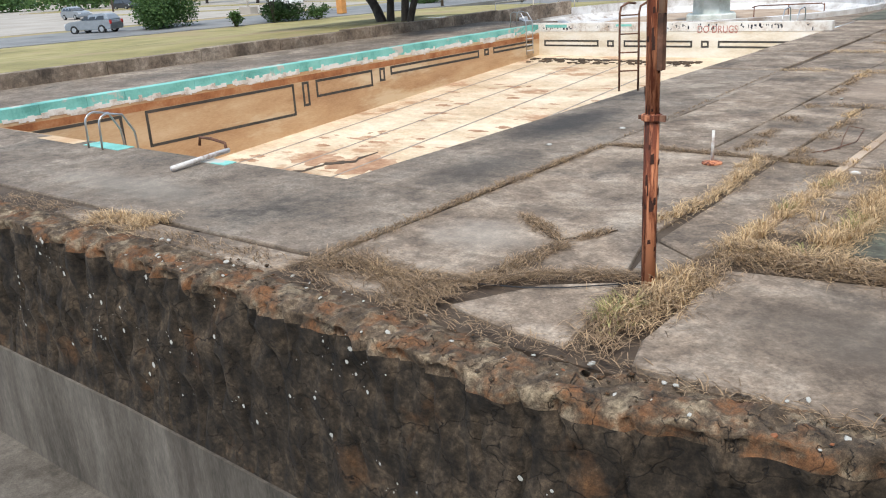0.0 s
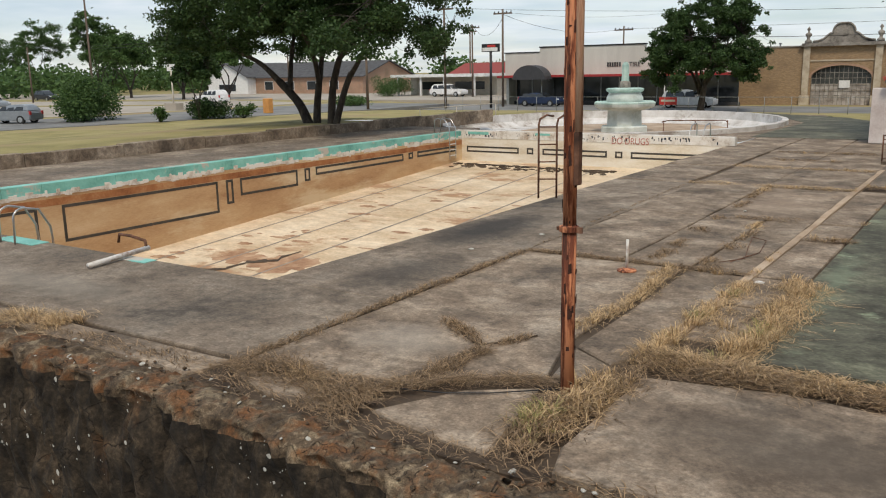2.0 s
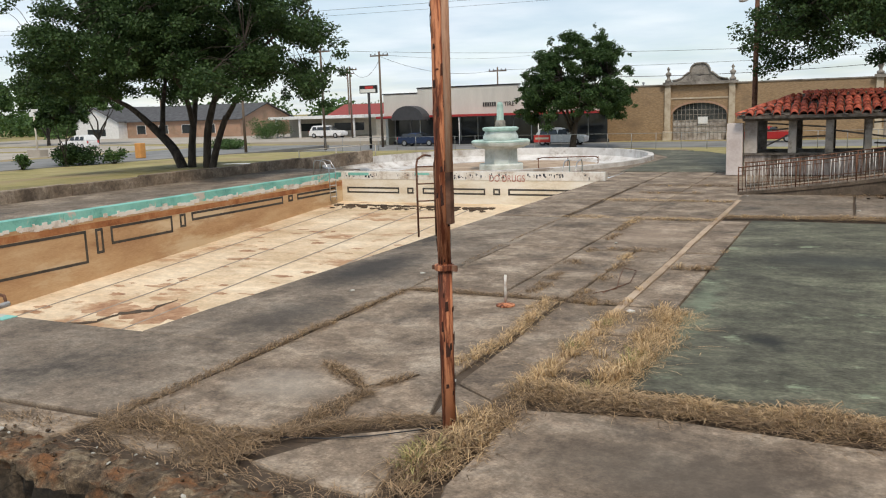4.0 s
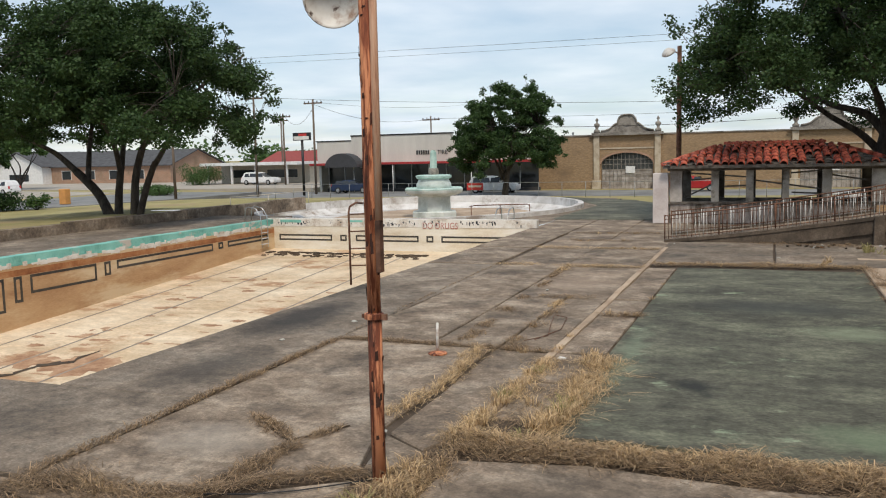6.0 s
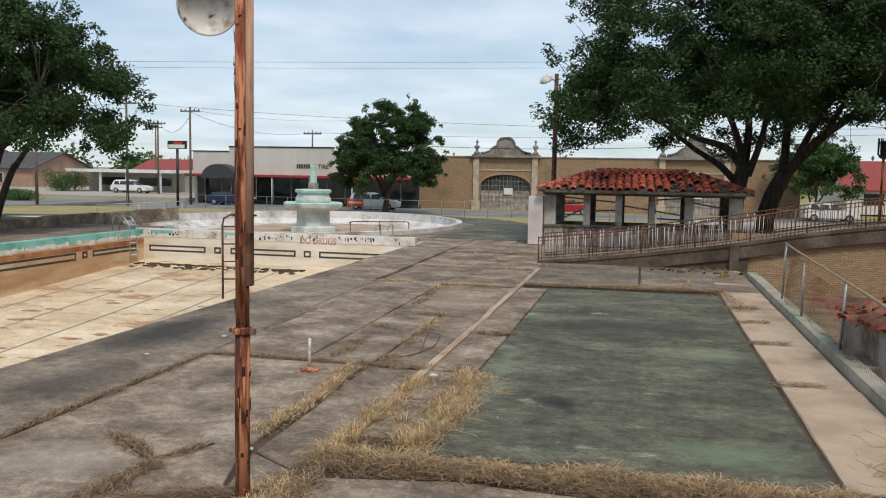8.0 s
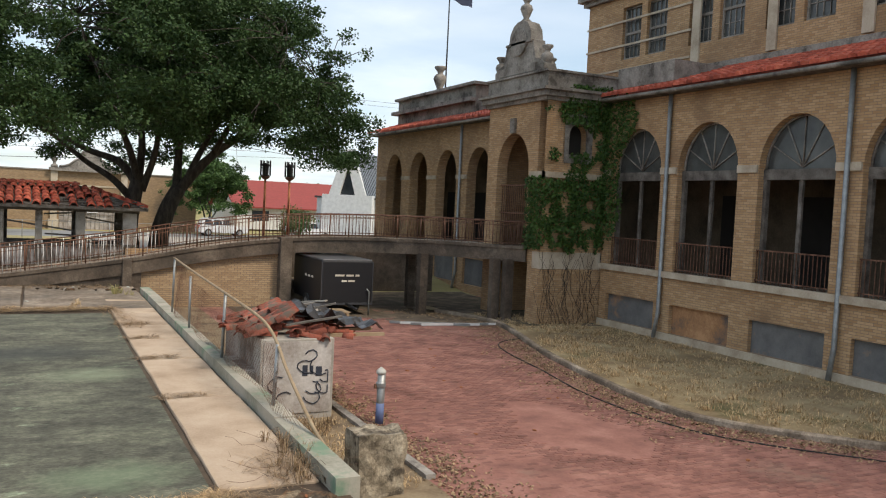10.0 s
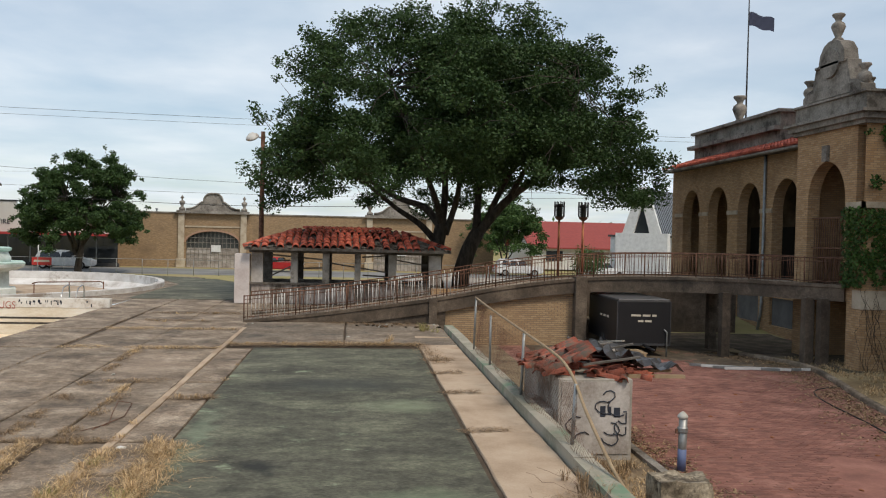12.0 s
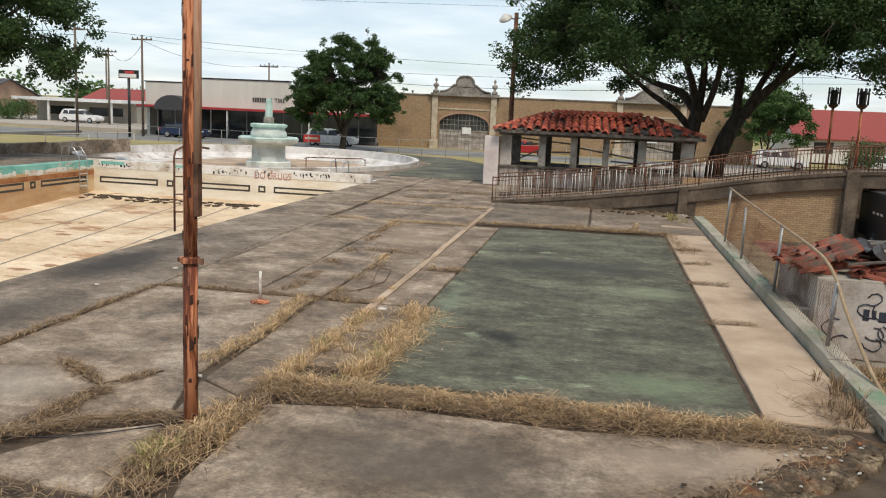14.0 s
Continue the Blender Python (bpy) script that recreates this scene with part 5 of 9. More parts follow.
thatch([(-11.6, 5.85), (-11.2, 6.05), (-10.4, 6.2)], 0.5, 1000, 0.1, 0.3, grass)
clumps([(-11.5, 5.95), (-10.4, 6.2)], 0.05, 30, 0.13, 0.12, lean=1.4)
thatch([(-14.5, 5.9), (-10.3, 5.9), (-7.3, 6.0)], 0.25, 260, 0.04, 0.2)
thatch([(-7.3, 5.8), (-5.0, 5.7), (-3.0, 5.65), (-0.5, 5.72), (1.5, 7.1), (3.2, 8.7)], 0.22, 200, 0.03, 0.18)
# joints
thatch([(-7.27, 6.5), (-7.27, 13.4)], 0.13, 420, 0.04, 0.16)
clumps([(-7.27, 9.2), (-7.27, 13.3)], 0.22, 18, 0.06, 0.03)
thatch([(-7.3, 13.5), (-7.6, 24)], 0.05, 60, 0.02, 0.1)
thatch([(-7.2, 13.47), (-5.2, 13.47), (-3.2, 13.45)], 0.16, 560, 0.05, 0.18)
clumps([(-4.7, 13.5), (-3.2, 13.4)], 0.08, 22, 0.08, 0.07)
clumps([(-4.45, 9.6), (-4.25, 10.7), (-4.3, 12.0), (-4.55, 13.4)], 0.08, 24, 0.1, 0.06, lean=1.3)
thatch([(-4.4, 9.4), (-4.25, 11.5), (-4.5, 13.4)], 0.2, 420, 0.05, 0.2, grass)
for x, a, b in ((-5.05, 13.8, 24), (-4.1, 13.7, 18.5)):
    y = a
    while y < b:
        e = y + rng.uniform(0.3, 1.1)
        w = x - 0.04 * (y - 15)
        thatch([(w, y), (w + rng.uniform(-0.1, 0.1), e)], 0.22, 420, 0.05, 0.16, rng.choice((grass, mat_b, mat_b)))
        clumps([(w, y), (w, e)], 0.2, 18, 0.07, 0.06)
        y += rng.uniform(0.9, 1.8)
for ya, xa, xb in ((24.02, -7.6, -6.2), (24.0, -5.8, -3.2), (28.58, -7.6, -3.3), (34.0, -7.4, -4), (18.7, -4.9, -3.5), (31.2, -7.0, -4.5)):
    thatch([(xa, ya), (xb, ya + 0.1)], 0.3, 420, 0.06, 0.22, rng.choice((grass, mat_b)))
    clumps([(xa, ya), (xb, ya + 0.1)], 0.3, 20, 0.09, 0.08)
thatch([(-3.1, 24.8), (-1.0, 25.0), (1.0, 25.1), (2.5, 25.3)], 0.4, 620, 0.08, 0.26)
thatch([(-3.1, 24.9), (0.0, 25.05), (2.5, 25.2)], 0.25, 420, 0.1, 0.24, grass)
clumps([(-3.1, 24.9), (2.4, 25.2)], 0.12, 24, 0.12, 0.1)
clumps([(1.4, 25.6), (1.9, 26.2)], 0.08, 26, 0.18, 0.1)
thatch([(2.4, 25.2), (2.7, 23.4), (2.75, 21.5)], 0.5, 300, 0.05, 0.22)
for ya in (14.07, 17.57, 20.07, 22.17):
    thatch([(2.35, ya), (3.2, ya + 0.12)], 0.16, 420, 0.05, 0.2, rng.choice((grass, mat_b)))
# weeds along the fence and in the yard corner
clumps([(3.5, 9.4), (3.62, 10.4), (3.7, 11.4)], 0.07, 26, 0.24, 0.14, mat_b, lean=0.8)
thatch([(3.2, 9.3), (3.6, 10.6)], 0.5, 500, 0.06, 0.3)
clumps([(2.9, 29.2), (3.4, 28.4)], 0.05, 26, 0.3, 0.12, green, lean=0.8)
thatch([(-0.5, 31.05), (1.5, 30.9), (3.2, 30.4)], 0.6, 420, 0.06, 0.3)
for x0_, x1_, y_ in ((4.2, 4.5, 13.4), (4.3, 5.6, 14.95)):
    for _ in range(26):
        blades(mat_b, rng, rng.uniform(x0_, x1_), y_ + rng.uniform(-1.2, 0.05), -0.77, 14, 0.1, 0.3, 0.6, 0.005, 0.3)
tagged(part("dry_grass", grass, "straw"), "dry straw-coloured grass growing in the joints", "grass", kind="stuff")
tagged(part("green_grass", green, "straw_green"), "tufts of half-green grass in the joints", "grass", kind="stuff")
tagged(part("matted_grass", mat_b, "litter_straw"), "matted brown dead grass lying in the cracks", "grass", kind="stuff")

# soil showing in the open cracks
bm = bmesh.new()


def soil_strip(pts, w):
    rows = []
    for k, (x, y) in enumerate(pts):
        a, b = pts[max(k - 1, 0)], pts[min(k + 1, len(pts) - 1)]
        d = math.hypot(b[0] - a[0], b[1] - a[1])
        nx, ny = -(b[1] - a[1]) / d, (b[0] - a[0]) / d
        ww = w * rng.uniform(0.6, 1.3) * (0.4 if k in (0, len(pts) - 1) else 1)
        rows.append((bm.verts.new((x + nx * ww, y + ny * ww, 0.006)), bm.verts.new((x, y, 0.02)), bm.verts.new((x - nx * ww, y - ny * ww, 0.006))))
    for p, q in zip(rows, rows[1:]):
        bm.faces.new((p[0], p[1], q[1], q[0]))
        bm.faces.new((p[1], p[2], q[2], q[1]))


soil_strip([(-5.12, 8.25), (-5.35, 8.45), (-5.6, 8.65), (-5.85, 8.9), (-6.05, 9.0)], 0.05)
soil_strip([(-5.12, 8.25), (-4.95, 8.5), (-4.75, 8.84), (-4.68, 8.95)], 0.035)
soil_strip([(-7.3, 9.6), (-7.27, 10.5), (-7.3, 11.6), (-7.26, 12.6), (-7.28, 13.4)], 0.05)
structure(part("ground_crack_soil", bm, "soil"), "brown soil filling the deck cracks")

# ---- chain-link fence ----
fence = thing("chain_link_fence", "bent chain-link fence with galvanised posts on the kerb", "fence")
POSTS = [(12.5, 1.12), (16.5, 1.47), (20.4, 1.4), (23.2, 1.62)]
for y, h in POSTS:
    smooth(part("post", bar((3.88, y, 0.1), (3.88 + (0.04 if y < 20 else 0), y - (0.25 if y > 23 else 0), h), 0.03, 10), "steel", fence))
smooth(part("top_rail", tube(bmesh.new(), [tuple(q) for q in smooth_path([(3.88, 23.1, 1.64), (3.88, 20.4, 1.56), (3.9, 16.9, 1.47), (3.9, 14.0, 1.4), (3.92, 13.1, 1.3), (3.93, 12.55, 1.12), (3.94, 12.1, 0.86), (3.98, 11.6, 0.58), (4.02, 10.9, 0.26), (4.05, 10.4, 0.1)], 3)], 0.026, 10), "pale_wood", fence, "bent rusty top rail"))
bm = bmesh.new()


def fence_top(y):
    pts = [(10.3, 0.15), (11.6, 0.55), (12.5, 1.05), (14.0, 1.36), (16.9, 1.43), (20.4, 1.5), (23.0, 1.6)]
    for (a, b), (c, d) in zip(pts, pts[1:]):
        if y <= c:
            return b + (d - b) * max(0, (y - a)) / (c - a)
    return 1.6


def fence_x(y, z):
    return 3.89 + 0.05 * math.sin(y * 1.9 + z * 2) * (1 + max(0, 12.8 - y) * 1.5)


step_f = 0.11
for sgn in (1, -1):
    y = 9.0 if sgn > 0 else 10.4
    while y < (23.0 if sgn > 0 else 24.6):
        pts, k = [], 0
        while k * step_f * 2 < 1.8:
            z = 0.17 + k * step_f * 2
            yy = y + sgn * k * step_f * 2
            if 10.4 < yy < 23.0 and z < fence_top(yy):
                pts.append(Vector((fence_x(yy, z), yy, z)))
            elif pts:
                break
            k += 1
        if len(pts) > 1:
            tube(bm, pts, 0.002, 3, False)
        y += step_f
part("wire_mesh", bm, "rust_dark", fence, "rusty diamond wire mesh")
bm = bmesh.new()
rng = random.Random(8)
for k in range(14):
    p = Vector((rng.uniform(3.3, 3.7), rng.uniform(9.3, 11.3), 0.02))
    pts = [p]
    d = rng.uniform(0, 6.28)
    for j in range(5):
        d += rng.uniform(-0.7, 0.7)
        pts.append(pts[-1] + Vector((0.16 * math.cos(d), 0.16 * math.sin(d), rng.uniform(-0.03, 0.07))))
        pts[-1].z = max(0.015, pts[-1].z)
    tube(bm, pts, 0.0022, 3, False)
part("fallen_mesh", bm, "rust_dark", fence, "collapsed tangle of wire mesh")

# ---- sunken courtyard ----
Z0 = -0.8
KERB = [(14.6, 29.2), (15.5, 26.6), (14.9, 23.6), (13.9, 20.4), (13.1, 16.7), (12.75, 14.2), (12.9, 12.7), (13.9, 11.2), (15.6, 9.6), (18.8, 8.0)]


def swept(bm, path, section):
    """Sweep a (side, up) section along a path on plan; z comes from the path."""
    rows = []
    for k, p in enumerate(path):
        w = path[min(k + 1, len(path) - 1)] - path[max(k - 1, 0)]
        w = Vector((w.x, w.y, 0)).normalized()
        q = Vector((w.y, -w.x, 0))
        rows.append([bm.verts.new(p + q * a + Vector((0, 0, b))) for a, b in section])
    n = len(section)
    for a, b in zip(rows, rows[1:]):
        for k in range(n):
            bm.faces.new((a[k], a[(k + 1) % n], b[(k + 1) % n], b[k]))
    bm.faces.new(rows[0])
    bm.faces.new(rows[-1][::-1])
    bmesh.ops.recalc_face_normals(bm, faces=bm.faces[:])
    return bm


kerb_path = [p + Vector((0, 0, Z0)) for p in smooth_path(KERB, 6)]
structure(part("trim_kerb", swept(bmesh.new(), kerb_path, [(-0.09, -0.1), (0.09, -0.1), (0.09, 0.12), (0.07, 0.15), (-0.07, 0.15), (-0.09, 0.13)]), "concrete"), "curved grey stone kerb along the brick court")
structure(part("trim_kerb_inner", swept(bmesh.new(), [Vector((6.0, y, Z0)) for y in (11.2, 13, 15, 17.6)], [(-0.08, -0.1), (0.08, -0.1), (0.08, 0.1), (-0.08, 0.1)]), "limestone"), "low stone edging of the brick court")


def kerb_x(y):
    for p, q in zip(kerb_path, kerb_path[1:]):
        if min(p.y, q.y) <= y <= max(p.y, q.y) and p.y != q.y:
            return p.x + (q.x - p.x) * (y - p.y) / (q.y - p.y)
    return 14.4 if y > 20 else 20.0


# raised verge between kerb and hotel
bm = bmesh.new()
ys = [8.0 + 0.5 * k for k in range(46)]
for a, b in zip(ys, ys[1:]):
    bm.faces.new([bm.verts.new(q) for q in ((kerb_x(a), a, Z0 + 0.1), (19.3, a, Z0 + 0.12), (19.3, b, Z0 + 0.12), (kerb_x(b), b, Z0 + 0.1))])
structure(part("ground_verge", bm, material("trodden_dry_verge", [(0.17, 0.115, 0.06), (0.28, 0.205, 0.11), (0.40, 0.32, 0.185)], 0.8, 1.0, 0.5, 12.0, stain=(0.11, 0.1, 0.04), stain_scale=0.5, stain_at=(0.56, 0.68))), "dry trodden grass verge before the hotel")
structure(part("ground_yard_edge", boxes((4.02, 4.0, Z0 - 0.1, 5.95, 31.3, Z0 + 0.03)), material("bare_yard_earth", [(0.1, 0.07, 0.045), (0.2, 0.145, 0.09), (0.28, 0.22, 0.14)], 1.2, 1.0, 0.5, 14.0)), "bare earth with dead grass beside the brick court")
verge_bm = bmesh.new()
rng = random.Random(55)
for k in range(2200):
    y = rng.uniform(10, 27)
    x = rng.uniform(kerb_x(y) + 0.2, 19.0)
    if noise.noise(Vector((x * 0.5, y * 0.5, 1))) > -0.25:
        blades(verge_bm, rng, x, y, Z0 + 0.11, 7, 0.2, 0.09, 1.0, 0.008, 0.7)
for k in range(260):
    blades(verge_bm, rng, rng.uniform(4.1, 5.8), rng.uniform(11, 15), Z0 + 0.03, 7, 0.15, 0.1, 0.9, 0.006, 0.6)
for k in range(420):
    y = rng.uniform(10, 28)
    x = rng.uniform(kerb_x(y) + 0.3, 19.0)
    blades(verge_bm, rng, x, y, Z0 + 0.11, 16, 0.12, 0.17, 0.8, 0.008, 0.4)
litter_bm = bmesh.new()
for k in range(1500):
    y = rng.uniform(9.5, 30)
    x = kerb_x(y) - abs(rng.gauss(0, 0.7)) - 0.1
    if x > 6.2:
        blades(litter_bm, rng, x, y, Z0 + 0.026, 6, 0.18, 0.05, 1.5, 0.02, 1.0)
for k in range(900):
    y = rng.uniform(9.5, 27)
    blades(litter_bm, rng, 6.0 + abs(rng.gauss(0, 0.5)), y, Z0 + 0.026, 6, 0.18, 0.05, 1.5, 0.02, 1.0)
tagged(part("leaf_litter", litter_bm, "litter_straw"), "brown dead leaves and straw blown along the kerb", "leaf litter", kind="stuff")
tagged(part("verge_grass", verge_bm, "straw"), "thin dry grass on the verge before the hotel", "grass", kind="stuff")

# brick paving
court_bed = structure(part("pavement_brick", boxes((5.95, -6.0, Z0 - 0.1, 19.2, 34.5, Z0 + 0.019)), "paver"), "worn red brick paving of the sunken court")
brick = boxes((-0.096, -0.046, 0, 0.096, 0.046, 0.03))
me = bpy.data.meshes.new("brick")
brick.to_mesh(me)
brick.free()
me.materials.append(M["paver"])
rng = random.Random(66)
count, rest = 0, bmesh.new()
verts, faces = [], []
for j in range(int((31.0 - 8.0) / 0.1)):
    y = 8.0 + 0.1 * j
    x = 6.15 + (0.1 if j % 2 else 0)
    while x < min(16.0, kerb_x(y) - 0.25):
        r = noise.noise(Vector((x * 0.35, y * 0.35, 7)))
        if r < 0.42:
            z = Z0 - 0.006 + rng.uniform(-0.004, 0.004) + 0.01 * r
            tz = rng.uniform(-0.02, 0.02)
            if 14.0 < y < 16.0 and x < 9.2 and count < 300:
                ob = new("brick", me)
                ob.parent = court_bed
                ob.matrix_basis = pose(x, y, z, 0, 0, math.degrees(tz))
                count += 1
            else:
                o, h = len(verts), z + 0.03
                verts += [(x - 0.096, y - 0.046, h - 0.02), (x + 0.096, y - 0.046, h - 0.02), (x + 0.096, y + 0.046, h - 0.02), (x - 0.096, y + 0.046, h - 0.02),
                          (x - 0.09, y - 0.04, h), (x + 0.09, y - 0.04, h), (x + 0.09, y + 0.04, h), (x - 0.09, y + 0.04, h)]
                faces += [(o + 4, o + 5, o + 6, o + 7), (o, o + 1, o + 5, o + 4), (o + 1, o + 2, o + 6, o + 5), (o + 3, o, o + 4, o + 7)]
        x += 0.2
m2 = M["paver"].copy()
M["paver_rest"] = m2
nt = m2.node_tree
gi = nt.nodes.new("ShaderNodeNewGeometry")
mr = [k for k in nt.nodes if k.type == "MAP_RANGE"][0]
nt.links.new(gi.outputs["Random Per Island"], mr.inputs[0])
from_lists("bricks", verts, faces, "paver_rest", court_bed)["kind"] = "stuff"

# steel bollard
bol = thing("bollard", "worn blue and grey steel bollard with a domed cap", "bollard", at=(6.42, 14.4, Z0))
smooth(part("pipe", bar((0, 0, 0), (0.01, 0, 0.98), 0.075, 16), "steel", bol))
smooth(part("paint_sleeve", bar((0, 0, 0.02), (0.004, 0, 0.42), 0.077, 16), plain("faded_blue_paint", (0.12, 0.16, 0.3), 0.6), bol, "faded blue paint"))
part("collar", lathe([(0.09, 0.72), (0.095, 0.74), (0.095, 0.8), (0.08, 0.82)], 16), "steel", bol)
smooth(part("cap", lathe([(0.085, 0.97), (0.095, 1.0), (0.09, 1.03), (0.04, 1.08), (0.005, 1.1)], 16), "lichen", bol, "pale domed cap"))
part("hasp", boxes((-0.13, -0.02, 0.7, -0.07, 0.02, 0.78)), "rust_dark", bol)

# rendered block with a heap of broken roof tiles
blockh = thing("masonry_block", "low whitewashed masonry block with black graffiti", "masonry", at=(0, 0, 0))
part("body", soft_box(4.3, 15.1, Z0, 5.72, 18.2, 0.75, 0.02), "plaster", blockh)
part("front_coat", boxes((4.36, 15.08, Z0 + 0.15, 5.66, 15.1, 0.7)), "whitewash", blockh, "flaking white front face")
part("step", soft_box(4.02, 15.4, Z0, 4.5, 17.0, 0.12, 0.03), "plaster", blockh, "broken lower step")
rng = random.Random(3)
for k in range(9):
    cx, cz = 4.5 + rng.uniform(0, 0.95), rng.uniform(-0.4, 0.4)
    pts = [Vector((cx, 15.07, cz))]
    a = rng.uniform(0, 6)
    for j in range(7):
        a += rng.uniform(0.3, 0.9)
        pts.append(pts[-1] + Vector((0.09 * math.cos(a), 0, 0.08 * math.sin(a))))
    pts = [Vector((min(5.6, max(4.4, p.x)), p.y, min(0.6, max(-0.5, p.z)))) for p in pts]
    part("graffiti", tube(bmesh.new(), pts, 0.012, 4), "ink", blockh, "black sprayed scrawl")
for a, b, c, d in ((5.1, 0.05, 5.2, 0.25), (5.25, 0.08, 5.31, 0.24), (5.36, 0.04, 5.48, 0.22)):
    part("graffiti", boxes((a, 15.072, b, c, 15.078, d)), "ink", blockh)


def clay_tile(seg=7, r=0.1, length=0.42, thick=0.016):
    """One barrel tile along -y, hump up, slightly tapered."""
    bm = bmesh.new()
    rows = []
    for y, f in ((0.0, 0.9), (-length, 1.08)):
        for t in (0, thick):
            rows.append([bm.verts.new(((r * f - t) * math.cos(math.pi * k / seg), y, (r * f - t) * math.sin(math.pi * k / seg))) for k in range(seg + 1)])
    a, ai, b, bi = rows
    for k in range(seg):
        bm.faces.new((a[k], b[k], b[k + 1], a[k + 1]))
        bm.faces.new((ai[k + 1], bi[k + 1], bi[k], ai[k]))
        bm.faces.new((b[k], bi[k], bi[k + 1], b[k + 1]))
        bm.faces.new((a[k + 1], ai[k + 1], ai[k], a[k]))
    bmesh.ops.recalc_face_normals(bm, faces=bm.faces[:])
    return bm


tile_me = bpy.data.meshes.new("roof_tile")
b_ = clay_tile()
b_.to_mesh(tile_me)
b_.free()
tile_me.materials.append(material("dusty_clay_tile", [(0.12, 0.04, 0.026), (0.28, 0.075, 0.045), (0.38, 0.15, 0.1)], 5.0, 0.92, 0.3, 24.0, each=0.45, stain=(0.13, 0.1, 0.08), stain_scale=3.0))
for p in tile_me.polygons:
    p.use_smooth = True
rng = random.Random(14)
for k in range(110):
    u, v = rng.random(), rng.random()
    x, y = 4.0 + 2.0 * u, 15.3 + 2.6 * v
    z = 0.73 + 0.3 * math.exp(-((x - 4.9) ** 2 / 0.6 + (y - 16.7) ** 2 / 1.3)) * rng.uniform(0.75, 1.0)
    lie = rng.gauss(1.25, 0.3) if k % 3 else rng.uniform(-1.2, 2.4)
    t = tagged(new("broken_tile", tile_me), "broken red clay roof tile in the heap on the block", "roof tile", "heap of roof tiles")
    t.matrix_basis = Matrix.LocRotScale((x, y, z), Euler((rng.uniform(-0.3, 0.2), rng.uniform(-0.35, 0.35), lie)), Vector((0.95, rng.uniform(0.5, 1.2), rng.uniform(0.7, 0.95))))
for row in range(3):
    for k in range(7):
        t = tagged(new("broken_tile", tile_me), "long red clay roof tile sloping off the heap on the block", "roof tile", "heap of roof tiles")
        t.matrix_basis = Matrix.LocRotScale((4.5 + 0.3 * row + rng.uniform(-0.04, 0.04), 15.45 + 0.25 * k + rng.uniform(-0.05, 0.05), 0.98 + 0.13 * row + 0.04 * math.sin(k)), Euler((0.42 + rng.uniform(-0.1, 0.1), rng.uniform(-0.12, 0.12), -1.35 + rng.uniform(-0.2, 0.2))), Vector((1.2, 1.15, 1.1)))
for k in range(7):
    x, y = rng.uniform(5.1, 6.1), rng.uniform(15.4, 17.4)
    b = thing("broken_board", "split grey board lying on the tile heap", "board", "boards on the tile heap", (x, y, 0.95 + rng.uniform(0, 0.25)), rng.uniform(0, 180))
    bm = boxes((-0.5, -0.06, 0, 0.6, 0.06, 0.03))
    bm.transform(Euler((0, rng.uniform(-0.3, 0.3), 0)).to_matrix().to_4x4())
    part("board", bm, rng.choice(("old_wood", "old_wood", "old_wood", "plaster")), b)
tarp = thing("tarpaulin", "crumpled dark grey plastic sheet beside the tile heap", "tarpaulin", at=(0, 0, 0))
bm = bmesh.new()
grid = [[bm.verts.new((5.3 + 0.16 * i, 15.55 + 0.15 * j, 1.06 - 0.035 * i + 0.3 * noise.noise(Vector((i * 0.5, j * 0.5, 4))) + 0.12 * noise.noise(Vector((i, j, 9))) + 0.1)) for j in range(12)] for i in range(11)]
for i in range(10):
    for j in range(11):
        bm.faces.new((grid[i][j], grid[i + 1][j], grid[i + 1][j + 1], grid[i][j + 1]))
part("sheet", bm, "tarp", tarp)
part("pallet_board", boxes((5.6, 15.5, 0.7, 6.9, 15.62, 0.76), (5.6, 16.2, 0.7, 6.9, 16.35, 0.76), (5.65, 15.5, 0.64, 5.75, 17.4, 0.7)), "pale_wood", tarp, "bare wooden prop under the sheet")

# black enclosed trailer
tr = thing("cargo_trailer", "black enclosed cargo trailer parked under the bridge", "trailer", at=(9.75, 28.6, Z0))
part("body", soft_box(0, 0, 0.45, 1.95, 3.6, 2.02, 0.06, 3), "black_paint", tr)
part("roof", soft_box(0.03, 0.03, 2.0, 1.92, 3.57, 2.06, 0.02), plain("trailer_roof_metal", (0.13, 0.13, 0.135), 0.35, 0.4), tr, "dull metal roof")
for s in (-1, 1):
    w = part("wheel", (lambda b: (b.transform(pose(0.97 + s * 0.92, 1.7, 0.33, 0, 90, 0)), b)[1])(lathe([(0.2, -0.1), (0.33, -0.1), (0.34, 0), (0.33, 0.1), (0.2, 0.1)], 20)), "rubber", tr)
    part("hub", (lambda b: (b.transform(pose(0.97 + s * 0.92, 1.7, 0.33, 0, 90, 0)), b)[1])(lathe([(0.19, -0.11), (0.2, 0.11)], 12)), "steel", w)
part("edge_trim", boxes((-0.01, -0.012, 0.42, 1.96, 0.02, 0.5), (-0.012, 0, 0.5, 0.02, 0.03, 1.98), (1.93, 0, 0.5, 1.962, 0.03, 1.98)), "dark_grey", tr)
for k, (a, b, z) in enumerate(((0.5, 0.85, 1.45), (0.92, 1.2, 1.45), (1.27, 1.42, 1.45), (0.75, 0.95, 1.25), (1.0, 1.25, 1.25))):
    part("lettering_bar", boxes((a, -0.006, z, b, 0.002, z + 0.07)), "cream", tr, "unreadable pale lettering")
for k in range(3):
    part("lettering_bar", boxes((-0.006, 1.0 + 0.4 * k, 1.3, 0.002, 1.25 + 0.4 * k, 1.38)), "cream", tr, "unreadable pale lettering")
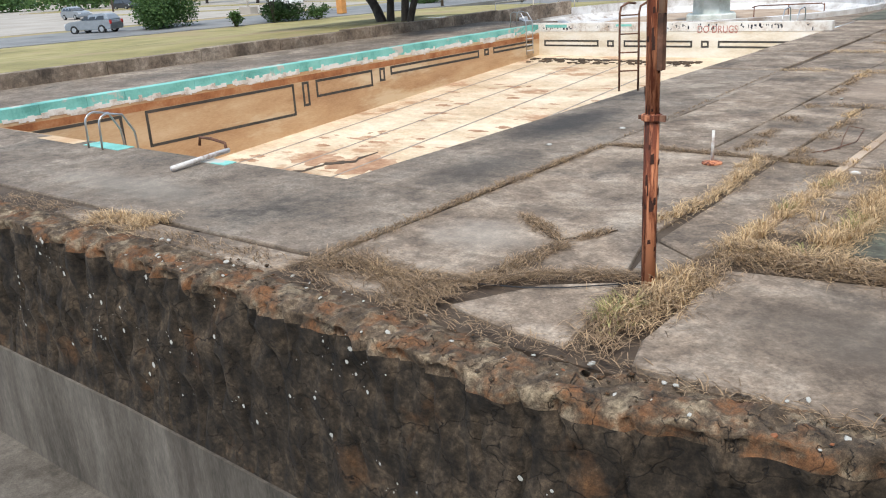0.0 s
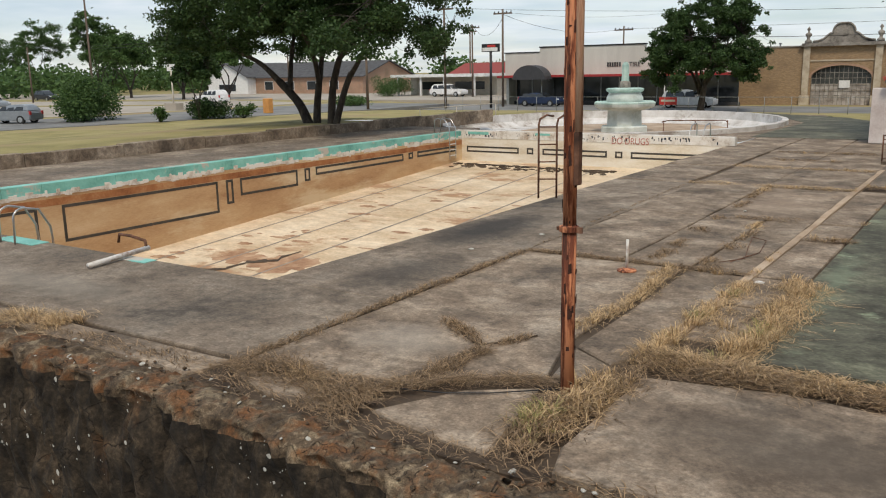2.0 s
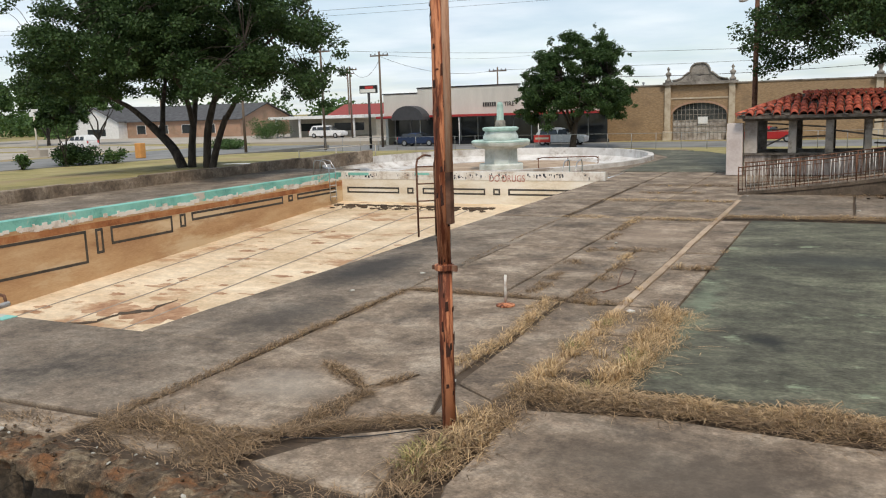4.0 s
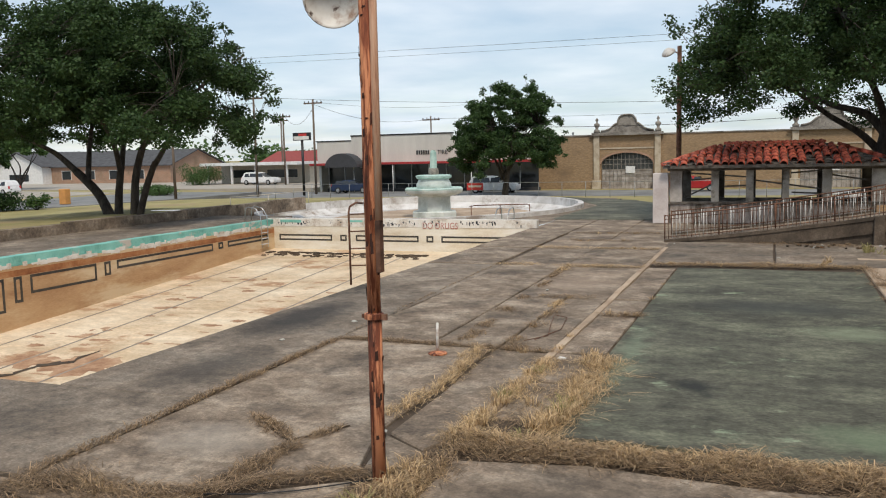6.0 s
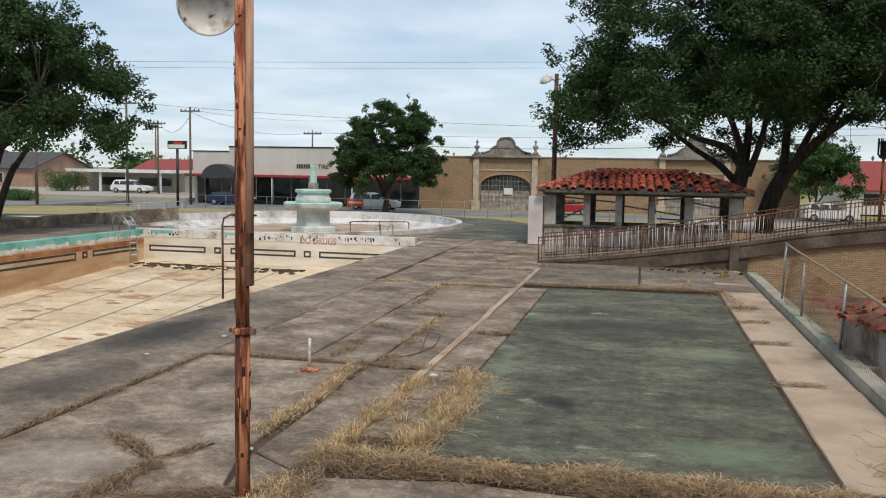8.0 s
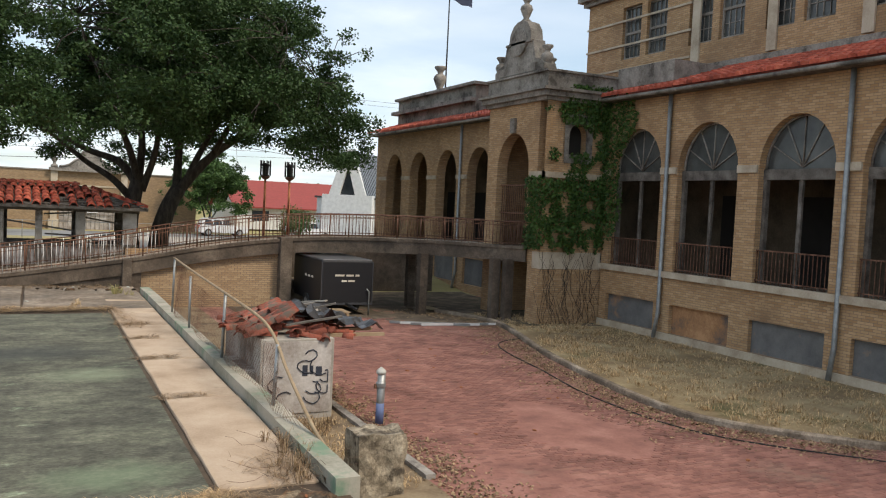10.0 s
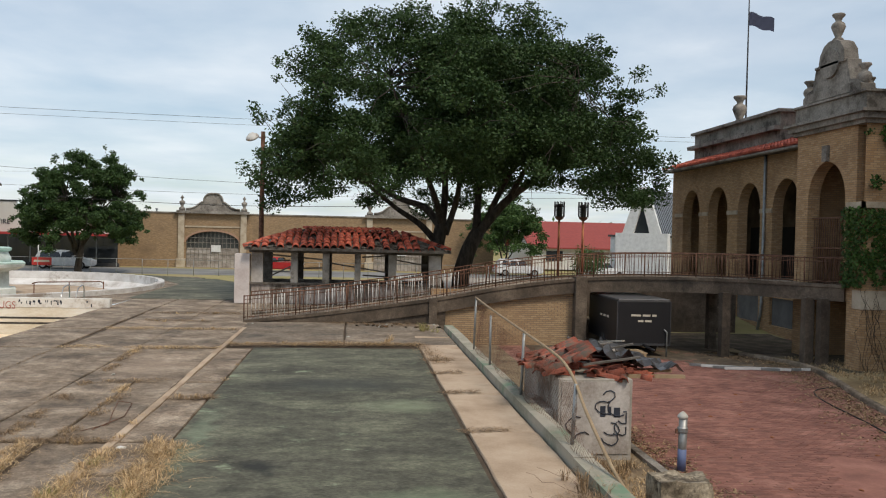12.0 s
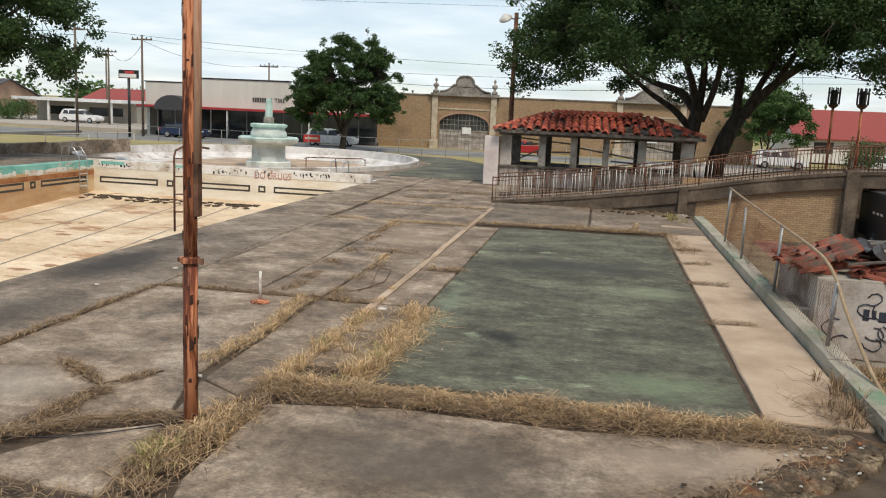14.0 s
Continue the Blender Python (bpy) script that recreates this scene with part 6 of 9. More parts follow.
smooth(part("tow_bar", tube(bmesh.new(), [(0.97, 0.1, 0.45), (0.97, -0.8, 0.4), (0.97, -1.1, 0.4)], 0.05, 8), "black_paint", tr))
smooth(part("jack", tube(bmesh.new(), [(1.8, -0.05, 0.0), (1.8, -0.05, 0.9), (1.7, -0.05, 1.0)], 0.03, 8), "steel", tr))
pal = thing("pallet", "bare wooden pallet leaning before the trailer", "pallet", at=(9.2, 27.5, Z0))
for k in range(5):
    part("slat", boxes((0, 0.22 * k, 0.28, 1.3, 0.22 * k + 0.12, 0.31)), "pale_wood", pal)
for k in range(3):
    part("block", boxes((0.05 + 0.55 * k, 0, 0.0, 0.15 + 0.55 * k, 1.0, 0.28)), "pale_wood", pal)
for k in range(4):
    b = thing("gutter_length", "pale metal gutter length lying on the paving", "gutter", "metal lengths beside the trailer", (11.6 + 0.3 * k, 26.6 - 0.25 * k, Z0 + 0.03), -22 + 6 * k)
    part("profile", boxes((0, 0, 0, 2.8, 0.09, 0.02), (0, 0, 0, 2.8, 0.012, 0.09), (0, 0.078, 0, 2.8, 0.09, 0.07)), "white_paint" if k % 2 else "steel", b)
hs = thing("cable", "long black cable snaking along the kerb", "cable")
smooth(part("wire", tube(bmesh.new(), [p + Vector((0, 0, Z0 + 0.03)) for p in smooth_path([(17.0, 26.0), (15.6, 23.4), (13.3, 22.0), (12.4, 18.0), (11.9, 15.0), (12.2, 12.0), (14.2, 9.5)], 6)], 0.018, 6), "rubber", hs))
rng = random.Random(2)
for k in range(26):
    d = tagged(new("brick_chip", stone_meshes[4]), "loose chip of red brick on the paving", "debris", "loose brick chips")
    r = rng.uniform(0.03, 0.08)
    d.matrix_basis = Matrix.LocRotScale((rng.uniform(6.3, 12), rng.uniform(9.5, 26), Z0 + 0.03), Euler((0, 0, rng.uniform(0, 6))), Vector((r, r * 0.7, r * 0.7)))

# ---- kiosk with tiled roof ----
M["streaked"] = material("streaked_whitewash", [(0.13, 0.1, 0.08), (0.34, 0.29, 0.26), (0.55, 0.5, 0.46)], 3.2, 0.88, 0.3, 22.0, stain=(0.1, 0.08, 0.06), stain_scale=1.1, stain_at=(0.5, 0.62), stretch=(1.4, 1.4, 0.35))
ki = thing("kiosk", "ruined open kiosk with whitewashed walls and broken red tile roof", "kiosk")
KX0, KX1, KY0, KY1 = -4.25, 4.6, 39.5, 44.2
part("parapet", boxes((KX0, KY0, 0, KX1, KY0 + 0.25, 0.88)), "streaked", ki, "stained half wall")
part("parapet", boxes((KX0, KY1 - 0.25, 0, KX1, KY1, 0.88)), "whitewash", ki)
part("parapet", boxes((KX0, KY0 + 0.25, 0, KX0 + 0.25, KY1 - 0.25, 0.88)), "whitewash", ki)
part("parapet", boxes((KX1 - 0.25, KY0 + 0.25, 0, KX1, KY1 - 0.25, 0.88)), "whitewash", ki)
part("counter", boxes((KX0 - 0.05, KY0 - 0.08, 0.88, KX1 + 0.05, KY0 + 0.3, 0.96)), "old_wood", ki, "weathered counter ledge")
for a, b in ((-4.25, -3.72), (-2.45, -2.12), (-0.98, -0.66), (0.52, 0.8), (2.1, 2.48), (4.02, 4.6)):
    part("column", soft_box(a, KY0 + 0.003, 0.96, b, KY0 + 0.28, 2.36, 0.015), "plaster" if -3 < a < 3.9 else "whitewash", ki)
    part("column", soft_box(a, KY1 - 0.28, 0.88, b, KY1 - 0.003, 2.36, 0.015), "old_wood", ki)
for y in (41.2, 42.6):
    for x in (KX0 + 0.003, KX1 - 0.25):
        part("column", soft_box(x, y, 0.88, x + 0.24, y + 0.24, 2.36, 0.015), "plaster", ki)
part("beam", boxes((KX0 - 0.1, KY0 - 0.02, 2.36, KX1 + 0.1, KY0 + 0.26, 2.56)), "old_wood", ki, "weathered grey eaves beam")
part("beam", boxes((KX0 - 0.1, KY1 - 0.26, 2.36, KX1 + 0.1, KY1 + 0.02, 2.56)), "old_wood", ki)
part("beam", boxes((KX0 - 0.1, KY0 + 0.27, 2.36, KX0 + 0.15, KY1 - 0.27, 2.56)), "old_wood", ki)
part("beam", boxes((KX1 - 0.15, KY0 + 0.27, 2.36, KX1 + 0.1, KY1 - 0.27, 2.56)), "old_wood", ki)
part("ceiling_board", boxes((KX0, KY0 + 0.1, 2.561, KX1, KY1 - 0.1, 2.59)), "old_wood", ki)
rng = random.Random(6)
for k, (a, za, b, zb) in enumerate(((-3.6, 1.15, -2.4, 1.75), (-3.7, 1.9, -2.5, 2.0), (-2.1, 1.62, -1.0, 1.66), (-0.6, 1.9, 2.1, 1.5), (0.9, 1.35, 2.0, 1.3), (2.5, 2.1, 4.0, 1.85), (-3.4, 2.25, -0.9, 2.05), (2.6, 1.2, 3.9, 1.45), (0.85, 2.2, 2.05, 2.3))):
    bm = boxes((-0.5, -0.02, -0.035, 0.5, 0.02, 0.035))
    d = math.hypot(b - a, zb - za)
    bm.transform(Matrix.Translation(((a + b) / 2, KY0 + 0.4 + 0.1 * (k % 3), (za + zb) / 2)) @ Matrix.Rotation(-math.atan2(zb - za, b - a), 4, "Y") @ Matrix.Diagonal((d, 1, 1, 1)))
    part("slat", bm, "old_wood", ki, "loose hanging board")
part("inner_counter", boxes((KX0 + 0.4, KY0 + 1.4, 0, KX1 - 0.4, KY0 + 1.9, 1.05)), "old_wood", ki)
# hipped roof
EX0, EX1, EY0, EY1, EZ, RZ = -4.5, 5.0, 38.9, 44.8, 2.58, 3.5
R0, R1, RY = -2.0, 2.3, 41.85
bm = bmesh.new()
e = [bm.verts.new(q) for q in ((EX0, EY0, EZ), (EX1, EY0, EZ), (EX1, EY1, EZ), (EX0, EY1, EZ))]
r = [bm.verts.new((R0, RY, RZ)), bm.verts.new((R1, RY, RZ))]
for f in ((e[0], e[1], r[1], r[0]), (e[1], e[2], r[1]), (e[2], e[3], r[0], r[1]), (e[3], e[0], r[0]), (e[3], e[2], e[1], e[0])):
    bm.faces.new(f)
roof = part("roof", bm, "old_wood", ki, "bare boarded hipped roof under broken clay tiles")
part("fascia", boxes((EX0, EY0 - 0.03, EZ - 0.1, EX1, EY0, EZ + 0.04)), "old_wood", roof)


roof_tile_me = tile_me.copy()
roof_tile_me.materials.clear()
roof_tile_me.materials.append(M["roof_tile"])


def tile_at(m, name="tile"):
    ob = new(name, roof_tile_me)
    ob.parent = roof
    ob.matrix_basis = m


def lay_tiles(p0, p1, q0, q1, rows, pitch, skip):
    """Rows of barrel tiles from the eave p0-p1 up to the ridge q0-q1."""
    p0, p1, q0, q1 = map(Vector, (p0, p1, q0, q1))
    for k in range(rows):
        f = (k + 1) / rows
        a, b = p0.lerp(q0, f), p1.lerp(q1, f)
        n = int((b - a).length / pitch)
        u = (b - a).normalized()
        up = ((q0 + q1) / 2 - (p0 + p1) / 2)
        up = (up - u * up.dot(u)).normalized()
        nz = u.cross(up)
        rot = Matrix((u, up, nz)).transposed().to_4x4()
        for i in range(n):
            c = a + u * ((i + 0.5) * (b - a).length / n)
            if skip(c, k, rng.random()):
                continue
            tile_at(Matrix.Translation(c + nz * (0.02 + rng.uniform(0, 0.02))) @ rot @ pose(0, 0, 0, 3 + rng.uniform(-4, 4), rng.uniform(-6, 6), rng.uniform(-7, 7)) @ Matrix.Diagonal((1.55, 1.15, 1.75, 1)))


lay_tiles((EX0, EY0, EZ), (EX1, EY0, EZ), (R0, RY, RZ), (R1, RY, RZ), 7, 0.34,
          lambda c, k, q: (k == 0 and q < 0.3) or (c.x > 1.0 and k < 3 and q < 0.42) or (c.x > 3.6 and q < 0.7) or (c.x < -3.7 and q < 0.4) or q < 0.03)
lay_tiles((EX0, EY1, EZ), (EX0, EY0, EZ), (R0, RY, RZ), (R0, RY, RZ), 7, 0.29, lambda c, k, q: (k < 1 and q < 0.6) or q < 0.2)
lay_tiles((EX1, EY0, EZ), (EX1, EY1, EZ), (R1, RY, RZ), (R1, RY, RZ), 6, 0.31, lambda c, k, q: q < 0.45)
for k in range(int((R1 - R0) / 0.34)):
    tile_at(Matrix.Translation((R0 + 0.36 * (k + 1), RY, RZ + 0.02)) @ pose(0, 0, 0, 0, 0, -90) @ Matrix.Diagonal((1.4, 1.0, 1.2, 1)))
bm = bmesh.new()
for k in range(90):
    x, y = rng.uniform(EX0, EX1), EY0 + rng.uniform(-0.06, 0.9)
    z = EZ + 0.04 + (y - EY0) * 0.31
    m = pose(x, y, z, rng.uniform(-20, 20), rng.uniform(-20, 20), rng.uniform(0, 180))
    box(bm, -0.09, -0.06, 0, 0.09, 0.06, 0.03, m)
part("rubble", bm, "old_wood", roof, "grey mortar and tile fragments")["kind"] = "stuff"
pier = thing("masonry_pier", "freestanding whitewashed pier beside the kiosk", "pier", at=(-4.63, 39.55, 0))
part("shaft", soft_box(-0.35, -0.3, 0, 0.33, 0.3, 2.28, 0.02), material("pinkish_whitewash", [(0.5, 0.43, 0.41), (0.62, 0.56, 0.54), (0.7, 0.65, 0.63)], 1.0, 0.85, 0.1, 16.0), pier)

# ---- footbridge to the hotel ----
FRONT = [(-3.5, 31.3, 0.02), (-1.8, 31.3, 0.2), (0.0, 31.3, 0.42), (3.45, 31.3, 0.92), (6.2, 31.3, 1.42), (9.0, 31.2, 1.78), (11.5, 30.5, 1.93), (13.8, 28.9, 1.98), (15.3, 27.4, 1.98), (16.62, 26.0, 1.98)]
fpath = smooth_path(FRONT, 6)


def offset_path(path, d):
    out = []
    for k, p in enumerate(path):
        w = path[min(k + 1, len(path) - 1)] - path[max(k - 1, 0)]
        w = Vector((w.x, w.y, 0)).normalized()
        out.append(p + Vector((-w.y, w.x, 0)) * d)
    return out


bpath = offset_path(fpath, 2.4)
bridge = structure(part("pavement_bridge", (lambda b: ([b.faces.new([b.verts.new(v) for v in (fpath[k], fpath[k + 1], bpath[k + 1], bpath[k])]) for k in range(len(fpath) - 1)], b)[1])(bmesh.new()), "concrete"), "sloping concrete ramp and footbridge to the hotel")
swept_edge = swept(bmesh.new(), [p - Vector((0, 0, 0.0)) for p in fpath], [(-0.02, -0.5), (0.16, -0.5), (0.16, -0.06), (0.2, -0.05), (0.2, 0.06), (-0.02, 0.06)])
part("edge_beam", swept_edge, "bridge_conc", bridge, "stained concrete edge beam")
part("edge_beam", swept(bmesh.new(), bpath, [(-0.2, -0.5), (0.02, -0.5), (0.02, 0.06), (-0.2, 0.06)]), "bridge_conc", bridge)
# slab soffit past the brick wall
bm = bmesh.new()
for k in range(len(fpath) - 1):
    if fpath[k].x > 8.9:
        d = Vector((0, 0, -0.4))
        bm.faces.new([bm.verts.new(v + d) for v in (fpath[k], bpath[k], bpath[k + 1], fpath[k + 1])])
part("soffit", bm, "bridge_conc", bridge)
# side walls under the ramp
bm = bmesh.new()
for k in range(len(fpath) - 1):
    a, b = fpath[k], fpath[k + 1]
    if a.x < 3.5:
        bm.faces.new([bm.verts.new(q) for q in ((a.x, a.y - 0.08, -0.1), (b.x, b.y - 0.08, -0.1), (b.x, b.y - 0.08, b.z - 0.05), (a.x, a.y - 0.08, a.z - 0.05))])
part("ramp_wall", bm, "bridge_conc", bridge, "stained concrete ramp side")
bm = bmesh.new()
box(bm, 3.6, 31.3, -0.9, 8.9, 31.55, 0.5)
m_ = [v for v in bm.verts if v.co.z > 0]
for v in m_:
    v.co.z = 0.5 if v.co.x < 4 else 1.3
# brick tones carry painted shade from the ramp as well as dirt
part("brick_infill", bm, bricked("dirty_shaded_yellow_brick", (0.31, 0.2, 0.11), (0.42, 0.29, 0.165), (0.17, 0.13, 0.1), stain=(0.2, 0.14, 0.085)), bridge, "yellow brick wall under the ramp")
part("pier", soft_box(3.3, 31.05, -0.9, 3.62, 31.5, 0.97, 0.02), "bridge_conc", bridge)
part("pier", soft_box(8.85, 30.9, -0.9, 9.3, 31.4, 1.9, 0.02), "bridge_conc", bridge)
part("back_wall", boxes((3.6, 33.4, -0.9, 9.0, 33.65, 1.2)), "brick_yellow", bridge)
for x, y in ((13.75, 28.75), (14.2, 30.9), (16.1, 26.4), (15.75, 26.75)):
    part("column", soft_box(x - 0.16, y - 0.16, -0.85, x + 0.16, y + 0.16, 1.55, 0.02), "bridge_conc", bridge)


def railing(name, label, path, h=0.92):
    t = thing(name, label, "railing", "bridge railings")
    up = Vector((0, 0, 1))
    smooth(part("top_rail", tube(bmesh.new(), [p + up * h for p in path], 0.022, 6), "rust_dark", t))
    smooth(part("bottom_rail", tube(bmesh.new(), [p + up * 0.14 for p in path], 0.016, 6), "rust_dark", t))
    smooth(part("middle_rail", tube(bmesh.new(), [p + up * (h - 0.13) for p in path], 0.012, 6), "rust_dark", t))
    bar_me, post_me, pale_me = (bpy.data.meshes.new(n) for n in ("picket", "post", "picket"))
    for me_, r_, mt, z0, z1 in ((bar_me, 0.011, "rust_dark", 0.06, h), (post_me, 0.026, "rust_dark", 0.0, h + 0.03), (pale_me, 0.012, "enamel", 0.06, h - 0.02)):
        b = bar((0, 0, z0), (0, 0, z1), r_, 5)
        b.to_mesh(me_)
        b.free()
        me_.materials.append(M[mt])
    s, acc, nxt, n = 0, 0.0, 0.0, 0
    for a, b in zip(path, path[1:]):
        d = (b - a).length
        while nxt <= acc + d:
            p = a.lerp(b, (nxt - acc) / d)
            post_ = n % 14 == 0
            if post_ or rng.random() > 0.06:
                ob = new("post" if post_ else "picket", post_me if post_ else (pale_me if p.x < 4.5 and rng.random() < 0.55 else bar_me))
                ob.parent = t
                ob.matrix_basis = pose(*p, rng.uniform(-2, 2), rng.uniform(-2, 2), 0)
            n += 1
            nxt += 0.135
        acc += d
    return t


railing("railing", "rusty iron picket railing along the bridge, some pickets white", offset_path(fpath, 0.02))
railing("railing", "rusty iron picket railing on the far side of the bridge", offset_path(fpath, 2.36))
rng = random.Random(31)
for k in range(22):
    d = tagged(new("rubble_stone", stone_meshes[rng.choice((0, 2, 3))]), "loose stone at the foot of the ramp", "stone", "rubble by the ramp")
    r_ = rng.uniform(0.05, 0.14)
    d.matrix_basis = Matrix.LocRotScale((rng.uniform(0.6, 3.6), rng.uniform(29.6, 31.1), 0.04), Euler((0, 0, rng.uniform(0, 6))), Vector((r_, r_ * 0.8, r_ * 0.8)))

# trodden dirt and leaf litter under the bridge, and a dark wall added behind it
bm = bmesh.new()
dirt_v = {}


def dirt_at(i, j):
    if (i, j) not in dirt_v:
        x, y = 7.0 + 0.4 * i, 24.4 + 0.4 * j
        z = (Z0 + 0.03 if x < kerb_x(y) + 0.3 else Z0 + 0.125) if y < 30.6 else max(Z0 + 0.03, ground_height(x, y) + 0.04)
        dirt_v[i, j] = bm.verts.new((min(x, 19.2) + 0.12 * noise.noise(Vector((i, j, 2))), y + 0.12 * noise.noise(Vector((i, j, 8))), z + 0.006 * noise.noise(Vector((i, j, 5)))))
    return dirt_v[i, j]


for i in range(30):
    for j in range(28):
        x, y = 7.2 + 0.4 * i, 24.6 + 0.4 * j
        if y - 28.3 + 0.5 * (x - 9.5) > 1.6 * noise.noise(Vector((x * 0.6, y * 0.6, 11))) and x < 18.9:
            bm.faces.new((dirt_at(i, j), dirt_at(i + 1, j), dirt_at(i + 1, j + 1), dirt_at(i, j + 1)))
structure(part("ground_dirt", bm, material("leaf_littered_dirt", [(0.055, 0.04, 0.027), (0.11, 0.083, 0.057), (0.2, 0.155, 0.11)], 1.6, 1.0, 0.6, 22.0, stain=(0.07, 0.06, 0.03), stain_scale=0.6)), "dark dirt and leaf litter under the bridge")
# made-up wall: its dark face stands in for shade beyond the bridge
structure(part("wall_retaining", boxes((9.0, 36.0, -0.95, 17.6, 36.3, 1.25)), "bridge_conc"), "added dark concrete wall behind the bridge in place of missing shade")

# ---- hotel ----
hotel = structure(thing("building_hotel", "derelict yellow brick hotel with arched arcade and red tile roofs", "building"), "derelict yellow brick hotel with arched arcade and red tile roofs")
WX = 19.2
wing = Matrix(((0, 1, 0, WX), (-1, 0, 0, 0), (0, 0, 1, 0), (0, 0, 0, 1)))      # u runs along -y, depth along +x


def uy(y):
    return -y


near_c = [23.3 - 3.4 * k for k in range(11)]
far_c = [45.2, 41.75, 38.3, 34.85, 31.4]
BASE, EAVE = -0.8, 7.35
for c in near_c:
    bay = part("wall", arched_bay(bmesh.new(), uy(c + 1.7), uy(c - 1.7), 1.32, EAVE, uy(c), 1.3, 1.34, 4.85, 0.45, wing, 1.5), "brick_yellow", hotel)
    # basement panel with a boarded window
    bm = bmesh.new()
    for u0, u1, v0, v1 in ((-1.7, -1.3, BASE, 1.32), (1.3, 1.7, BASE, 1.32), (-1.3, 1.3, BASE, -0.45), (-1.3, 1.3, 0.5, 1.32)):
        box(bm, WX, c - u1, v0, WX + 0.45, c - u0, v1)
    part("wall", bm, "brick_yellow", hotel)
    part("boarded_window", boxes((WX + 0.14, c - 1.3, -0.45, WX + 0.18, c + 1.3, 0.5)), "boarded" if abs(c - 19.9) > 0.1 else material("rusted_sheet_board", [(0.1, 0.09, 0.085), (0.33, 0.17, 0.08), (0.5, 0.28, 0.14)], 1.2, 0.8, 0.2, 12.0), hotel, "boarded basement window")
    part("plinth", boxes((WX - 0.06, c - 1.7, BASE, WX - 0.003, c + 1.7, -0.46)), "beige_stone", hotel)
    part("sill", boxes((WX - 0.12, c - 1.7, 1.36, WX + 0.1, c + 1.7, 1.56)), "beige_stone", hotel, "pale stone sill band")
    # glazed arch head with spokes
    win = part("arch_window", face_block(bmesh.new(), [(uy(c) + 1.3 * math.cos(math.pi * k / 14), 4.85 + 1.5 * math.sin(math.pi * k / 14)) for k in range(15)], 0.02, wing @ Matrix.Translation((0, 0.3, 0))), "pane", hotel, "dusty fanlight")
    bm = bmesh.new()
    for a in (0.5, 1.05, 1.57, 2.09, 2.64):
        tube(bm, [wing @ Vector((uy(c), 0.28, 4.9)), wing @ Vector((uy(c) + 1.28 * math.cos(a), 0.28, 4.85 + 1.46 * math.sin(a)))], 0.025, 4)
    pts = [wing @ Vector((uy(c) + 1.27 * math.cos(math.pi * k / 18), 0.27, 4.85 + 1.47 * math.sin(math.pi * k / 18))) for k in range(19)]
    tube(bm, pts, 0.04, 4)
    part("muntin", bm, "limestone", win)
    part("transom", boxes((WX + 0.2, c - 1.3, 4.55, WX + 0.4, c + 1.3, 4.85)), "old_wood", hotel, "grey timber transom")
    part("jamb", boxes((WX + 0.22, c - 1.3, 1.56, WX + 0.36, c - 1.18, 4.55), (WX + 0.22, c + 1.18, 1.56, WX + 0.36, c + 1.3, 4.55), (WX + 0.25, c - 0.06, 1.56, WX + 0.33, c + 0.06, 4.55)), "old_wood", hotel)
    bm = bmesh.new()
    box(bm, WX + 0.1, c - 1.3, 2.5, WX + 0.13, c + 1.3, 2.54)
    box(bm, WX + 0.1, c - 1.3, 1.64, WX + 0.13, c + 1.3, 1.67)
    for k in range(19):
        y = c - 1.25 + 0.139 * k
        box(bm, WX + 0.105, y, 1.57, WX + 0.125, y + 0.018, 2.5)
    part("balustrade", bm, "rust_dark", hotel, "rusty iron balustrade")
    # impost blocks
    part("impost", boxes((WX - 0.07, c + 1.32, 4.75, WX - 0.002, c + 2.08, 4.97)), "beige_stone", hotel)
for c in far_c:
    part("wall", arched_bay(bmesh.new(), uy(c + 1.725), uy(c - 1.725), 1.32, EAVE, uy(c), 1.15, 1.34, 4.85, 0.5, wing, 1.35), "brick_yellow", hotel)
    bm = bmesh.new()
    for u0, u1, v0, v1 in ((-1.72, -1.2, BASE, 1.32), (1.2, 1.72, BASE, 1.32), (-1.2, 1.2, BASE, -0.35), (-1.2, 1.2, 0.9, 1.32)):
        box(bm, WX, c - u1, v0, WX + 0.45, c - u0, v1)
    part("wall", bm, "brick_yellow", hotel)
    part("boarded_window", boxes((WX + 0.14, c - 1.2, -0.35, WX + 0.18, c + 1.2, 0.9)), "boarded", hotel)
    part("impost", boxes((WX - 0.07, c + 1.17, 4.72, WX - 0.002, c + 2.28, 4.92)), "beige_stone", hotel)
part("wall", boxes((WX, 46.93, BASE, WX + 0.5, 48.0, EAVE)), "brick_yellow", hotel)
# solid end wall, added to block sky light in the arches, and inner walls
endm = Matrix(((1, 0, 0, 0), (0, -1, 0, 48.0), (0, 0, 1, 0), (0, 0, 0, 1)))
part("wall", boxes((WX + 0.5, 47.5, BASE, WX + 4.0, 48.0, EAVE)), "brick_yellow", hotel)
part("floor", boxes((WX + 0.45, -14, 1.1, WX + 4.0, 48.0, 1.32)), "concrete", hotel)
# plaster mixed dark brown: the shade inside the arcade is in its colour
part("inner_wall", boxes((WX + 3.6, -14, 1.32, WX + 4.0, 47.4, 8.2)), material("shade_dark_plaster", [(0.05, 0.036, 0.025), (0.1, 0.075, 0.05), (0.15, 0.115, 0.08)], 1.0, 0.95, 0.2, 14.0), hotel, "brown plaster wall with the arcade shade in its colour")
part("ceiling", boxes((WX + 0.5, -14, 7.0, WX + 3.6, 47.5, 7.1)), "plaster", hotel)
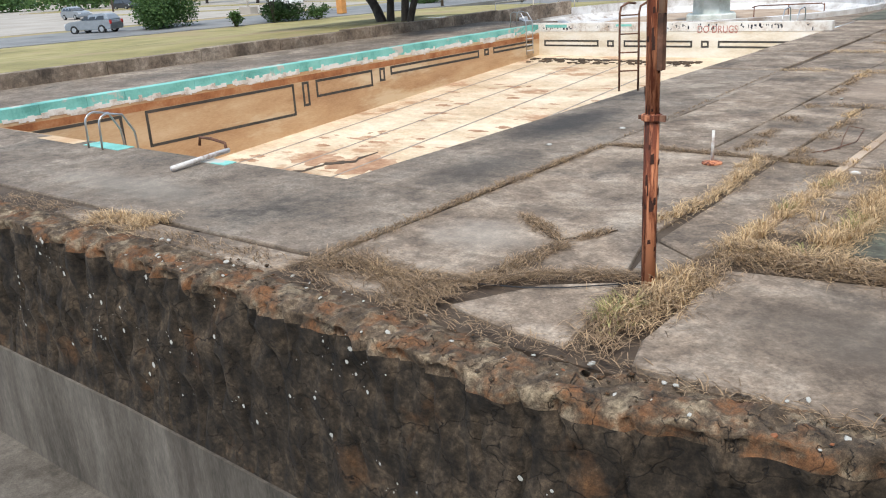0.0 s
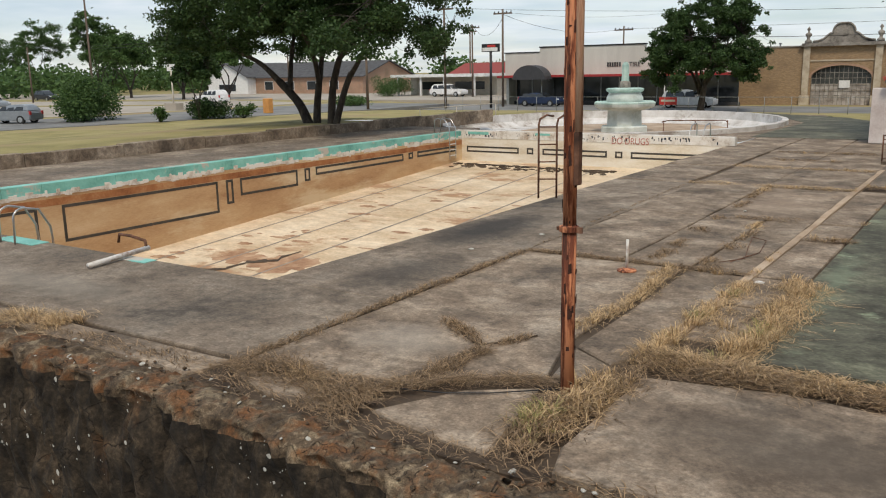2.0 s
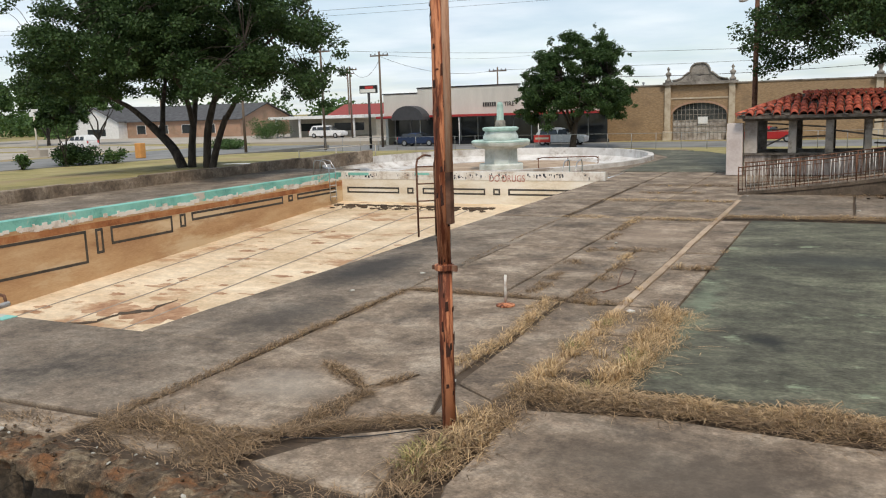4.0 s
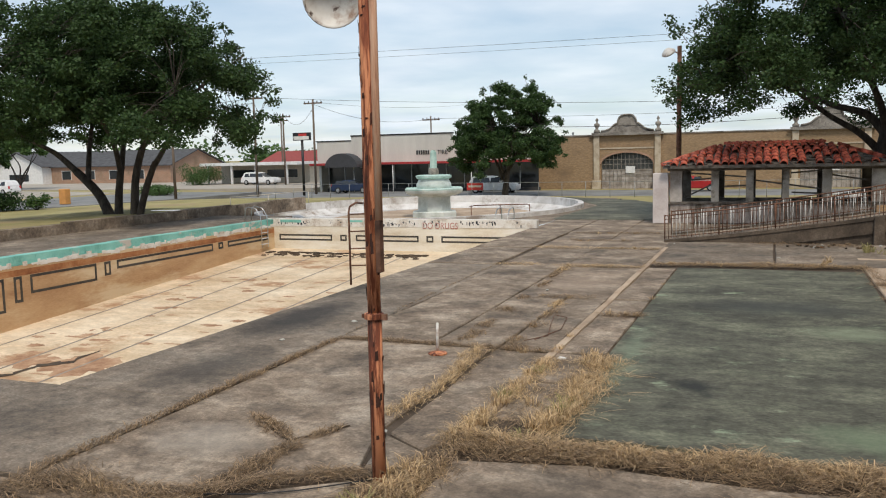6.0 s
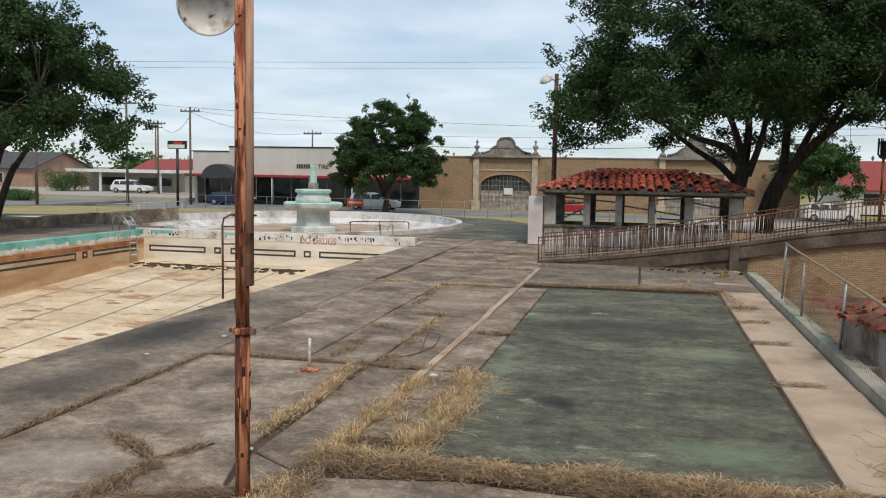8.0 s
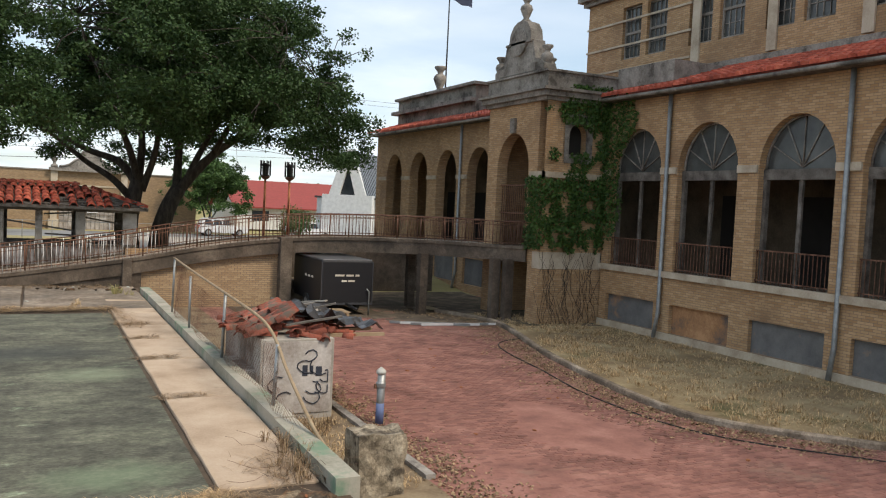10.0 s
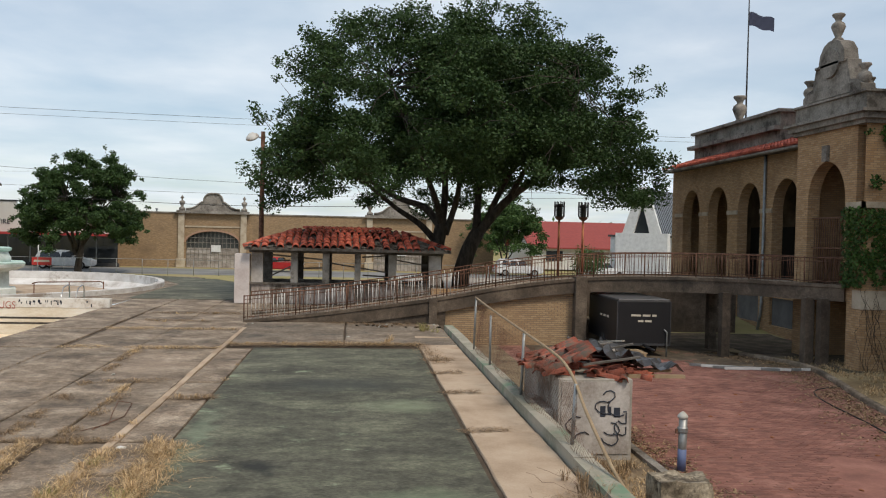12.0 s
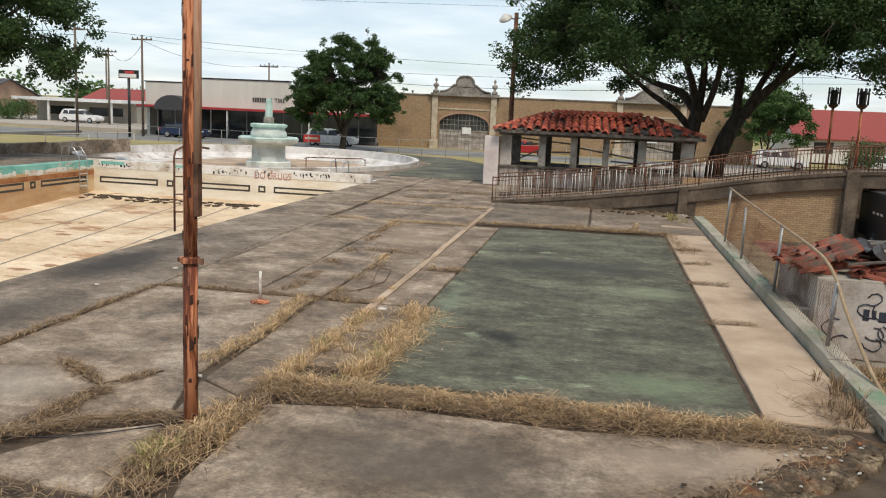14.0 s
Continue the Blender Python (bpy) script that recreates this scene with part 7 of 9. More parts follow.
# flat near-black sheets paint the shade of the doorways on the wall
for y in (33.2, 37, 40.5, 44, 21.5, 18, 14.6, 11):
    part("doorway", boxes((WX + 3.57, y, 1.33, WX + 3.597, y + 1.3, 4.2)), "painted_dark", hotel, "doorway drawn as a near-black sheet")
# eaves, gutters, downpipes
for a, b in ((-14, 25.05), (29.3, 48.3)):
    part("eaves", boxes((WX - 0.45, a, EAVE, WX + 0.5, b, EAVE + 0.1)), "old_wood", hotel)
    smooth(part("gutter", tube(bmesh.new(), [(WX - 0.48, a, EAVE + 0.06), (WX - 0.48, b, EAVE + 0.06)], 0.07, 8), "limestone", hotel))
    # tile ribs
    bm = bmesh.new()
    y = a + 0.1
    while y < b:
        p0, p1 = Vector((WX - 0.55, y, EAVE + 0.14)), Vector((WX + 3.6, y, EAVE + 1.45))
        n = 9
        for k in range(n):
            q0, q1 = p0.lerp(p1, k / n), p0.lerp(p1, (k + 1.08) / n)
            w = Vector((0, 1, 0))
            up = (p1 - p0).cross(w).normalized() * -1
            if up.z < 0:
                up = -up
            r0, r1 = 0.13, 0.105
            ra = [bm.verts.new(q0 + w * r0 * math.cos(t) + up * (r0 * math.sin(t) + 0.03)) for t in (0, 0.79, 1.57, 2.36, 3.14)]
            rb = [bm.verts.new(q1 + w * r1 * math.cos(t) + up * (r1 * math.sin(t))) for t in (0, 0.79, 1.57, 2.36, 3.14)]
            for i in range(4):
                bm.faces.new((ra[i], rb[i], rb[i + 1], ra[i + 1]))
            bm.faces.new(ra[::-1])
        y += 0.29
    tl = M["roof_tile"].copy()
    gi = tl.node_tree.nodes.new("ShaderNodeNewGeometry")
    tl.node_tree.links.new(gi.outputs["Random Per Island"], [k for k in tl.node_tree.nodes if k.type == "MAP_RANGE"][0].inputs[0])
    part("roof_tiles", bm, tl, hotel, "red barrel tile roof")["kind"] = "stuff"
    bm = bmesh.new()
    bm.faces.new([bm.verts.new(q) for q in ((WX - 0.5, a, EAVE + 0.11), (WX - 0.5, b, EAVE + 0.11), (WX + 3.6, b, EAVE + 1.42), (WX + 3.6, a, EAVE + 1.42))])
    part("roof", bm, "roof_tile", hotel)
for y in (21.62, 36.6, 14.8):
    smooth(part("downpipe", tube(bmesh.new(), [(WX - 0.1, y, EAVE), (WX - 0.1, y, 0.2), (WX - 0.25, y, BASE + 0.15)], 0.07, 8), "steel", hotel))
# pavilion
PX, PY0, PY1, PT = 16.6, 25.1, 29.25, 7.25
side = Matrix(((0, 1, 0, PX), (-1, 0, 0, 0), (0, 0, 1, 0), (0, 0, 0, 1)))
part("wall", arched_bay(bmesh.new(), uy(PY1), uy(PY0 + 0.45), 1.9, PT, uy(27.3), 1.15, 1.98, 4.85, 0.45, side, 1.35), "brick_yellow", hotel)
part("wall", boxes((PX, PY0 + 0.45, BASE, PX + 0.45, 25.9, 1.9), (PX, 28.7, BASE, PX + 0.45, PY1, 1.9), (PX, 25.9, 1.5, PX + 0.45, 28.7, 1.9)), "brick_yellow", hotel)
# front face with a keyhole window
fr = Matrix(((1, 0, 0, 0), (0, 1, 0, PY0), (0, 0, 1, 0), (0, 0, 0, 1)))
part("wall", arched_bay(bmesh.new(), PX, WX + 0.5, 4.7, PT, 17.95, 0.42, 5.35, 6.1, 0.45, fr), "brick_yellow", hotel)
part("wall", boxes((PX, PY0, 1.9, WX + 0.5, PY0 + 0.45, 4.7), (PX, PY0, BASE, WX + 0.5, PY0 + 0.45, 1.3)), "brick_yellow", hotel)
part("stone_panel", boxes((PX - 0.03, PY0 - 0.03, 1.3, WX + 0.0, PY0 + 0.45, 1.9)), "beige_stone", hotel, "pale stone band")
part("window_surround", arched_bay(bmesh.new(), 17.35, 18.55, 5.1, 6.85, 17.95, 0.4, 5.4, 6.1, 0.12, fr @ Matrix.Translation((0, -0.06, 0))), "limestone", hotel, "carved stone window surround")
# near-black sheet paints the dark behind the window opening
part("window_void", boxes((17.4, PY0 + 0.4, 5.2, 18.5, PY0 + 0.44, 6.7)), "painted_dark", hotel)
part("wall", boxes((PX + 0.45, PY1 - 0.45, BASE, WX + 0.5, PY1, PT)), "brick_yellow", hotel)
part("cornice", boxes((PX - 0.1, PY0 - 0.1, 4.55, PX + 0.0, 25.95, 4.75), (PX - 0.1, PY0 - 0.1, 4.55, WX, PY0 - 0.003, 4.75)), "beige_stone", hotel)
for z0_, z1_, o in ((PT, PT + 0.14, 0.12), (PT + 0.14, PT + 0.34, 0.26), (PT + 0.34, PT + 0.44, 0.38), (PT + 0.44, PT + 1.0, 0.08)):
    part("cornice", boxes((PX - o, PY0 - o, z0_, WX + 3.4, PY1 + o, z1_)), "limestone", hotel, "stained stone cornice")
part("coping", boxes((PX - 0.16, PY0 - 0.16, PT + 1.0, WX + 3.4, PY1 + 0.16, PT + 1.08)), "limestone", hotel)
part("gate", (lambda b: ([box(b, PX + 0.2, 26.2 + 0.14 * k, 1.98, PX + 0.22, 26.22 + 0.14 * k, 4.3) for k in range(16)], box(b, PX + 0.19, 26.15, 3.2, PX + 0.23, 28.45, 3.25), box(b, PX + 0.19, 26.15, 4.25, PX + 0.23, 28.45, 4.3), b)[3])(bmesh.new()), "rust_dark", hotel, "rusty iron gate")
part("keystone", boxes((PX - 0.12, 27.15, 6.2, PX - 0.002, 27.45, 6.75)), "limestone", hotel)
part("floor", boxes((PX + 0.1, PY0 + 0.46, 1.7, WX + 0.44, PY1 - 0.46, 1.95)), "concrete", hotel)
# carved gable over the pavilion arch
gable = part("gable", face_block(bmesh.new(), [(uy(27.2) + a, PT + 1.08 + b) for a, b in ((-1.75, 0), (1.75, 0), (1.75, 0.25), (1.5, 0.42), (1.15, 0.5), (1.0, 0.95), (0.95, 1.2), (0.8, 1.25), (0.72, 1.6), (0.5, 1.88), (0.2, 2.0), (-0.2, 2.0), (-0.5, 1.88), (-0.72, 1.6), (-0.8, 1.25), (-0.95, 1.2), (-1.0, 0.95), (-1.15, 0.5), (-1.5, 0.42), (-1.75, 0.25))], 0.5, side @ Matrix.Translation((0, -0.02, 0))), "limestone", hotel, "carved grey stone gable")
part("carving", face_block(bmesh.new(), [(uy(27.2) + 0.55 * math.cos(2 * math.pi * k / 20), PT + 2.3 + 0.5 * math.sin(2 * math.pi * k / 20)) for k in range(20)], 0.08, side @ Matrix.Translation((0, -0.1, 0))), "limestone", gable)
part("carving", boxes((PX - 0.1, 25.9, PT + 1.12, PX - 0.022, 28.5, PT + 1.42), (PX - 0.1, 26.3, PT + 2.22, PX - 0.022, 28.1, PT + 2.3)), "limestone", gable)
URN = [(0.16, 0), (0.2, 0.06), (0.1, 0.16), (0.16, 0.3), (0.24, 0.5), (0.2, 0.62), (0.09, 0.7), (0.12, 0.78), (0.22, 0.9), (0.2, 0.95), (0.02, 0.96)]


def urn(x, y, z, s, parent, mat="limestone"):
    b = lathe([(r_ * s, z_ * s) for r_, z_ in URN], 14, (x, y, z))
    smooth(part("urn", b, mat, parent, "weathered stone urn"))


urn(PX + 0.2, 27.2, PT + 3.05, 1.0, hotel)
urn(PX + 0.2, 25.6, PT + 1.1, 0.95, hotel)
urn(PX + 0.2, 28.9, PT + 1.1, 0.95, hotel)
# main block behind
TX, TY = 22.3, 31.0
part("wall", boxes((TX + 0.5, -14, 7.4, TX + 16, TY, 24)), "brick_tan", hotel)
front_rows = []
for zf in (9.75, 13.6, 17.4):
    for k in range(13):
        y = 28.6 - 1.55 * k - (0.9 if k > 1 else 0) - (0.6 if k > 3 else 0) - (0.6 if k > 5 else 0)
        front_rows.append((y, zf))
solid = bmesh.new()
zs = [7.4, 9.75, 11.9, 13.6, 15.75, 17.4, 19.55, 24]
for k, (a, b) in enumerate(zip(zs, zs[1:])):
    if k % 2 == 0:
        box(solid, TX, -14, a, TX + 0.5, TY, b)
    else:
        ys_ = sorted([y for y, zf in front_rows if zf == a])
        edges = [-14] + [v for y in ys_ for v in (y - 1.2, y)] + [TY]
        for p, q in zip(edges[::2], edges[1::2]):
            box(solid, TX, p, a, TX + 0.5, q, b)
part("wall", solid, "brick_yellow", hotel)
for y, zf in front_rows[:13] + front_rows[13:22]:
    w = part("window", boxes((TX + 0.2, y - 1.2, zf, TX + 0.24, y, zf + 2.15)), "pane", hotel, "dusty sash window")
    bm = boxes((TX + 0.14, y - 1.2, zf, TX + 0.2, y - 1.12, zf + 2.15), (TX + 0.14, y - 0.08, zf, TX + 0.2, y, zf + 2.15), (TX + 0.13, y - 1.12, zf + 1.02, TX + 0.2, y - 0.08, zf + 1.12), (TX + 0.13, y - 1.12, zf, TX + 0.2, y - 0.08, zf + 0.08), (TX + 0.13, y - 1.12, zf + 2.07, TX + 0.2, y - 0.08, zf + 2.15))
    for k in (1, 2, 3):
        box(bm, TX + 0.16, y - 1.12 + 0.26 * k - 0.012, zf + 0.08, TX + 0.2, y - 1.12 + 0.26 * k + 0.012, zf + 2.07)
    for zz in (0.55, 1.6):
        box(bm, TX + 0.165, y - 1.12, zf + zz - 0.012, TX + 0.199, y - 0.08, zf + zz + 0.012)
    part("sash", bm, "limestone", w)
for z0_, z1_, o in ((12.35, 12.55, 0.2), (12.55, 12.75, 0.4), (8.75, 8.95, 0.06)):
    part("cornice", boxes((TX - o, -14, z0_, TX - 0.003, TY + o, z1_), (TX - 0.003, TY + 0.003, z0_, TX + 16, TY + o, z1_)), "limestone", hotel)
part("parapet_wall", boxes((WX + 0.3, 22.0, 7.9, TX - 0.01, 25.0, 8.6)), "limestone", hotel)
for y in (24.2, 20.6, 17.0):
    part("pilaster", boxes((TX - 0.08, y - 0.25, 9.0, TX - 0.003, y + 0.15, 12.3)), "beige_stone", hotel)
for z_ in (9.3, 10.3, 11.3):
    part("string_course", boxes((TX - 0.05, 24.45, z_, TX - 0.003, TY + 0.05, z_ + 0.08)), "beige_stone", hotel)
# grey parapet of the far wing
part("parapet", boxes((WX + 1.3, 38, 7.9, WX + 8, 48.1, 9.6)), "limestone", hotel, "grey stone parapet behind the roof")
part("parapet", boxes((WX + 1.1, 37.8, 9.6, WX + 8.2, 48.3, 9.75)), "limestone", hotel)
part("parapet", boxes((WX + 0.95, 37.9, 8.75, WX + 1.297, 48.4, 8.95), (WX + 1.3, 48.103, 8.75, WX + 8.2, 48.4, 8.95)), "limestone", hotel)
part("chimney", boxes((WX + 4, 36.5, 8.0, WX + 7, 39.0, 10.2)), "brick_yellow", hotel, "square brick stack")
urn(WX + 1.9, 43.6, 9.75, 1.6, hotel)
urn(WX + 5.5, 37.6, 10.2, 1.2, hotel)
flag = thing("flagpole", "tall thin flagpole with a small drooping flag", "flagpole", at=(22.9, 46.6, 8.0))
smooth(part("pole", tube(bmesh.new(), [(0, 0, 0), (0, 0, 6), (0, 0, 12.5)], [0.06, 0.045, 0.03], 8), "dark_grey", flag))
bm = bmesh.new()
gr = [[bm.verts.new((0.2 * i * 0.6, -0.2 * i, 8.7 - 0.13 * j - 0.1 * i + 0.06 * math.sin(i * 1.3 + j))) for j in range(7)] for i in range(8)]
for i in range(7):
    for j in range(6):
        bm.faces.new((gr[i][j], gr[i + 1][j], gr[i + 1][j + 1], gr[i][j + 1]))
part("flag", bm, plain("faded_navy_cloth", (0.12, 0.12, 0.17), 0.9), flag, "faded dark flag")
# ivy on the pavilion and wing
rng = random.Random(91)
verts, faces = [], []


def ivy_patch(n, pick):
    for _ in range(n):
        p, nrm = pick()
        if p is None:
            continue
        t = Vector((rng.gauss(0, 1), rng.gauss(0, 1), rng.gauss(-0.5, 1))).normalized()
        s_ = t.cross(nrm + Vector((rng.gauss(0, 0.4), rng.gauss(0, 0.4), rng.gauss(0, 0.4)))).normalized()
        k_ = rng.uniform(0.06, 0.13)
        p = p + nrm * rng.uniform(0.02, 0.22)
        o = len(verts)
        verts.extend([p, p + t * k_ * 0.5 + s_ * k_ * 0.45, p + t * k_, p + t * k_ * 0.5 - s_ * k_ * 0.45])
        faces.append((o, o + 1, o + 2, o + 3))


def on_front():
    x, z = rng.uniform(PX - 0.1, WX), rng.uniform(1.9, 7.9)
    if z < 4.5:
        ok = z > 2.0 + 0.5 * noise.noise(Vector((x * 2, z, 0))) and noise.noise(Vector((x * 2.6, z * 2.6, 7))) > -0.28
    else:
        ok = noise.noise(Vector((x * 1.1, z * 1.1, 5))) + 0.6 * noise.noise(Vector((x * 3.1, z * 3.1, 2))) + (x - 17.9) * 0.4 + (0.35 if z > 6.9 else 0) > 0.05 and math.hypot(x - 17.95, z - 5.95) > 0.5
    return (Vector((x, PY0, z)), Vector((0, -1, 0))) if ok else (None, None)


def on_wing():
    y, z = rng.uniform(22.3, 25.1), rng.uniform(1.0, 7.6)
    ok = noise.noise(Vector((y * 0.8, z * 0.7, 9))) + (y - 24.1) * 0.75 + (z - 5.2) * 0.25 > 0.0
    return (Vector((WX, y, z)), Vector((-1, 0, 0))) if ok else (None, None)


def on_side():
    y, z = rng.uniform(25.0, 26.0), rng.uniform(2.0, 4.6)
    return (Vector((PX, y, z)), Vector((-1, 0, 0)))


ivy_patch(11500, on_front)
ivy_patch(6500, on_wing)
ivy_patch(1500, on_side)
iv = thing("ivy", "green ivy climbing over the hotel pavilion", "ivy")
from_lists("leaves", verts, faces, "ivy", iv)
bm = bmesh.new()
for k in range(34):
    x = rng.uniform(PX + 0.1, WX)
    pts = [Vector((x, PY0 - 0.03, Z0 + 0.1))]
    for j in range(8):
        pts.append(pts[-1] + Vector((rng.uniform(-0.22, 0.22), 0, rng.uniform(0.2, 0.4))))
    tube(bm, pts, 0.006, 4)
part("vine_stem", bm, "bark", iv, "bare brown stems")

# ---- mission-style brick wall across the lawn ----
AY, MB, MT = 88.0, -0.62, 4.95
arcw = structure(thing("building_market", "tan brick building with mission gables and barred arches", "building"), "tan brick building with mission gables and barred arches")
fa = Matrix.Translation((0, AY, 0))


def portal(cx):
    part("wall", arched_bay(bmesh.new(), cx - 3.1, cx + 3.1, MB, MT, cx, 2.65, MB + 0.05, 2.0, 0.6, fa, 1.15), "brick_tan", arcw)
    for s in (-1, 1):
        part("pilaster", soft_box(cx + s * 3.12 - 0.3, AY - 0.24, MB, cx + s * 3.12 + 0.3, AY - 0.003, MT, 0.02), "beige_stone", arcw, "beige stone pilaster")
        part("pilaster_base", soft_box(cx + s * 3.12 - 0.46, AY - 0.36, MB, cx + s * 3.12 + 0.46, AY - 0.003, 0.35, 0.03), "beige_stone", arcw)
        smooth(part("finial", lathe([(0.32, 0), (0.32, 0.25), (0.16, 0.32), (0.14, 0.5), (0.3, 0.78), (0.28, 0.9), (0.1, 1.02), (0.07, 1.15), (0.18, 1.3), (0.03, 1.55)], 12, (cx + s * 3.12, AY + 0.1, MT + 0.3)), "limestone", arcw, "stone finial"))
    part("cornice", boxes((cx - 3.75, AY - 0.42, MT, cx + 3.75, AY + 0.6, MT + 0.12), (cx - 3.6, AY - 0.32, MT + 0.12, cx + 3.6, AY + 0.6, MT + 0.3)), "limestone", arcw, "projecting grey stone cornice")
    part("string_course", boxes((cx - 2.8, AY - 0.06, 3.55, cx + 2.8, AY - 0.003, 3.7)), "beige_stone", arcw)
    right = [(2.75, 0), (2.7, 0.16), (2.2, 0.22), (1.75, 0.4), (1.4, 0.72), (1.15, 0.9), (0.98, 0.92), (0.95, 1.15), (0.84, 1.45), (0.6, 1.68), (0.3, 1.78)]
    base = MT + 0.3
    outline = [(cx - 2.75, base)] + [(cx + a, base + b) for a, b in right] + [(cx - a, base + b) for a, b in right[::-1][:-1]]
    part("gable", face_block(bmesh.new(), outline, 0.35, fa), "limestone", arcw, "curved grey mission gable")
    rim = [(cx + a, base + b) for a, b in right[1:]] + [(cx - a, base + b) for a, b in right[::-1][:-1]]
    part("gable_coping", tube(bmesh.new(), [(a, AY - 0.03, b) for a, b in rim], 0.09, 6), "limestone", arcw)
    part("gable_trim", face_block(bmesh.new(), [(cx + 0.42 * math.cos(2 * math.pi * k / 16), base + 0.95 + 0.34 * math.sin(2 * math.pi * k / 16)) for k in range(16)], 0.06, Matrix.Translation((0, AY - 0.06, 0))), "limestone", arcw)
    part("arch_trim", face_block(bmesh.new(), [(cx + 2.85 * math.cos(math.pi * k / 16), 2.0 + 1.35 * math.sin(math.pi * k / 16)) for k in range(17)] + [(cx + 2.65 * math.cos(math.pi * k / 16), 2.0 + 1.15 * math.sin(math.pi * k / 16)) for k in range(16, -1, -1)], 0.06, Matrix.Translation((0, AY - 0.06, 0))), "brick_red", arcw)
    win = part("barred_window", boxes((cx - 2.65, AY + 0.35, MB, cx + 2.65, AY + 0.4, 3.3)), "pane", arcw, "barred arched shop window")
    part("lower_panel", boxes((cx - 2.65, AY + 0.28, MB, cx + 2.65, AY + 0.345, 1.45)), "whitewash", win, "grimy whitewashed lower panel")
    bm = bmesh.new()
    for k in range(14):
        u = -2.6 + 0.4 * k
        box(bm, cx + u - 0.02, AY + 0.18, MB, cx + u + 0.02, AY + 0.22, 2.0 + 1.15 * math.sqrt(max(0, 1 - (u / 2.66) ** 2)))
    for z in (0.3, 0.85, 1.4, 1.95, 2.45):
        half = 2.62 * math.sqrt(max(0, 1 - (max(0, z - 2.0) / 1.15) ** 2))
        box(bm, cx - half, AY + 0.16, z, cx + half, AY + 0.2, z + 0.045)
    part("bars", bm, "limestone", win, "pale rusty window bars")
    part("notice", boxes((cx - 0.15, AY + 0.14, 1.05, cx + 0.8, AY + 0.155, 1.75)), "white_paint", win, "white paper notice")


portal(-14.0)
portal(5.15)
for a, b in ((-26.5, -17.1), (-10.9, 2.05), (8.25, 15.2)):
    part("wall", boxes((a, AY, MB, b, AY + 0.6, MT)), "brick_tan", arcw)
    part("coping", boxes((a, AY - 0.08, MT, b, AY + 0.66, MT + 0.12)), "limestone", arcw)
part("wall", boxes((14.6, AY + 0.6, MB, 15.2, AY + 22, MT), (-26.5, AY + 21.4, MB, 14.6, AY + 22, MT)), "brick_tan", arcw)
part("roof", boxes((-26.4, AY + 0.6, 4.5, 14.6, AY + 21.4, 4.6)), "dark_grey", arcw)
part("window", boxes((-3.4, AY - 0.02, 1.6, -1.6, AY - 0.003, 3.2)), "glass", arcw)
part("vent_pipe", lathe([(0.08, 0), (0.08, 0.7), (0.14, 0.72), (0.14, 0.85)], 8, (-20.3, AY + 3, 4.6)), "steel", arcw)
# low wire fence before it
wf = thing("wire_fence", "low grey wire fence along the street", "fence")
bm = bmesh.new()
for k in range(30):
    smooth(part("post", bar((-44 + 1.9 * k, 65.6, -0.3), (-44 + 1.9 * k, 65.6, 1.0), 0.025, 5), "steel", wf))
smooth(part("rail", tube(bmesh.new(), [(-44, 65.6, 0.98), (11, 65.6, 0.98)], 0.02, 5), "steel", wf))

# ---- tyre shop ----
SY = 75.0
shop = structure(thing("building_shop", "pale green tyre shop with red trim and dark storefront", "building"), "pale green tyre shop with red trim and dark storefront")
shop.matrix_basis = Matrix.Translation((0, 0, 3.25)) @ Matrix.Scale(1.12, 4) @ Matrix.Translation((0, 0, -3.25))
part("fascia", boxes((-43, SY, 2.75, -39.1, SY + 0.4, 4.9), (-39.1, SY, 2.75, -28.4, SY + 0.4, 5.35), (-28.4, SY, 2.75, -20.2, SY + 0.4, 4.9)), "shop_wall", shop, "pale panelled fascia")
part("roof_edge", boxes((-43.1, SY - 0.06, 4.9, -39.1, SY + 0.5, 5.0), (-39.15, SY - 0.06, 5.35, -28.35, SY + 0.5, 5.47), (-28.4, SY - 0.06, 4.9, -20.2, SY + 0.5, 5.0)), "black_paint", shop)
part("red_trim", boxes((-43.1, SY - 1.5, 2.55, -20.2, SY, 2.75)), "red_trim", shop, "red canopy edge")
part("soffit", boxes((-43.1, SY - 1.45, 2.5, -20.2, SY + 1.6, 2.545)), "dark_grey", shop)
part("wall", boxes((-43.1, SY + 0.4, -0.3, -42.8, SY + 14, 4.9), (-42.8, SY + 13.7, -0.3, -20.2, SY + 14, 4.9)), "shop_wall", shop)
part("roof", boxes((-42.8, SY + 0.4, 4.5, -20.2, SY + 13.7, 4.6)), "dark_grey", shop)
part("stall_riser", boxes((-42.8, SY + 1.5, -0.3, -20.2, SY + 1.7, 0.15)), "dark_grey", shop)
# near-black sheet paints the shade of the shop's room
part("interior", boxes((-42.8, SY + 4.5, -0.3, -20.2, SY + 4.6, 2.5)), "painted_dark", shop)
for k in range(12):
    x = -42.6 + 1.86 * k
    pn = part("pane", boxes((x + 0.06, SY + 1.56, 0.15, x + 1.8, SY + 1.6, 2.5)), "glass", shop)
    part("mullion", boxes((x - 0.04, SY + 1.5, 0.15, x + 0.055, SY + 1.64, 2.5)), "steel" if k % 3 else "white_paint", pn)
for x in (-42.6, -38.2, -34, -30, -26, -22.4):
    smooth(part("canopy_post", bar((x, SY - 1.35, -0.35), (x, SY - 1.35, 2.55), 0.05, 8), "white_paint", shop))
bm = bmesh.new()
ring = []
for y in (SY - 2.9, SY - 1.45):
    ring.append([bm.verts.new((-38.8 + 1.75 * math.cos(math.pi * k / 14), y, 2.35 + 1.35 * math.sin(math.pi * k / 14))) for k in range(15)])
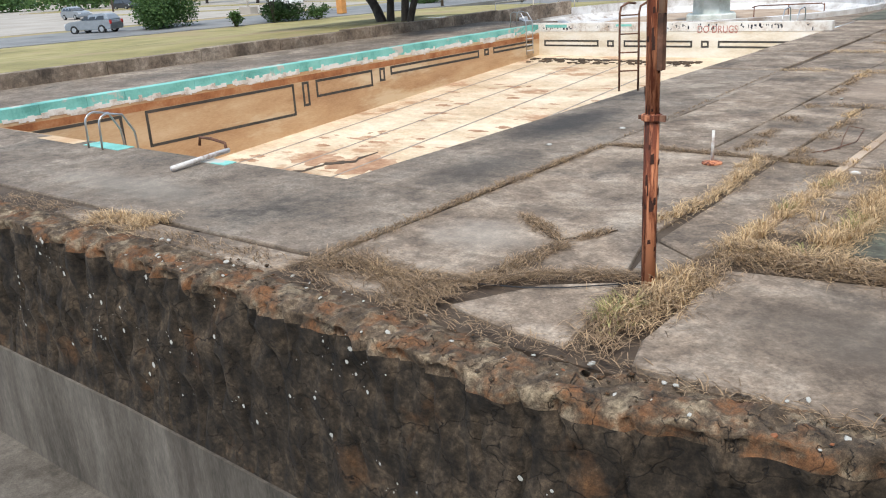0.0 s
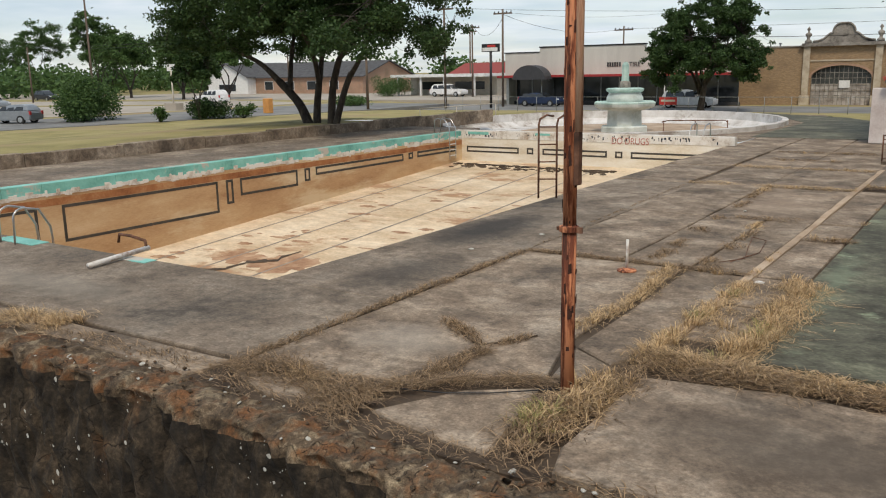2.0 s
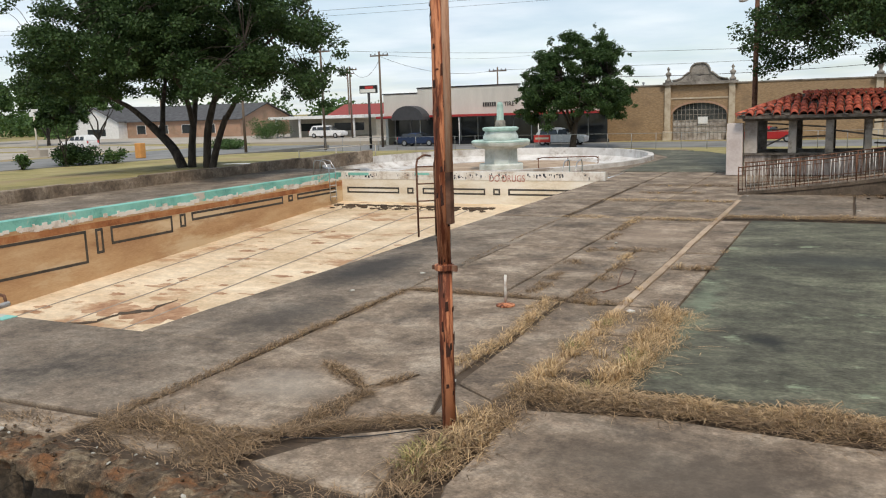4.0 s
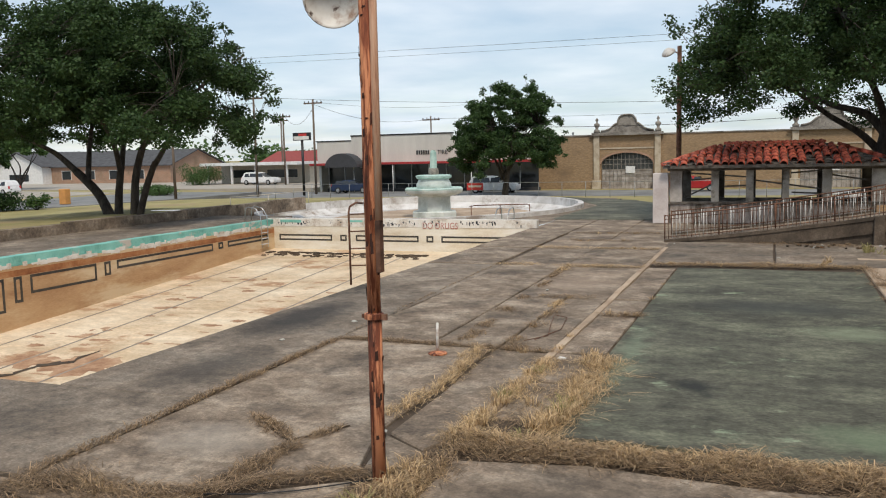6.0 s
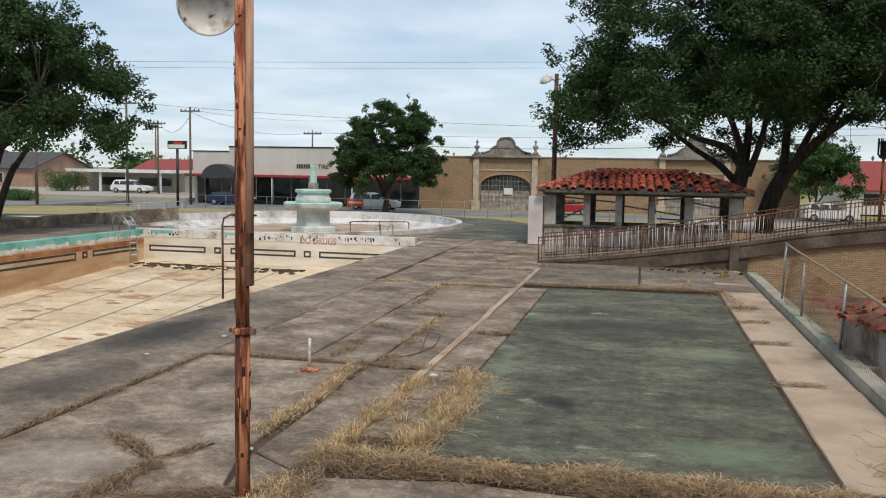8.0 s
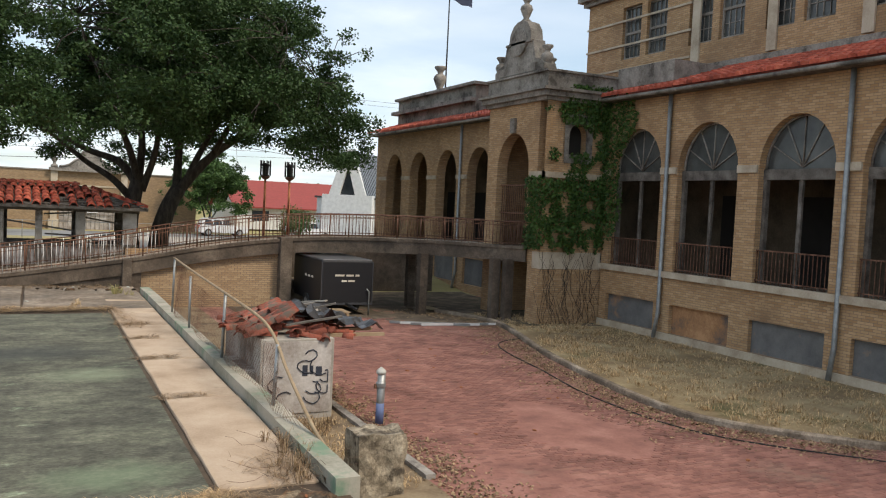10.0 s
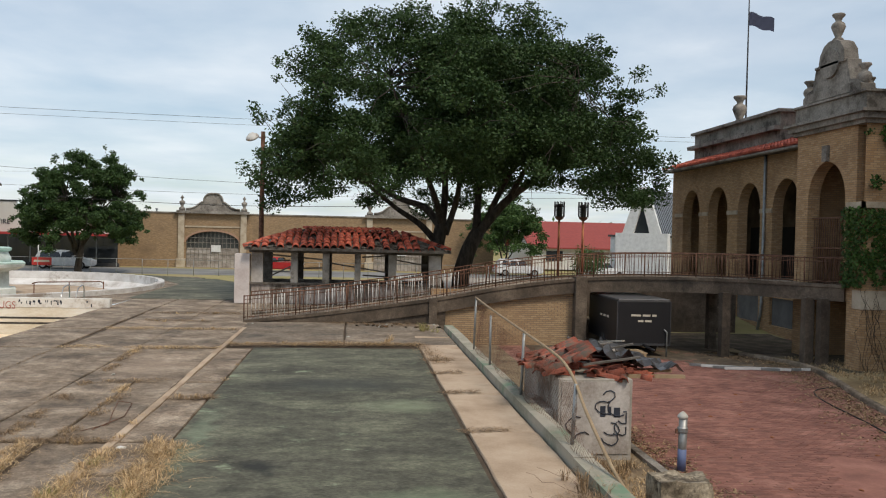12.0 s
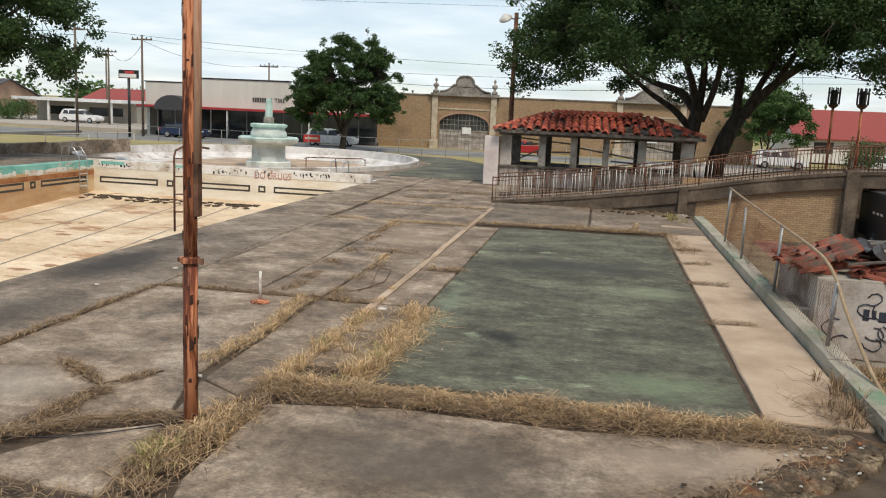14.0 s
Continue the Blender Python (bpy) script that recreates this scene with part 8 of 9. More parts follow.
for k in range(14):
    bm.faces.new((ring[0][k], ring[0][k + 1], ring[1][k + 1], ring[1][k]))
bm.faces.new(ring[0])
part("awning", bm, "dark_grey", shop, "dark grey barrel awning")
part("door", boxes((-39.4, SY + 1.4, -0.3, -38.2, SY + 1.5, 2.2)), "glass", shop, "glass shop door")
for k in range(6):
    x = -32.05 + 0.235 * k
    part("letter_bar", boxes((x, SY - 0.05, 3.42, x + 0.16, SY - 0.003, 3.82)), "letter", shop)
part("letter_bar", boxes((-30.35, SY - 0.05, 3.42, -30.15, SY - 0.003, 3.82)), "letter", shop)
writing("sign_letters", "TIRE", 0.5, pose(-29.35, SY - 0.03, 3.42, 90, 0, 0), "letter", shop, 0.02, "dark raised letters", fit=(1.05, 0.4))
sb = thing("banner_sign", "small red sign board by the shop", "sign", at=(-24.2, 69.5, -0.3))
part("board", boxes((-0.75, 0, 0.5, 0.75, 0.04, 1.15)), "red_sign", sb)
part("leg", boxes((-0.7, 0, 0, -0.65, 0.04, 0.5)), "steel", sb)
part("leg", boxes((0.65, 0, 0, 0.7, 0.04, 0.5)), "steel", sb)
part("text_bar", boxes((-0.6, -0.01, 0.75, 0.6, -0.002, 0.92)), "cream", sb, "unreadable lettering")
sg = thing("pole_sign", "black pole sign with a red and white panel", "sign", at=(-42.6, 71.5, -0.3))
smooth(part("post", bar((0, 0, 0), (0, 0, 5.5), 0.13, 10), "black_paint", sg))
part("panel", soft_box(-0.95, -0.15, 5.35, 0.95, 0.15, 6.1, 0.03), "black_paint", sg)
part("face", boxes((-0.85, -0.165, 5.42, 0.85, -0.152, 5.75)), "white_paint", sg, "white lower panel")
part("face", boxes((-0.3, -0.166, 5.78, 0.6, -0.152, 6.0)), "red_sign", sg, "red emblem shape")


# ---- other buildings ----
def gabled(name, label, x0, y0, x1, y1, z0, eave, ridge, wall, roof_mat, along="x", openings=(), trim="white_paint"):
    h = structure(thing(name, label, "building"), label)
    part("wall", boxes((x0, y0, z0, x1, y1, eave)), wall, h)
    bm = bmesh.new()
    o = 0.5
    if along == "x":
        my = (y0 + y1) / 2
        pts = [((x0 - o, y0 - o, eave), (x1 + o, y0 - o, eave), (x1 + o, my, ridge), (x0 - o, my, ridge)), ((x0 - o, my, ridge), (x1 + o, my, ridge), (x1 + o, y1 + o, eave), (x0 - o, y1 + o, eave))]
        g = [((x0, y0, eave), (x0, y1, eave), (x0, my, ridge - 0.15)), ((x1, y1, eave), (x1, y0, eave), (x1, my, ridge - 0.15))]
    else:
        mx = (x0 + x1) / 2
        pts = [((x0 - o, y0 - o, eave), (mx, y0 - o, ridge), (mx, y1 + o, ridge), (x0 - o, y1 + o, eave)), ((mx, y0 - o, ridge), (x1 + o, y0 - o, eave), (x1 + o, y1 + o, eave), (mx, y1 + o, ridge))]
        g = [((x0, y0, eave), (x1, y0, eave), (mx, y0, ridge - 0.15)), ((x1, y1, eave), (x0, y1, eave), (mx, y1, ridge - 0.15))]
    for f in pts:
        top = [bm.verts.new(v) for v in f]
        low = [bm.verts.new((v[0], v[1], v[2] - 0.14)) for v in f]
        bm.faces.new(top)
        bm.faces.new(low[::-1])
        for k in range(4):
            bm.faces.new((top[k], low[k], low[(k + 1) % 4], top[(k + 1) % 4]))
    part("roof", bm, roof_mat, h)
    bm = bmesh.new()
    for f in g:
        bm.faces.new([bm.verts.new(v) for v in f])
    part("gable", bm, wall, h)
    for a, b, c, d in openings:
        w = part("window", boxes((a, y0 - 0.03, b, c, y0 - 0.004, d)), "glass", h)
        part("frame", boxes((a - 0.08, y0 - 0.05, b - 0.08, a, y0 - 0.003, d + 0.08), (c, y0 - 0.05, b - 0.08, c + 0.08, y0 - 0.003, d + 0.08), (a, y0 - 0.05, d, c, y0 - 0.003, d + 0.08)), trim, w)
    return h


gabled("building_brick", "long low brick office with a dark shingle roof", -122, 111, -91, 125, -0.3, 2.8, 5.4, "brick_red", "shingle", "x", [(-114 + 5.2 * k, 0.6, -112 + 5.2 * k, 2.0) for k in range(4)])
gabled("building_white", "small white gabled office beside the car park", -127, 109, -116.4, 125, -0.3, 2.9, 5.5, "white_paint", "shingle", "y", [(-124, 0.4, -119.5, 1.6)])
gabled("building_red_roof", "low cream shop with a faded red roof across the street", -72, 108, -58, 120, -0.3, 2.5, 4.5, "cream", "red_roof", "x", [(-70.5 + 2.6 * k, 0.8, -69.2 + 2.6 * k, 1.6) for k in range(5)])
h = structure(thing("building_canopy", "flat white canopy and shop across the street", "building"), "flat white canopy and shop across the street")
part("canopy", boxes((-76, 99, 2.5, -60, 107, 2.9)), "white_paint", h)
for x in (-75, -71, -67, -62):
    part("column", boxes((x, 99.3, -0.3, x + 0.25, 99.55, 2.5)), "white_paint", h)
part("wall", boxes((-76, 104, -0.3, -61, 107, 2.5)), "cream", h)
part("window", boxes((-74, 103.97, 0.7, -70, 103.997, 1.8), (-68, 103.97, 0.7, -63, 103.997, 1.8)), "glass", h)
# east side: red-roofed hall and white chapel
gabled("building_hall", "cream hall with a big red metal roof", 21.3, 97, 38, 112, -0.4, 2.2, 5.4, "white_paint", "red_roof", "x", [(23, 0.6, 25, 1.8), (27, 0.6, 30, 1.8)])
ch = structure(thing("building_chapel", "white chapel with a steep grey metal roof", "building"), "white chapel with a steep grey metal roof")
ch.matrix_basis = pose(28.2, 79.0, 0, 0, 0, -38)
part("wall", boxes((-3.5, 1.0, -0.4, 6, 13, 3.6)), "white_paint", ch)
part("roof", boxes((-3.7, 0.8, 3.6, 6.2, 13.2, 3.8)), "shingle", ch)
aw = Matrix.Translation((0, 0, 0))
part("gable_frame", face_block(bmesh.new(), [(-2.4, 2.6), (-1.2, 2.6), (0.0, 6.9), (1.2, 2.6), (2.4, 2.6), (0.4, 8.5), (-0.4, 8.5)], 0.5, aw), "white_paint", ch, "white A-shaped gable frame")
part("gable_glass", face_block(bmesh.new(), [(-1.2, 2.7), (1.2, 2.7), (0.0, 6.8)], 0.05, aw @ Matrix.Translation((0, 0.3, 0))), "glass", ch)
part("gable_base", boxes((-2.6, -0.05, -0.4, 2.6, 0.9, 4.0)), "white_paint", ch)
bm = bmesh.new()
for f in (((0.3, 0.3, 8.4), (0.3, 13, 8.4), (2.5, 13, 2.6), (2.5, 0.3, 2.6)), ((-0.3, 0.3, 8.4), (-2.5, 0.3, 2.6), (-2.5, 13, 2.6), (-0.3, 13, 8.4)), ((-0.3, 0.3, 8.4), (-0.3, 13, 8.4), (0.3, 13, 8.4), (0.3, 0.3, 8.4))):
    bm.faces.new([bm.verts.new(v) for v in f])
part("steep_roof", bm, plain("grey_standing_seam", (0.16, 0.18, 0.2), 0.4), ch)
bm = bmesh.new()
for k in range(21):
    y = 0.5 + 0.6 * k
    tube(bm, [(0.32, y, 8.42), (2.52, y, 2.62)], 0.03, 4)
part("seam", bm, "dark_grey", ch)


# ---- vehicles ----
def car(name, label, x, y, z, turn, paint, L=4.7, W=1.85, H=1.68, suv=True):
    t = thing(name, label, "car", "cars on the street", (x, y, z), turn)
    h = L / 2
    body = [(-h, 0.42), (-h + 0.05, 0.3), (h - 0.1, 0.28), (h, 0.5), (h - 0.05, 0.78), (h - 0.5, 0.95), (h - 1.3, 1.02), (-h + 0.15, 1.05), (-h + 0.02, 0.9)]
    cab = [(h - 1.5, 1.0), (h - 2.3, H - 0.08), (h - 2.8, H), (-h + 0.75, H), (-h + 0.45, H - 0.1), (-h + 0.12, 1.03)] if suv else [(h - 1.5, 1.0), (h - 2.35, H - 0.1), (-h + 1.5, H - 0.08), (-h + 0.7, 1.03)]
    m = Matrix.Translation((0, -W / 2, 0))
    bm = face_block(bmesh.new(), body, W, m)
    bmesh.ops.recalc_face_normals(bm, faces=bm.faces[:])
    bmesh.ops.bevel(bm, geom=bm.edges[:], offset=0.06, segments=2, affect="EDGES")
    part("body", bm, paint, t)
    bm = face_block(bmesh.new(), cab, W - 0.12, Matrix.Translation((0, -W / 2 + 0.06, 0)))
    for v in bm.verts:
        if v.co.z > 1.2:
            v.co.y *= 0.84
    bmesh.ops.recalc_face_normals(bm, faces=bm.faces[:])
    bmesh.ops.bevel(bm, geom=bm.edges[:], offset=0.05, segments=2, affect="EDGES")
    part("cabin", bm, paint, t)
    mx0, mx1 = -h + 0.5, h - 2.0
    for s in (-1, 1):
        for a, b in ((mx0 + 0.05, mx0 + 0.75), (mx0 + 0.85, (mx0 + mx1) / 2 + 0.5), ((mx0 + mx1) / 2 + 0.6, mx1 + 0.2)):
            bm = bmesh.new()
            yb, yt = s * (W / 2 - 0.045), s * (W / 2 - 0.06) * 0.875
            bm.faces.new([bm.verts.new(q) for q in ((a, yb, 1.06), (b + 0.12, yb, 1.06), (b - 0.1, yt, H - 0.16), (a + 0.05, yt, H - 0.16))])
            part("side_window", bm, "glass", t)
    bm = bmesh.new()
    ww = W / 2 - 0.16
    bm.faces.new([bm.verts.new(q) for q in ((h - 1.46, -ww, 1.06), (h - 1.46, ww, 1.06), (h - 2.24, ww * 0.86, H - 0.12), (h - 2.24, -ww * 0.86, H - 0.12))])
    part("windscreen", bm, "glass", t)
    for sx in (-h + 0.85, h - 0.9):
        for s in (-1, 1):
            b = lathe([(0.2, -0.11), (0.33, -0.11), (0.345, 0), (0.33, 0.11), (0.2, 0.11)], 18)
            b.transform(pose(sx, s * (W / 2 - 0.08), 0.34, 90, 0, 0))
            wheel = part("wheel", b, "rubber", t)
            b = lathe([(0.06, -0.118), (0.2, -0.115), (0.2, 0.115), (0.06, 0.118)], 12)
            b.transform(pose(sx, s * (W / 2 - 0.08), 0.34, 90, 0, 0))
            part("rim", b, "chrome", wheel)
    for s in (-1, 1):
        part("headlight", boxes((h - 0.14, s * 0.72 - 0.16, 0.68, h - 0.02, s * 0.72 + 0.16, 0.82)), "white_paint", t)
        part("tail_light", boxes((-h - 0.01, s * 0.76 - 0.1, 0.72, -h + 0.1, s * 0.76 + 0.1, 1.0)), "red_sign", t)
    return t


M["car_white"] = plain("white_car_paint", (0.72, 0.72, 0.72), 0.25)
M["car_silver"] = plain("silver_car_paint", (0.3, 0.32, 0.34), 0.3, 0.5)
M["car_dark"] = plain("dark_car_paint", (0.03, 0.033, 0.04), 0.25)
M["car_blue"] = plain("dark_blue_car_paint", (0.02, 0.035, 0.08), 0.25)
M["car_red"] = plain("red_car_paint", (0.38, 0.02, 0.02), 0.3)
car("car", "white sport utility car on the street", -25.5, 79.0, -0.5, 2, "car_white", 5.0)
car("car", "dark blue car on the street before the shop", -41.5, 80.0, -0.5, 0, "car_blue", 4.7, 1.8, 1.5, False)
car("car", "white sport utility car in the far street", -84.0, 72.5, -0.11, 178, "car_white")
car("car", "dark car parked on the far car park", -128, 77, -0.2, 0, "car_dark")
car("car", "silver hatchback by the lawn", -66.0, 36.6, -0.15, 205, "car_silver", 4.3, 1.8, 1.52)
car("car", "silver car on the far car park", -101, 54, -0.15, 0, "car_silver", 4.3, 1.8, 1.52)
car("pickup", "white car parked at the far shops", -64.5, 97, -0.09, 0, "car_white", 5.2)
car("car", "red car parked beyond the kiosk", -6.5, 80.5, -0.5, 0, "car_red", 4.5, 1.8, 1.5, False)
car("car", "white car in the street beyond the bridge", 16.5, 81.0, -0.5, 4, "car_white")
car("car", "white car by the chapel", 24.5, 79.5, -0.5, 10, "car_white")

# ---- poles, lamps and wires ----
def utility_pole(x, y, z, h, arms=1, r=0.14):
    t = thing("utility_pole", "brown wooden utility pole with crossarm", "utility pole", "utility poles", (x, y, z))
    smooth(part("shaft", tube(bmesh.new(), [(0, 0, -0.2), (0, 0, h)], [r, r * 0.7], 8), "pole_wood", t))
    for k in range(arms):
        part("crossarm", boxes((-1.1, -0.06, h - 0.5 - 0.9 * k, 1.1, 0.06, h - 0.36 - 0.9 * k)), "pole_wood", t)
        for a in (-1.0, -0.5, 0.5, 1.0):
            part("insulator", boxes((a - 0.04, -0.04, h - 0.36 - 0.9 * k, a + 0.04, 0.04, h - 0.2 - 0.9 * k)), "dark_grey", t)
    return t


utility_pole(-51.0, 62.8, 0, 6.5, 0)
utility_pole(-49.3, 73.5, -0.3, 10.2, 1)
utility_pole(-45.3, 78.5, -0.3, 9.8, 1)
utility_pole(-38, 112, -0.3, 11, 1)
utility_pole(-60, 96, -0.3, 9.5, 1)
utility_pole(-66, 105, -0.3, 9.5, 1)
utility_pole(-90, 92.5, -0.2, 7.5, 0)
utility_pole(-120, 70, -0.2, 8.0, 0)
utility_pole(-37.4, 92, -0.3, 8.2, 1, 0.12)


def wire(a, b, sag, r=0.016):
    t = thing("overhead_wire", "thin black overhead wire", "wire", "overhead wires")
    a, b = Vector(a), Vector(b)
    smooth(part("cable", tube(bmesh.new(), [a.lerp(b, k / 10) - Vector((0, 0, sag * 4 * (k / 10) * (1 - k / 10))) for k in range(11)], r, 4), "black_paint", t))


utility_pole(-90, 60, -0.2, 13.2, 0)
utility_pole(30, 60, -0.4, 11.6, 0)
wire((-90, 60, 12.9), (30, 60, 11.0), 0.5, 0.014)
wire((-90, 60, 12.5), (30, 60, 10.7), 0.6, 0.012)
wire((-45.3, 78.5, 9.2), (-38, 112, 10.4), 0.6)
wire((-49.3, 73.5, 9.6), (20, 78, 7.6), 0.9, 0.02)
wire((-49.3, 73.5, 9.0), (-120, 70, 7.6), 1.0, 0.025)
wire((-49.3, 73.5, 9.5), (-120, 70, 7.9), 1.0, 0.025)
wire((-45.3, 78.5, 9.0), (-37.4, 92, 7.6), 1.0, 0.02)
wire((-22, 66.5, 5.6), (12, 67.0, 6.2), 0.6, 0.025)
wire((-37.4, 92, 7.6), (60, 88, 9.5), 1.2, 0.02)
wire((8, 56, 7.2), (45, 66, 5.6), 0.6, 0.02)
wire((-60, 96, 9.2), (-45.3, 78.5, 8.6), 1.6, 0.02)

rl = thing("lamp_post", "brown floodlight pole behind the kiosk", "lamp post", at=(-4.45, 45.2, 0))
smooth(part("shaft", tube(bmesh.new(), [(0, 0, 0), (0, 0, 8.6)], [0.15, 0.11], 12), "rust_dark", rl))
smooth(part("arm", tube(bmesh.new(), [(0, 0, 8.2), (-0.3, -0.1, 8.35), (-0.5, -0.15, 8.3)], 0.03, 6), "rust_dark", rl))
b = lathe([(0.02, 0.18), (0.16, 0.16), (0.34, 0.0), (0.36, -0.06), (0.3, 0.0), (0.05, 0.1)], 18)
b.transform(pose(-0.55, -0.2, 8.3, 35, -20, 0))
smooth(part("shade", b, "enamel", rl, "white dish shade"))


def lantern(x, y):
    t = thing("lantern_post", "rusty post with a dark cage lantern", "lamp post", "lantern posts", (x, y, -0.1))
    smooth(part("shaft", tube(bmesh.new(), [(0, 0, 0), (0, 0, 4.6)], [0.1, 0.07], 10), "rust", t))
    part("bracket", lathe([(0.06, 4.55), (0.22, 4.65), (0.3, 4.75), (0.26, 4.8)], 12), "rust_dark", t)
    cage = part("cage", lathe([(0.3, 4.8), (0.32, 4.84)], 12), "black_paint", t)
    for k in range(8):
        a = 2 * math.pi * k / 8
        part("cage_bar", boxes((0.31 * math.cos(a) - 0.03, 0.31 * math.sin(a) - 0.03, 4.8, 0.31 * math.cos(a) + 0.03, 0.31 * math.sin(a) + 0.03, 5.75)), "black_paint", cage)
    part("ring", lathe([(0.35, 5.4), (0.36, 5.45), (0.35, 5.5)], 12), "black_paint", t)
    part("glass", lathe([(0.2, 4.85), (0.22, 5.6)], 10), "pane", t)


lantern(13.35, 52.0)
lantern(14.9, 52.0)
ssn = thing("street_sign", "white sign on a concrete foot by the street", "sign", at=(-73.2, 58, -0.15))
smooth(part("post", bar((0, 0, 0), (0, 0, 4.2), 0.08, 8), "cream", ssn))
part("board", boxes((-0.6, -0.05, 4.0, 0.6, 0.05, 4.7)), "white_paint", ssn)
part("foot", boxes((-0.9, -0.5, 0, 0.9, 0.5, 0.7)), "pale_pave", ssn)
ub = thing("utility_box", "orange utility marker post by the street", "marker", at=(-55.9, 54.6, -0.1))
part("body", soft_box(-0.35, -0.3, 0, 0.35, 0.3, 1.3, 0.05), "orange", ub)
rd = thing("guard_rail", "low white pipe rail beside the basin", "railing", at=(0, 0, 0))
smooth(part("rail", tube(bmesh.new(), [(-31.5, 44.0, 1.0), (-31.0, 47.5, 1.0), (-30.6, 52, 1.0)], 0.03, 6), "cream", rd))
for p in ((-31.5, 44.0), (-31.0, 47.5), (-30.6, 52)):
    smooth(part("post", bar((*p, 0.0), (*p, 1.0), 0.03, 6), "cream", rd))

rb = thing("guard_rail", "low rusty pipe rail standing in the wading basin", "railing")
smooth(part("rail", tube(bmesh.new(), [(-15.6, 44.0, 0.42), (-15.3, 44.0, 0.5), (-12.6, 45.2, 0.5), (-12.5, 45.3, 0.4)], 0.03, 6), "rust_dark", rb))
for p in ((-15.5, 44.0), (-14.0, 44.6), (-12.5, 45.3)):
    smooth(part("post", bar((*p, -0.62), (*p, 0.5), 0.03, 6), "rust_dark", rb))

# ---- trees ----
def tree(name, label, x, y, z, trunk_r, fork, limbs, crown, n_leaf, leaf, seed, mat="leaf", many=70, paths=(), sprigs=0):
    """limbs: how many main limbs, or paths for their courses; crown: (centre x, y, z, radius, half height), flat-bottomed dome of clumps; sprigs: twig ends past its outline."""
    rng = random.Random(seed)
    t = thing(name, label, "tree", at=(0, 0, 0))
    cx, cy, cz, R, Hh = crown
    clumps = []
    tries = 0
    while len(clumps) < many and tries < 9000:
        tries += 1
        a, rr, v = rng.uniform(0, 6.283), math.sqrt(rng.random()), rng.uniform(-0.5, 1)
        edge = math.sqrt(max(0, 1 - rr * rr))
        if v > edge * 1.02 or v < -0.02 - (0.1 + 0.36 * rng.random()) * rr:
            continue
        p = Vector((R * 0.9 * rr * math.cos(a), R * 0.9 * rr * math.sin(a), Hh * v * 0.9))
        lump = noise.noise(p * (3.1 / R) + Vector((seed, 0, 0)))
        if lump < (-0.2 if R > 6 else -0.6):
            continue
        p *= 1 + 0.2 * noise.noise(Vector((2.6 * math.cos(a), 2.6 * math.sin(a), 2.2 * v + seed)))
        r = R * rng.uniform(0.06, 0.17) * (250 / many) ** 0.3 * (1.15 - 0.35 * rr)
        clumps.append((cx + p.x, cy + p.y, cz + p.z, r, r * rng.uniform(0.5, 0.8)))
    for _ in range(sprigs):
        a, v = rng.uniform(0, 6.283), rng.uniform(-0.25, 1)
        rr = math.sqrt(max(0, 1 - max(0, v) ** 2))
        f = (0.98 + 0.12 * rng.random()) * (1 + 0.2 * noise.noise(Vector((2.6 * math.cos(a), 2.6 * math.sin(a), 2.2 * v + seed))))
        r = R * rng.uniform(0.025, 0.055)
        clumps.append((cx + R * 0.9 * rr * f * math.cos(a), cy + R * 0.9 * rr * f * math.sin(a), cz + Hh * 0.95 * v * f, r, r * rng.uniform(0.6, 1.2)))
    verts, faces = leaf_cloud(clumps, n_leaf, leaf, rng, 0.25)
    heads = []
    for pts, ra, rb in paths:
        b = bmesh.new()
        path = smooth_path(pts, 5)
        tube(b, path, [ra + (rb - ra) * i / (len(path) - 1) for i in range(len(path))], 10)
        part("trunk" if pts[0][2] < z + 0.5 else "limb", b, "bark", t)
        if pts[0][2] > z + 0.5:
            heads += path[len(path) // 2::2] + [path[-1]]
    base = Vector((x, y, z))
    if not paths:
        bm = bmesh.new()
        top = base + Vector((rng.uniform(-0.2, 0.2), 0, fork))
        tube(bm, [base - Vector((0, 0, 0.3)), base + Vector((0, 0, 0.25)), base.lerp(top, 0.5), top], [trunk_r * 1.5, trunk_r * 1.15, trunk_r, trunk_r * 1.05], 12)
        part("trunk", bm, "bark", t)
    for k in range(0 if paths else limbs):
        a = 6.283 * k / limbs + rng.uniform(-0.4, 0.4)
        reach = rng.uniform(0.4, 0.74)
        e = Vector((cx + R * reach * math.cos(a), cy + R * reach * math.sin(a), cz + rng.uniform(-0.1, 0.45) * Hh - 0.25 * Hh * (reach - 0.35)))
        s = base + Vector((trunk_r * 0.6 * math.cos(a), trunk_r * 0.6 * math.sin(a), fork * rng.uniform(0.5, 0.95)))
        wob = 0.055 * (e - s).length
        m1 = s.lerp(e, 0.33) + Vector((rng.gauss(0, wob), rng.gauss(0, wob), 0.07 * (e - s).length))
        m2 = s.lerp(e, 0.68) + Vector((rng.gauss(0, wob), rng.gauss(0, wob), 0.08 * (e - s).length))
        b = bmesh.new()
        path = smooth_path([tuple(s), tuple(m1), tuple(m2), tuple(e)], 4)
        tube(b, path, [trunk_r * (0.56 - 0.46 * i / (len(path) - 1)) for i in range(len(path))], 8)
        part("limb", b, "bark", t)
        heads += [path[4], path[6], path[8], path[-1]]
    b = bmesh.new()
    inner = [Vector(c[:3]) for c in clumps[:len(clumps) - sprigs]]
    for k, c in enumerate(clumps):
        p = Vector(c[:3])
        hh = min(heads if k < len(inner) else inner, key=lambda q: (q - p).length)
        mid = hh.lerp(p, 0.5) + Vector((rng.uniform(-0.3, 0.3), rng.uniform(-0.3, 0.3), 0.25))
        tube(b, [hh, mid, p], [trunk_r * (0.09 if k < len(inner) else 0.03), trunk_r * 0.05, trunk_r * 0.015], 4)
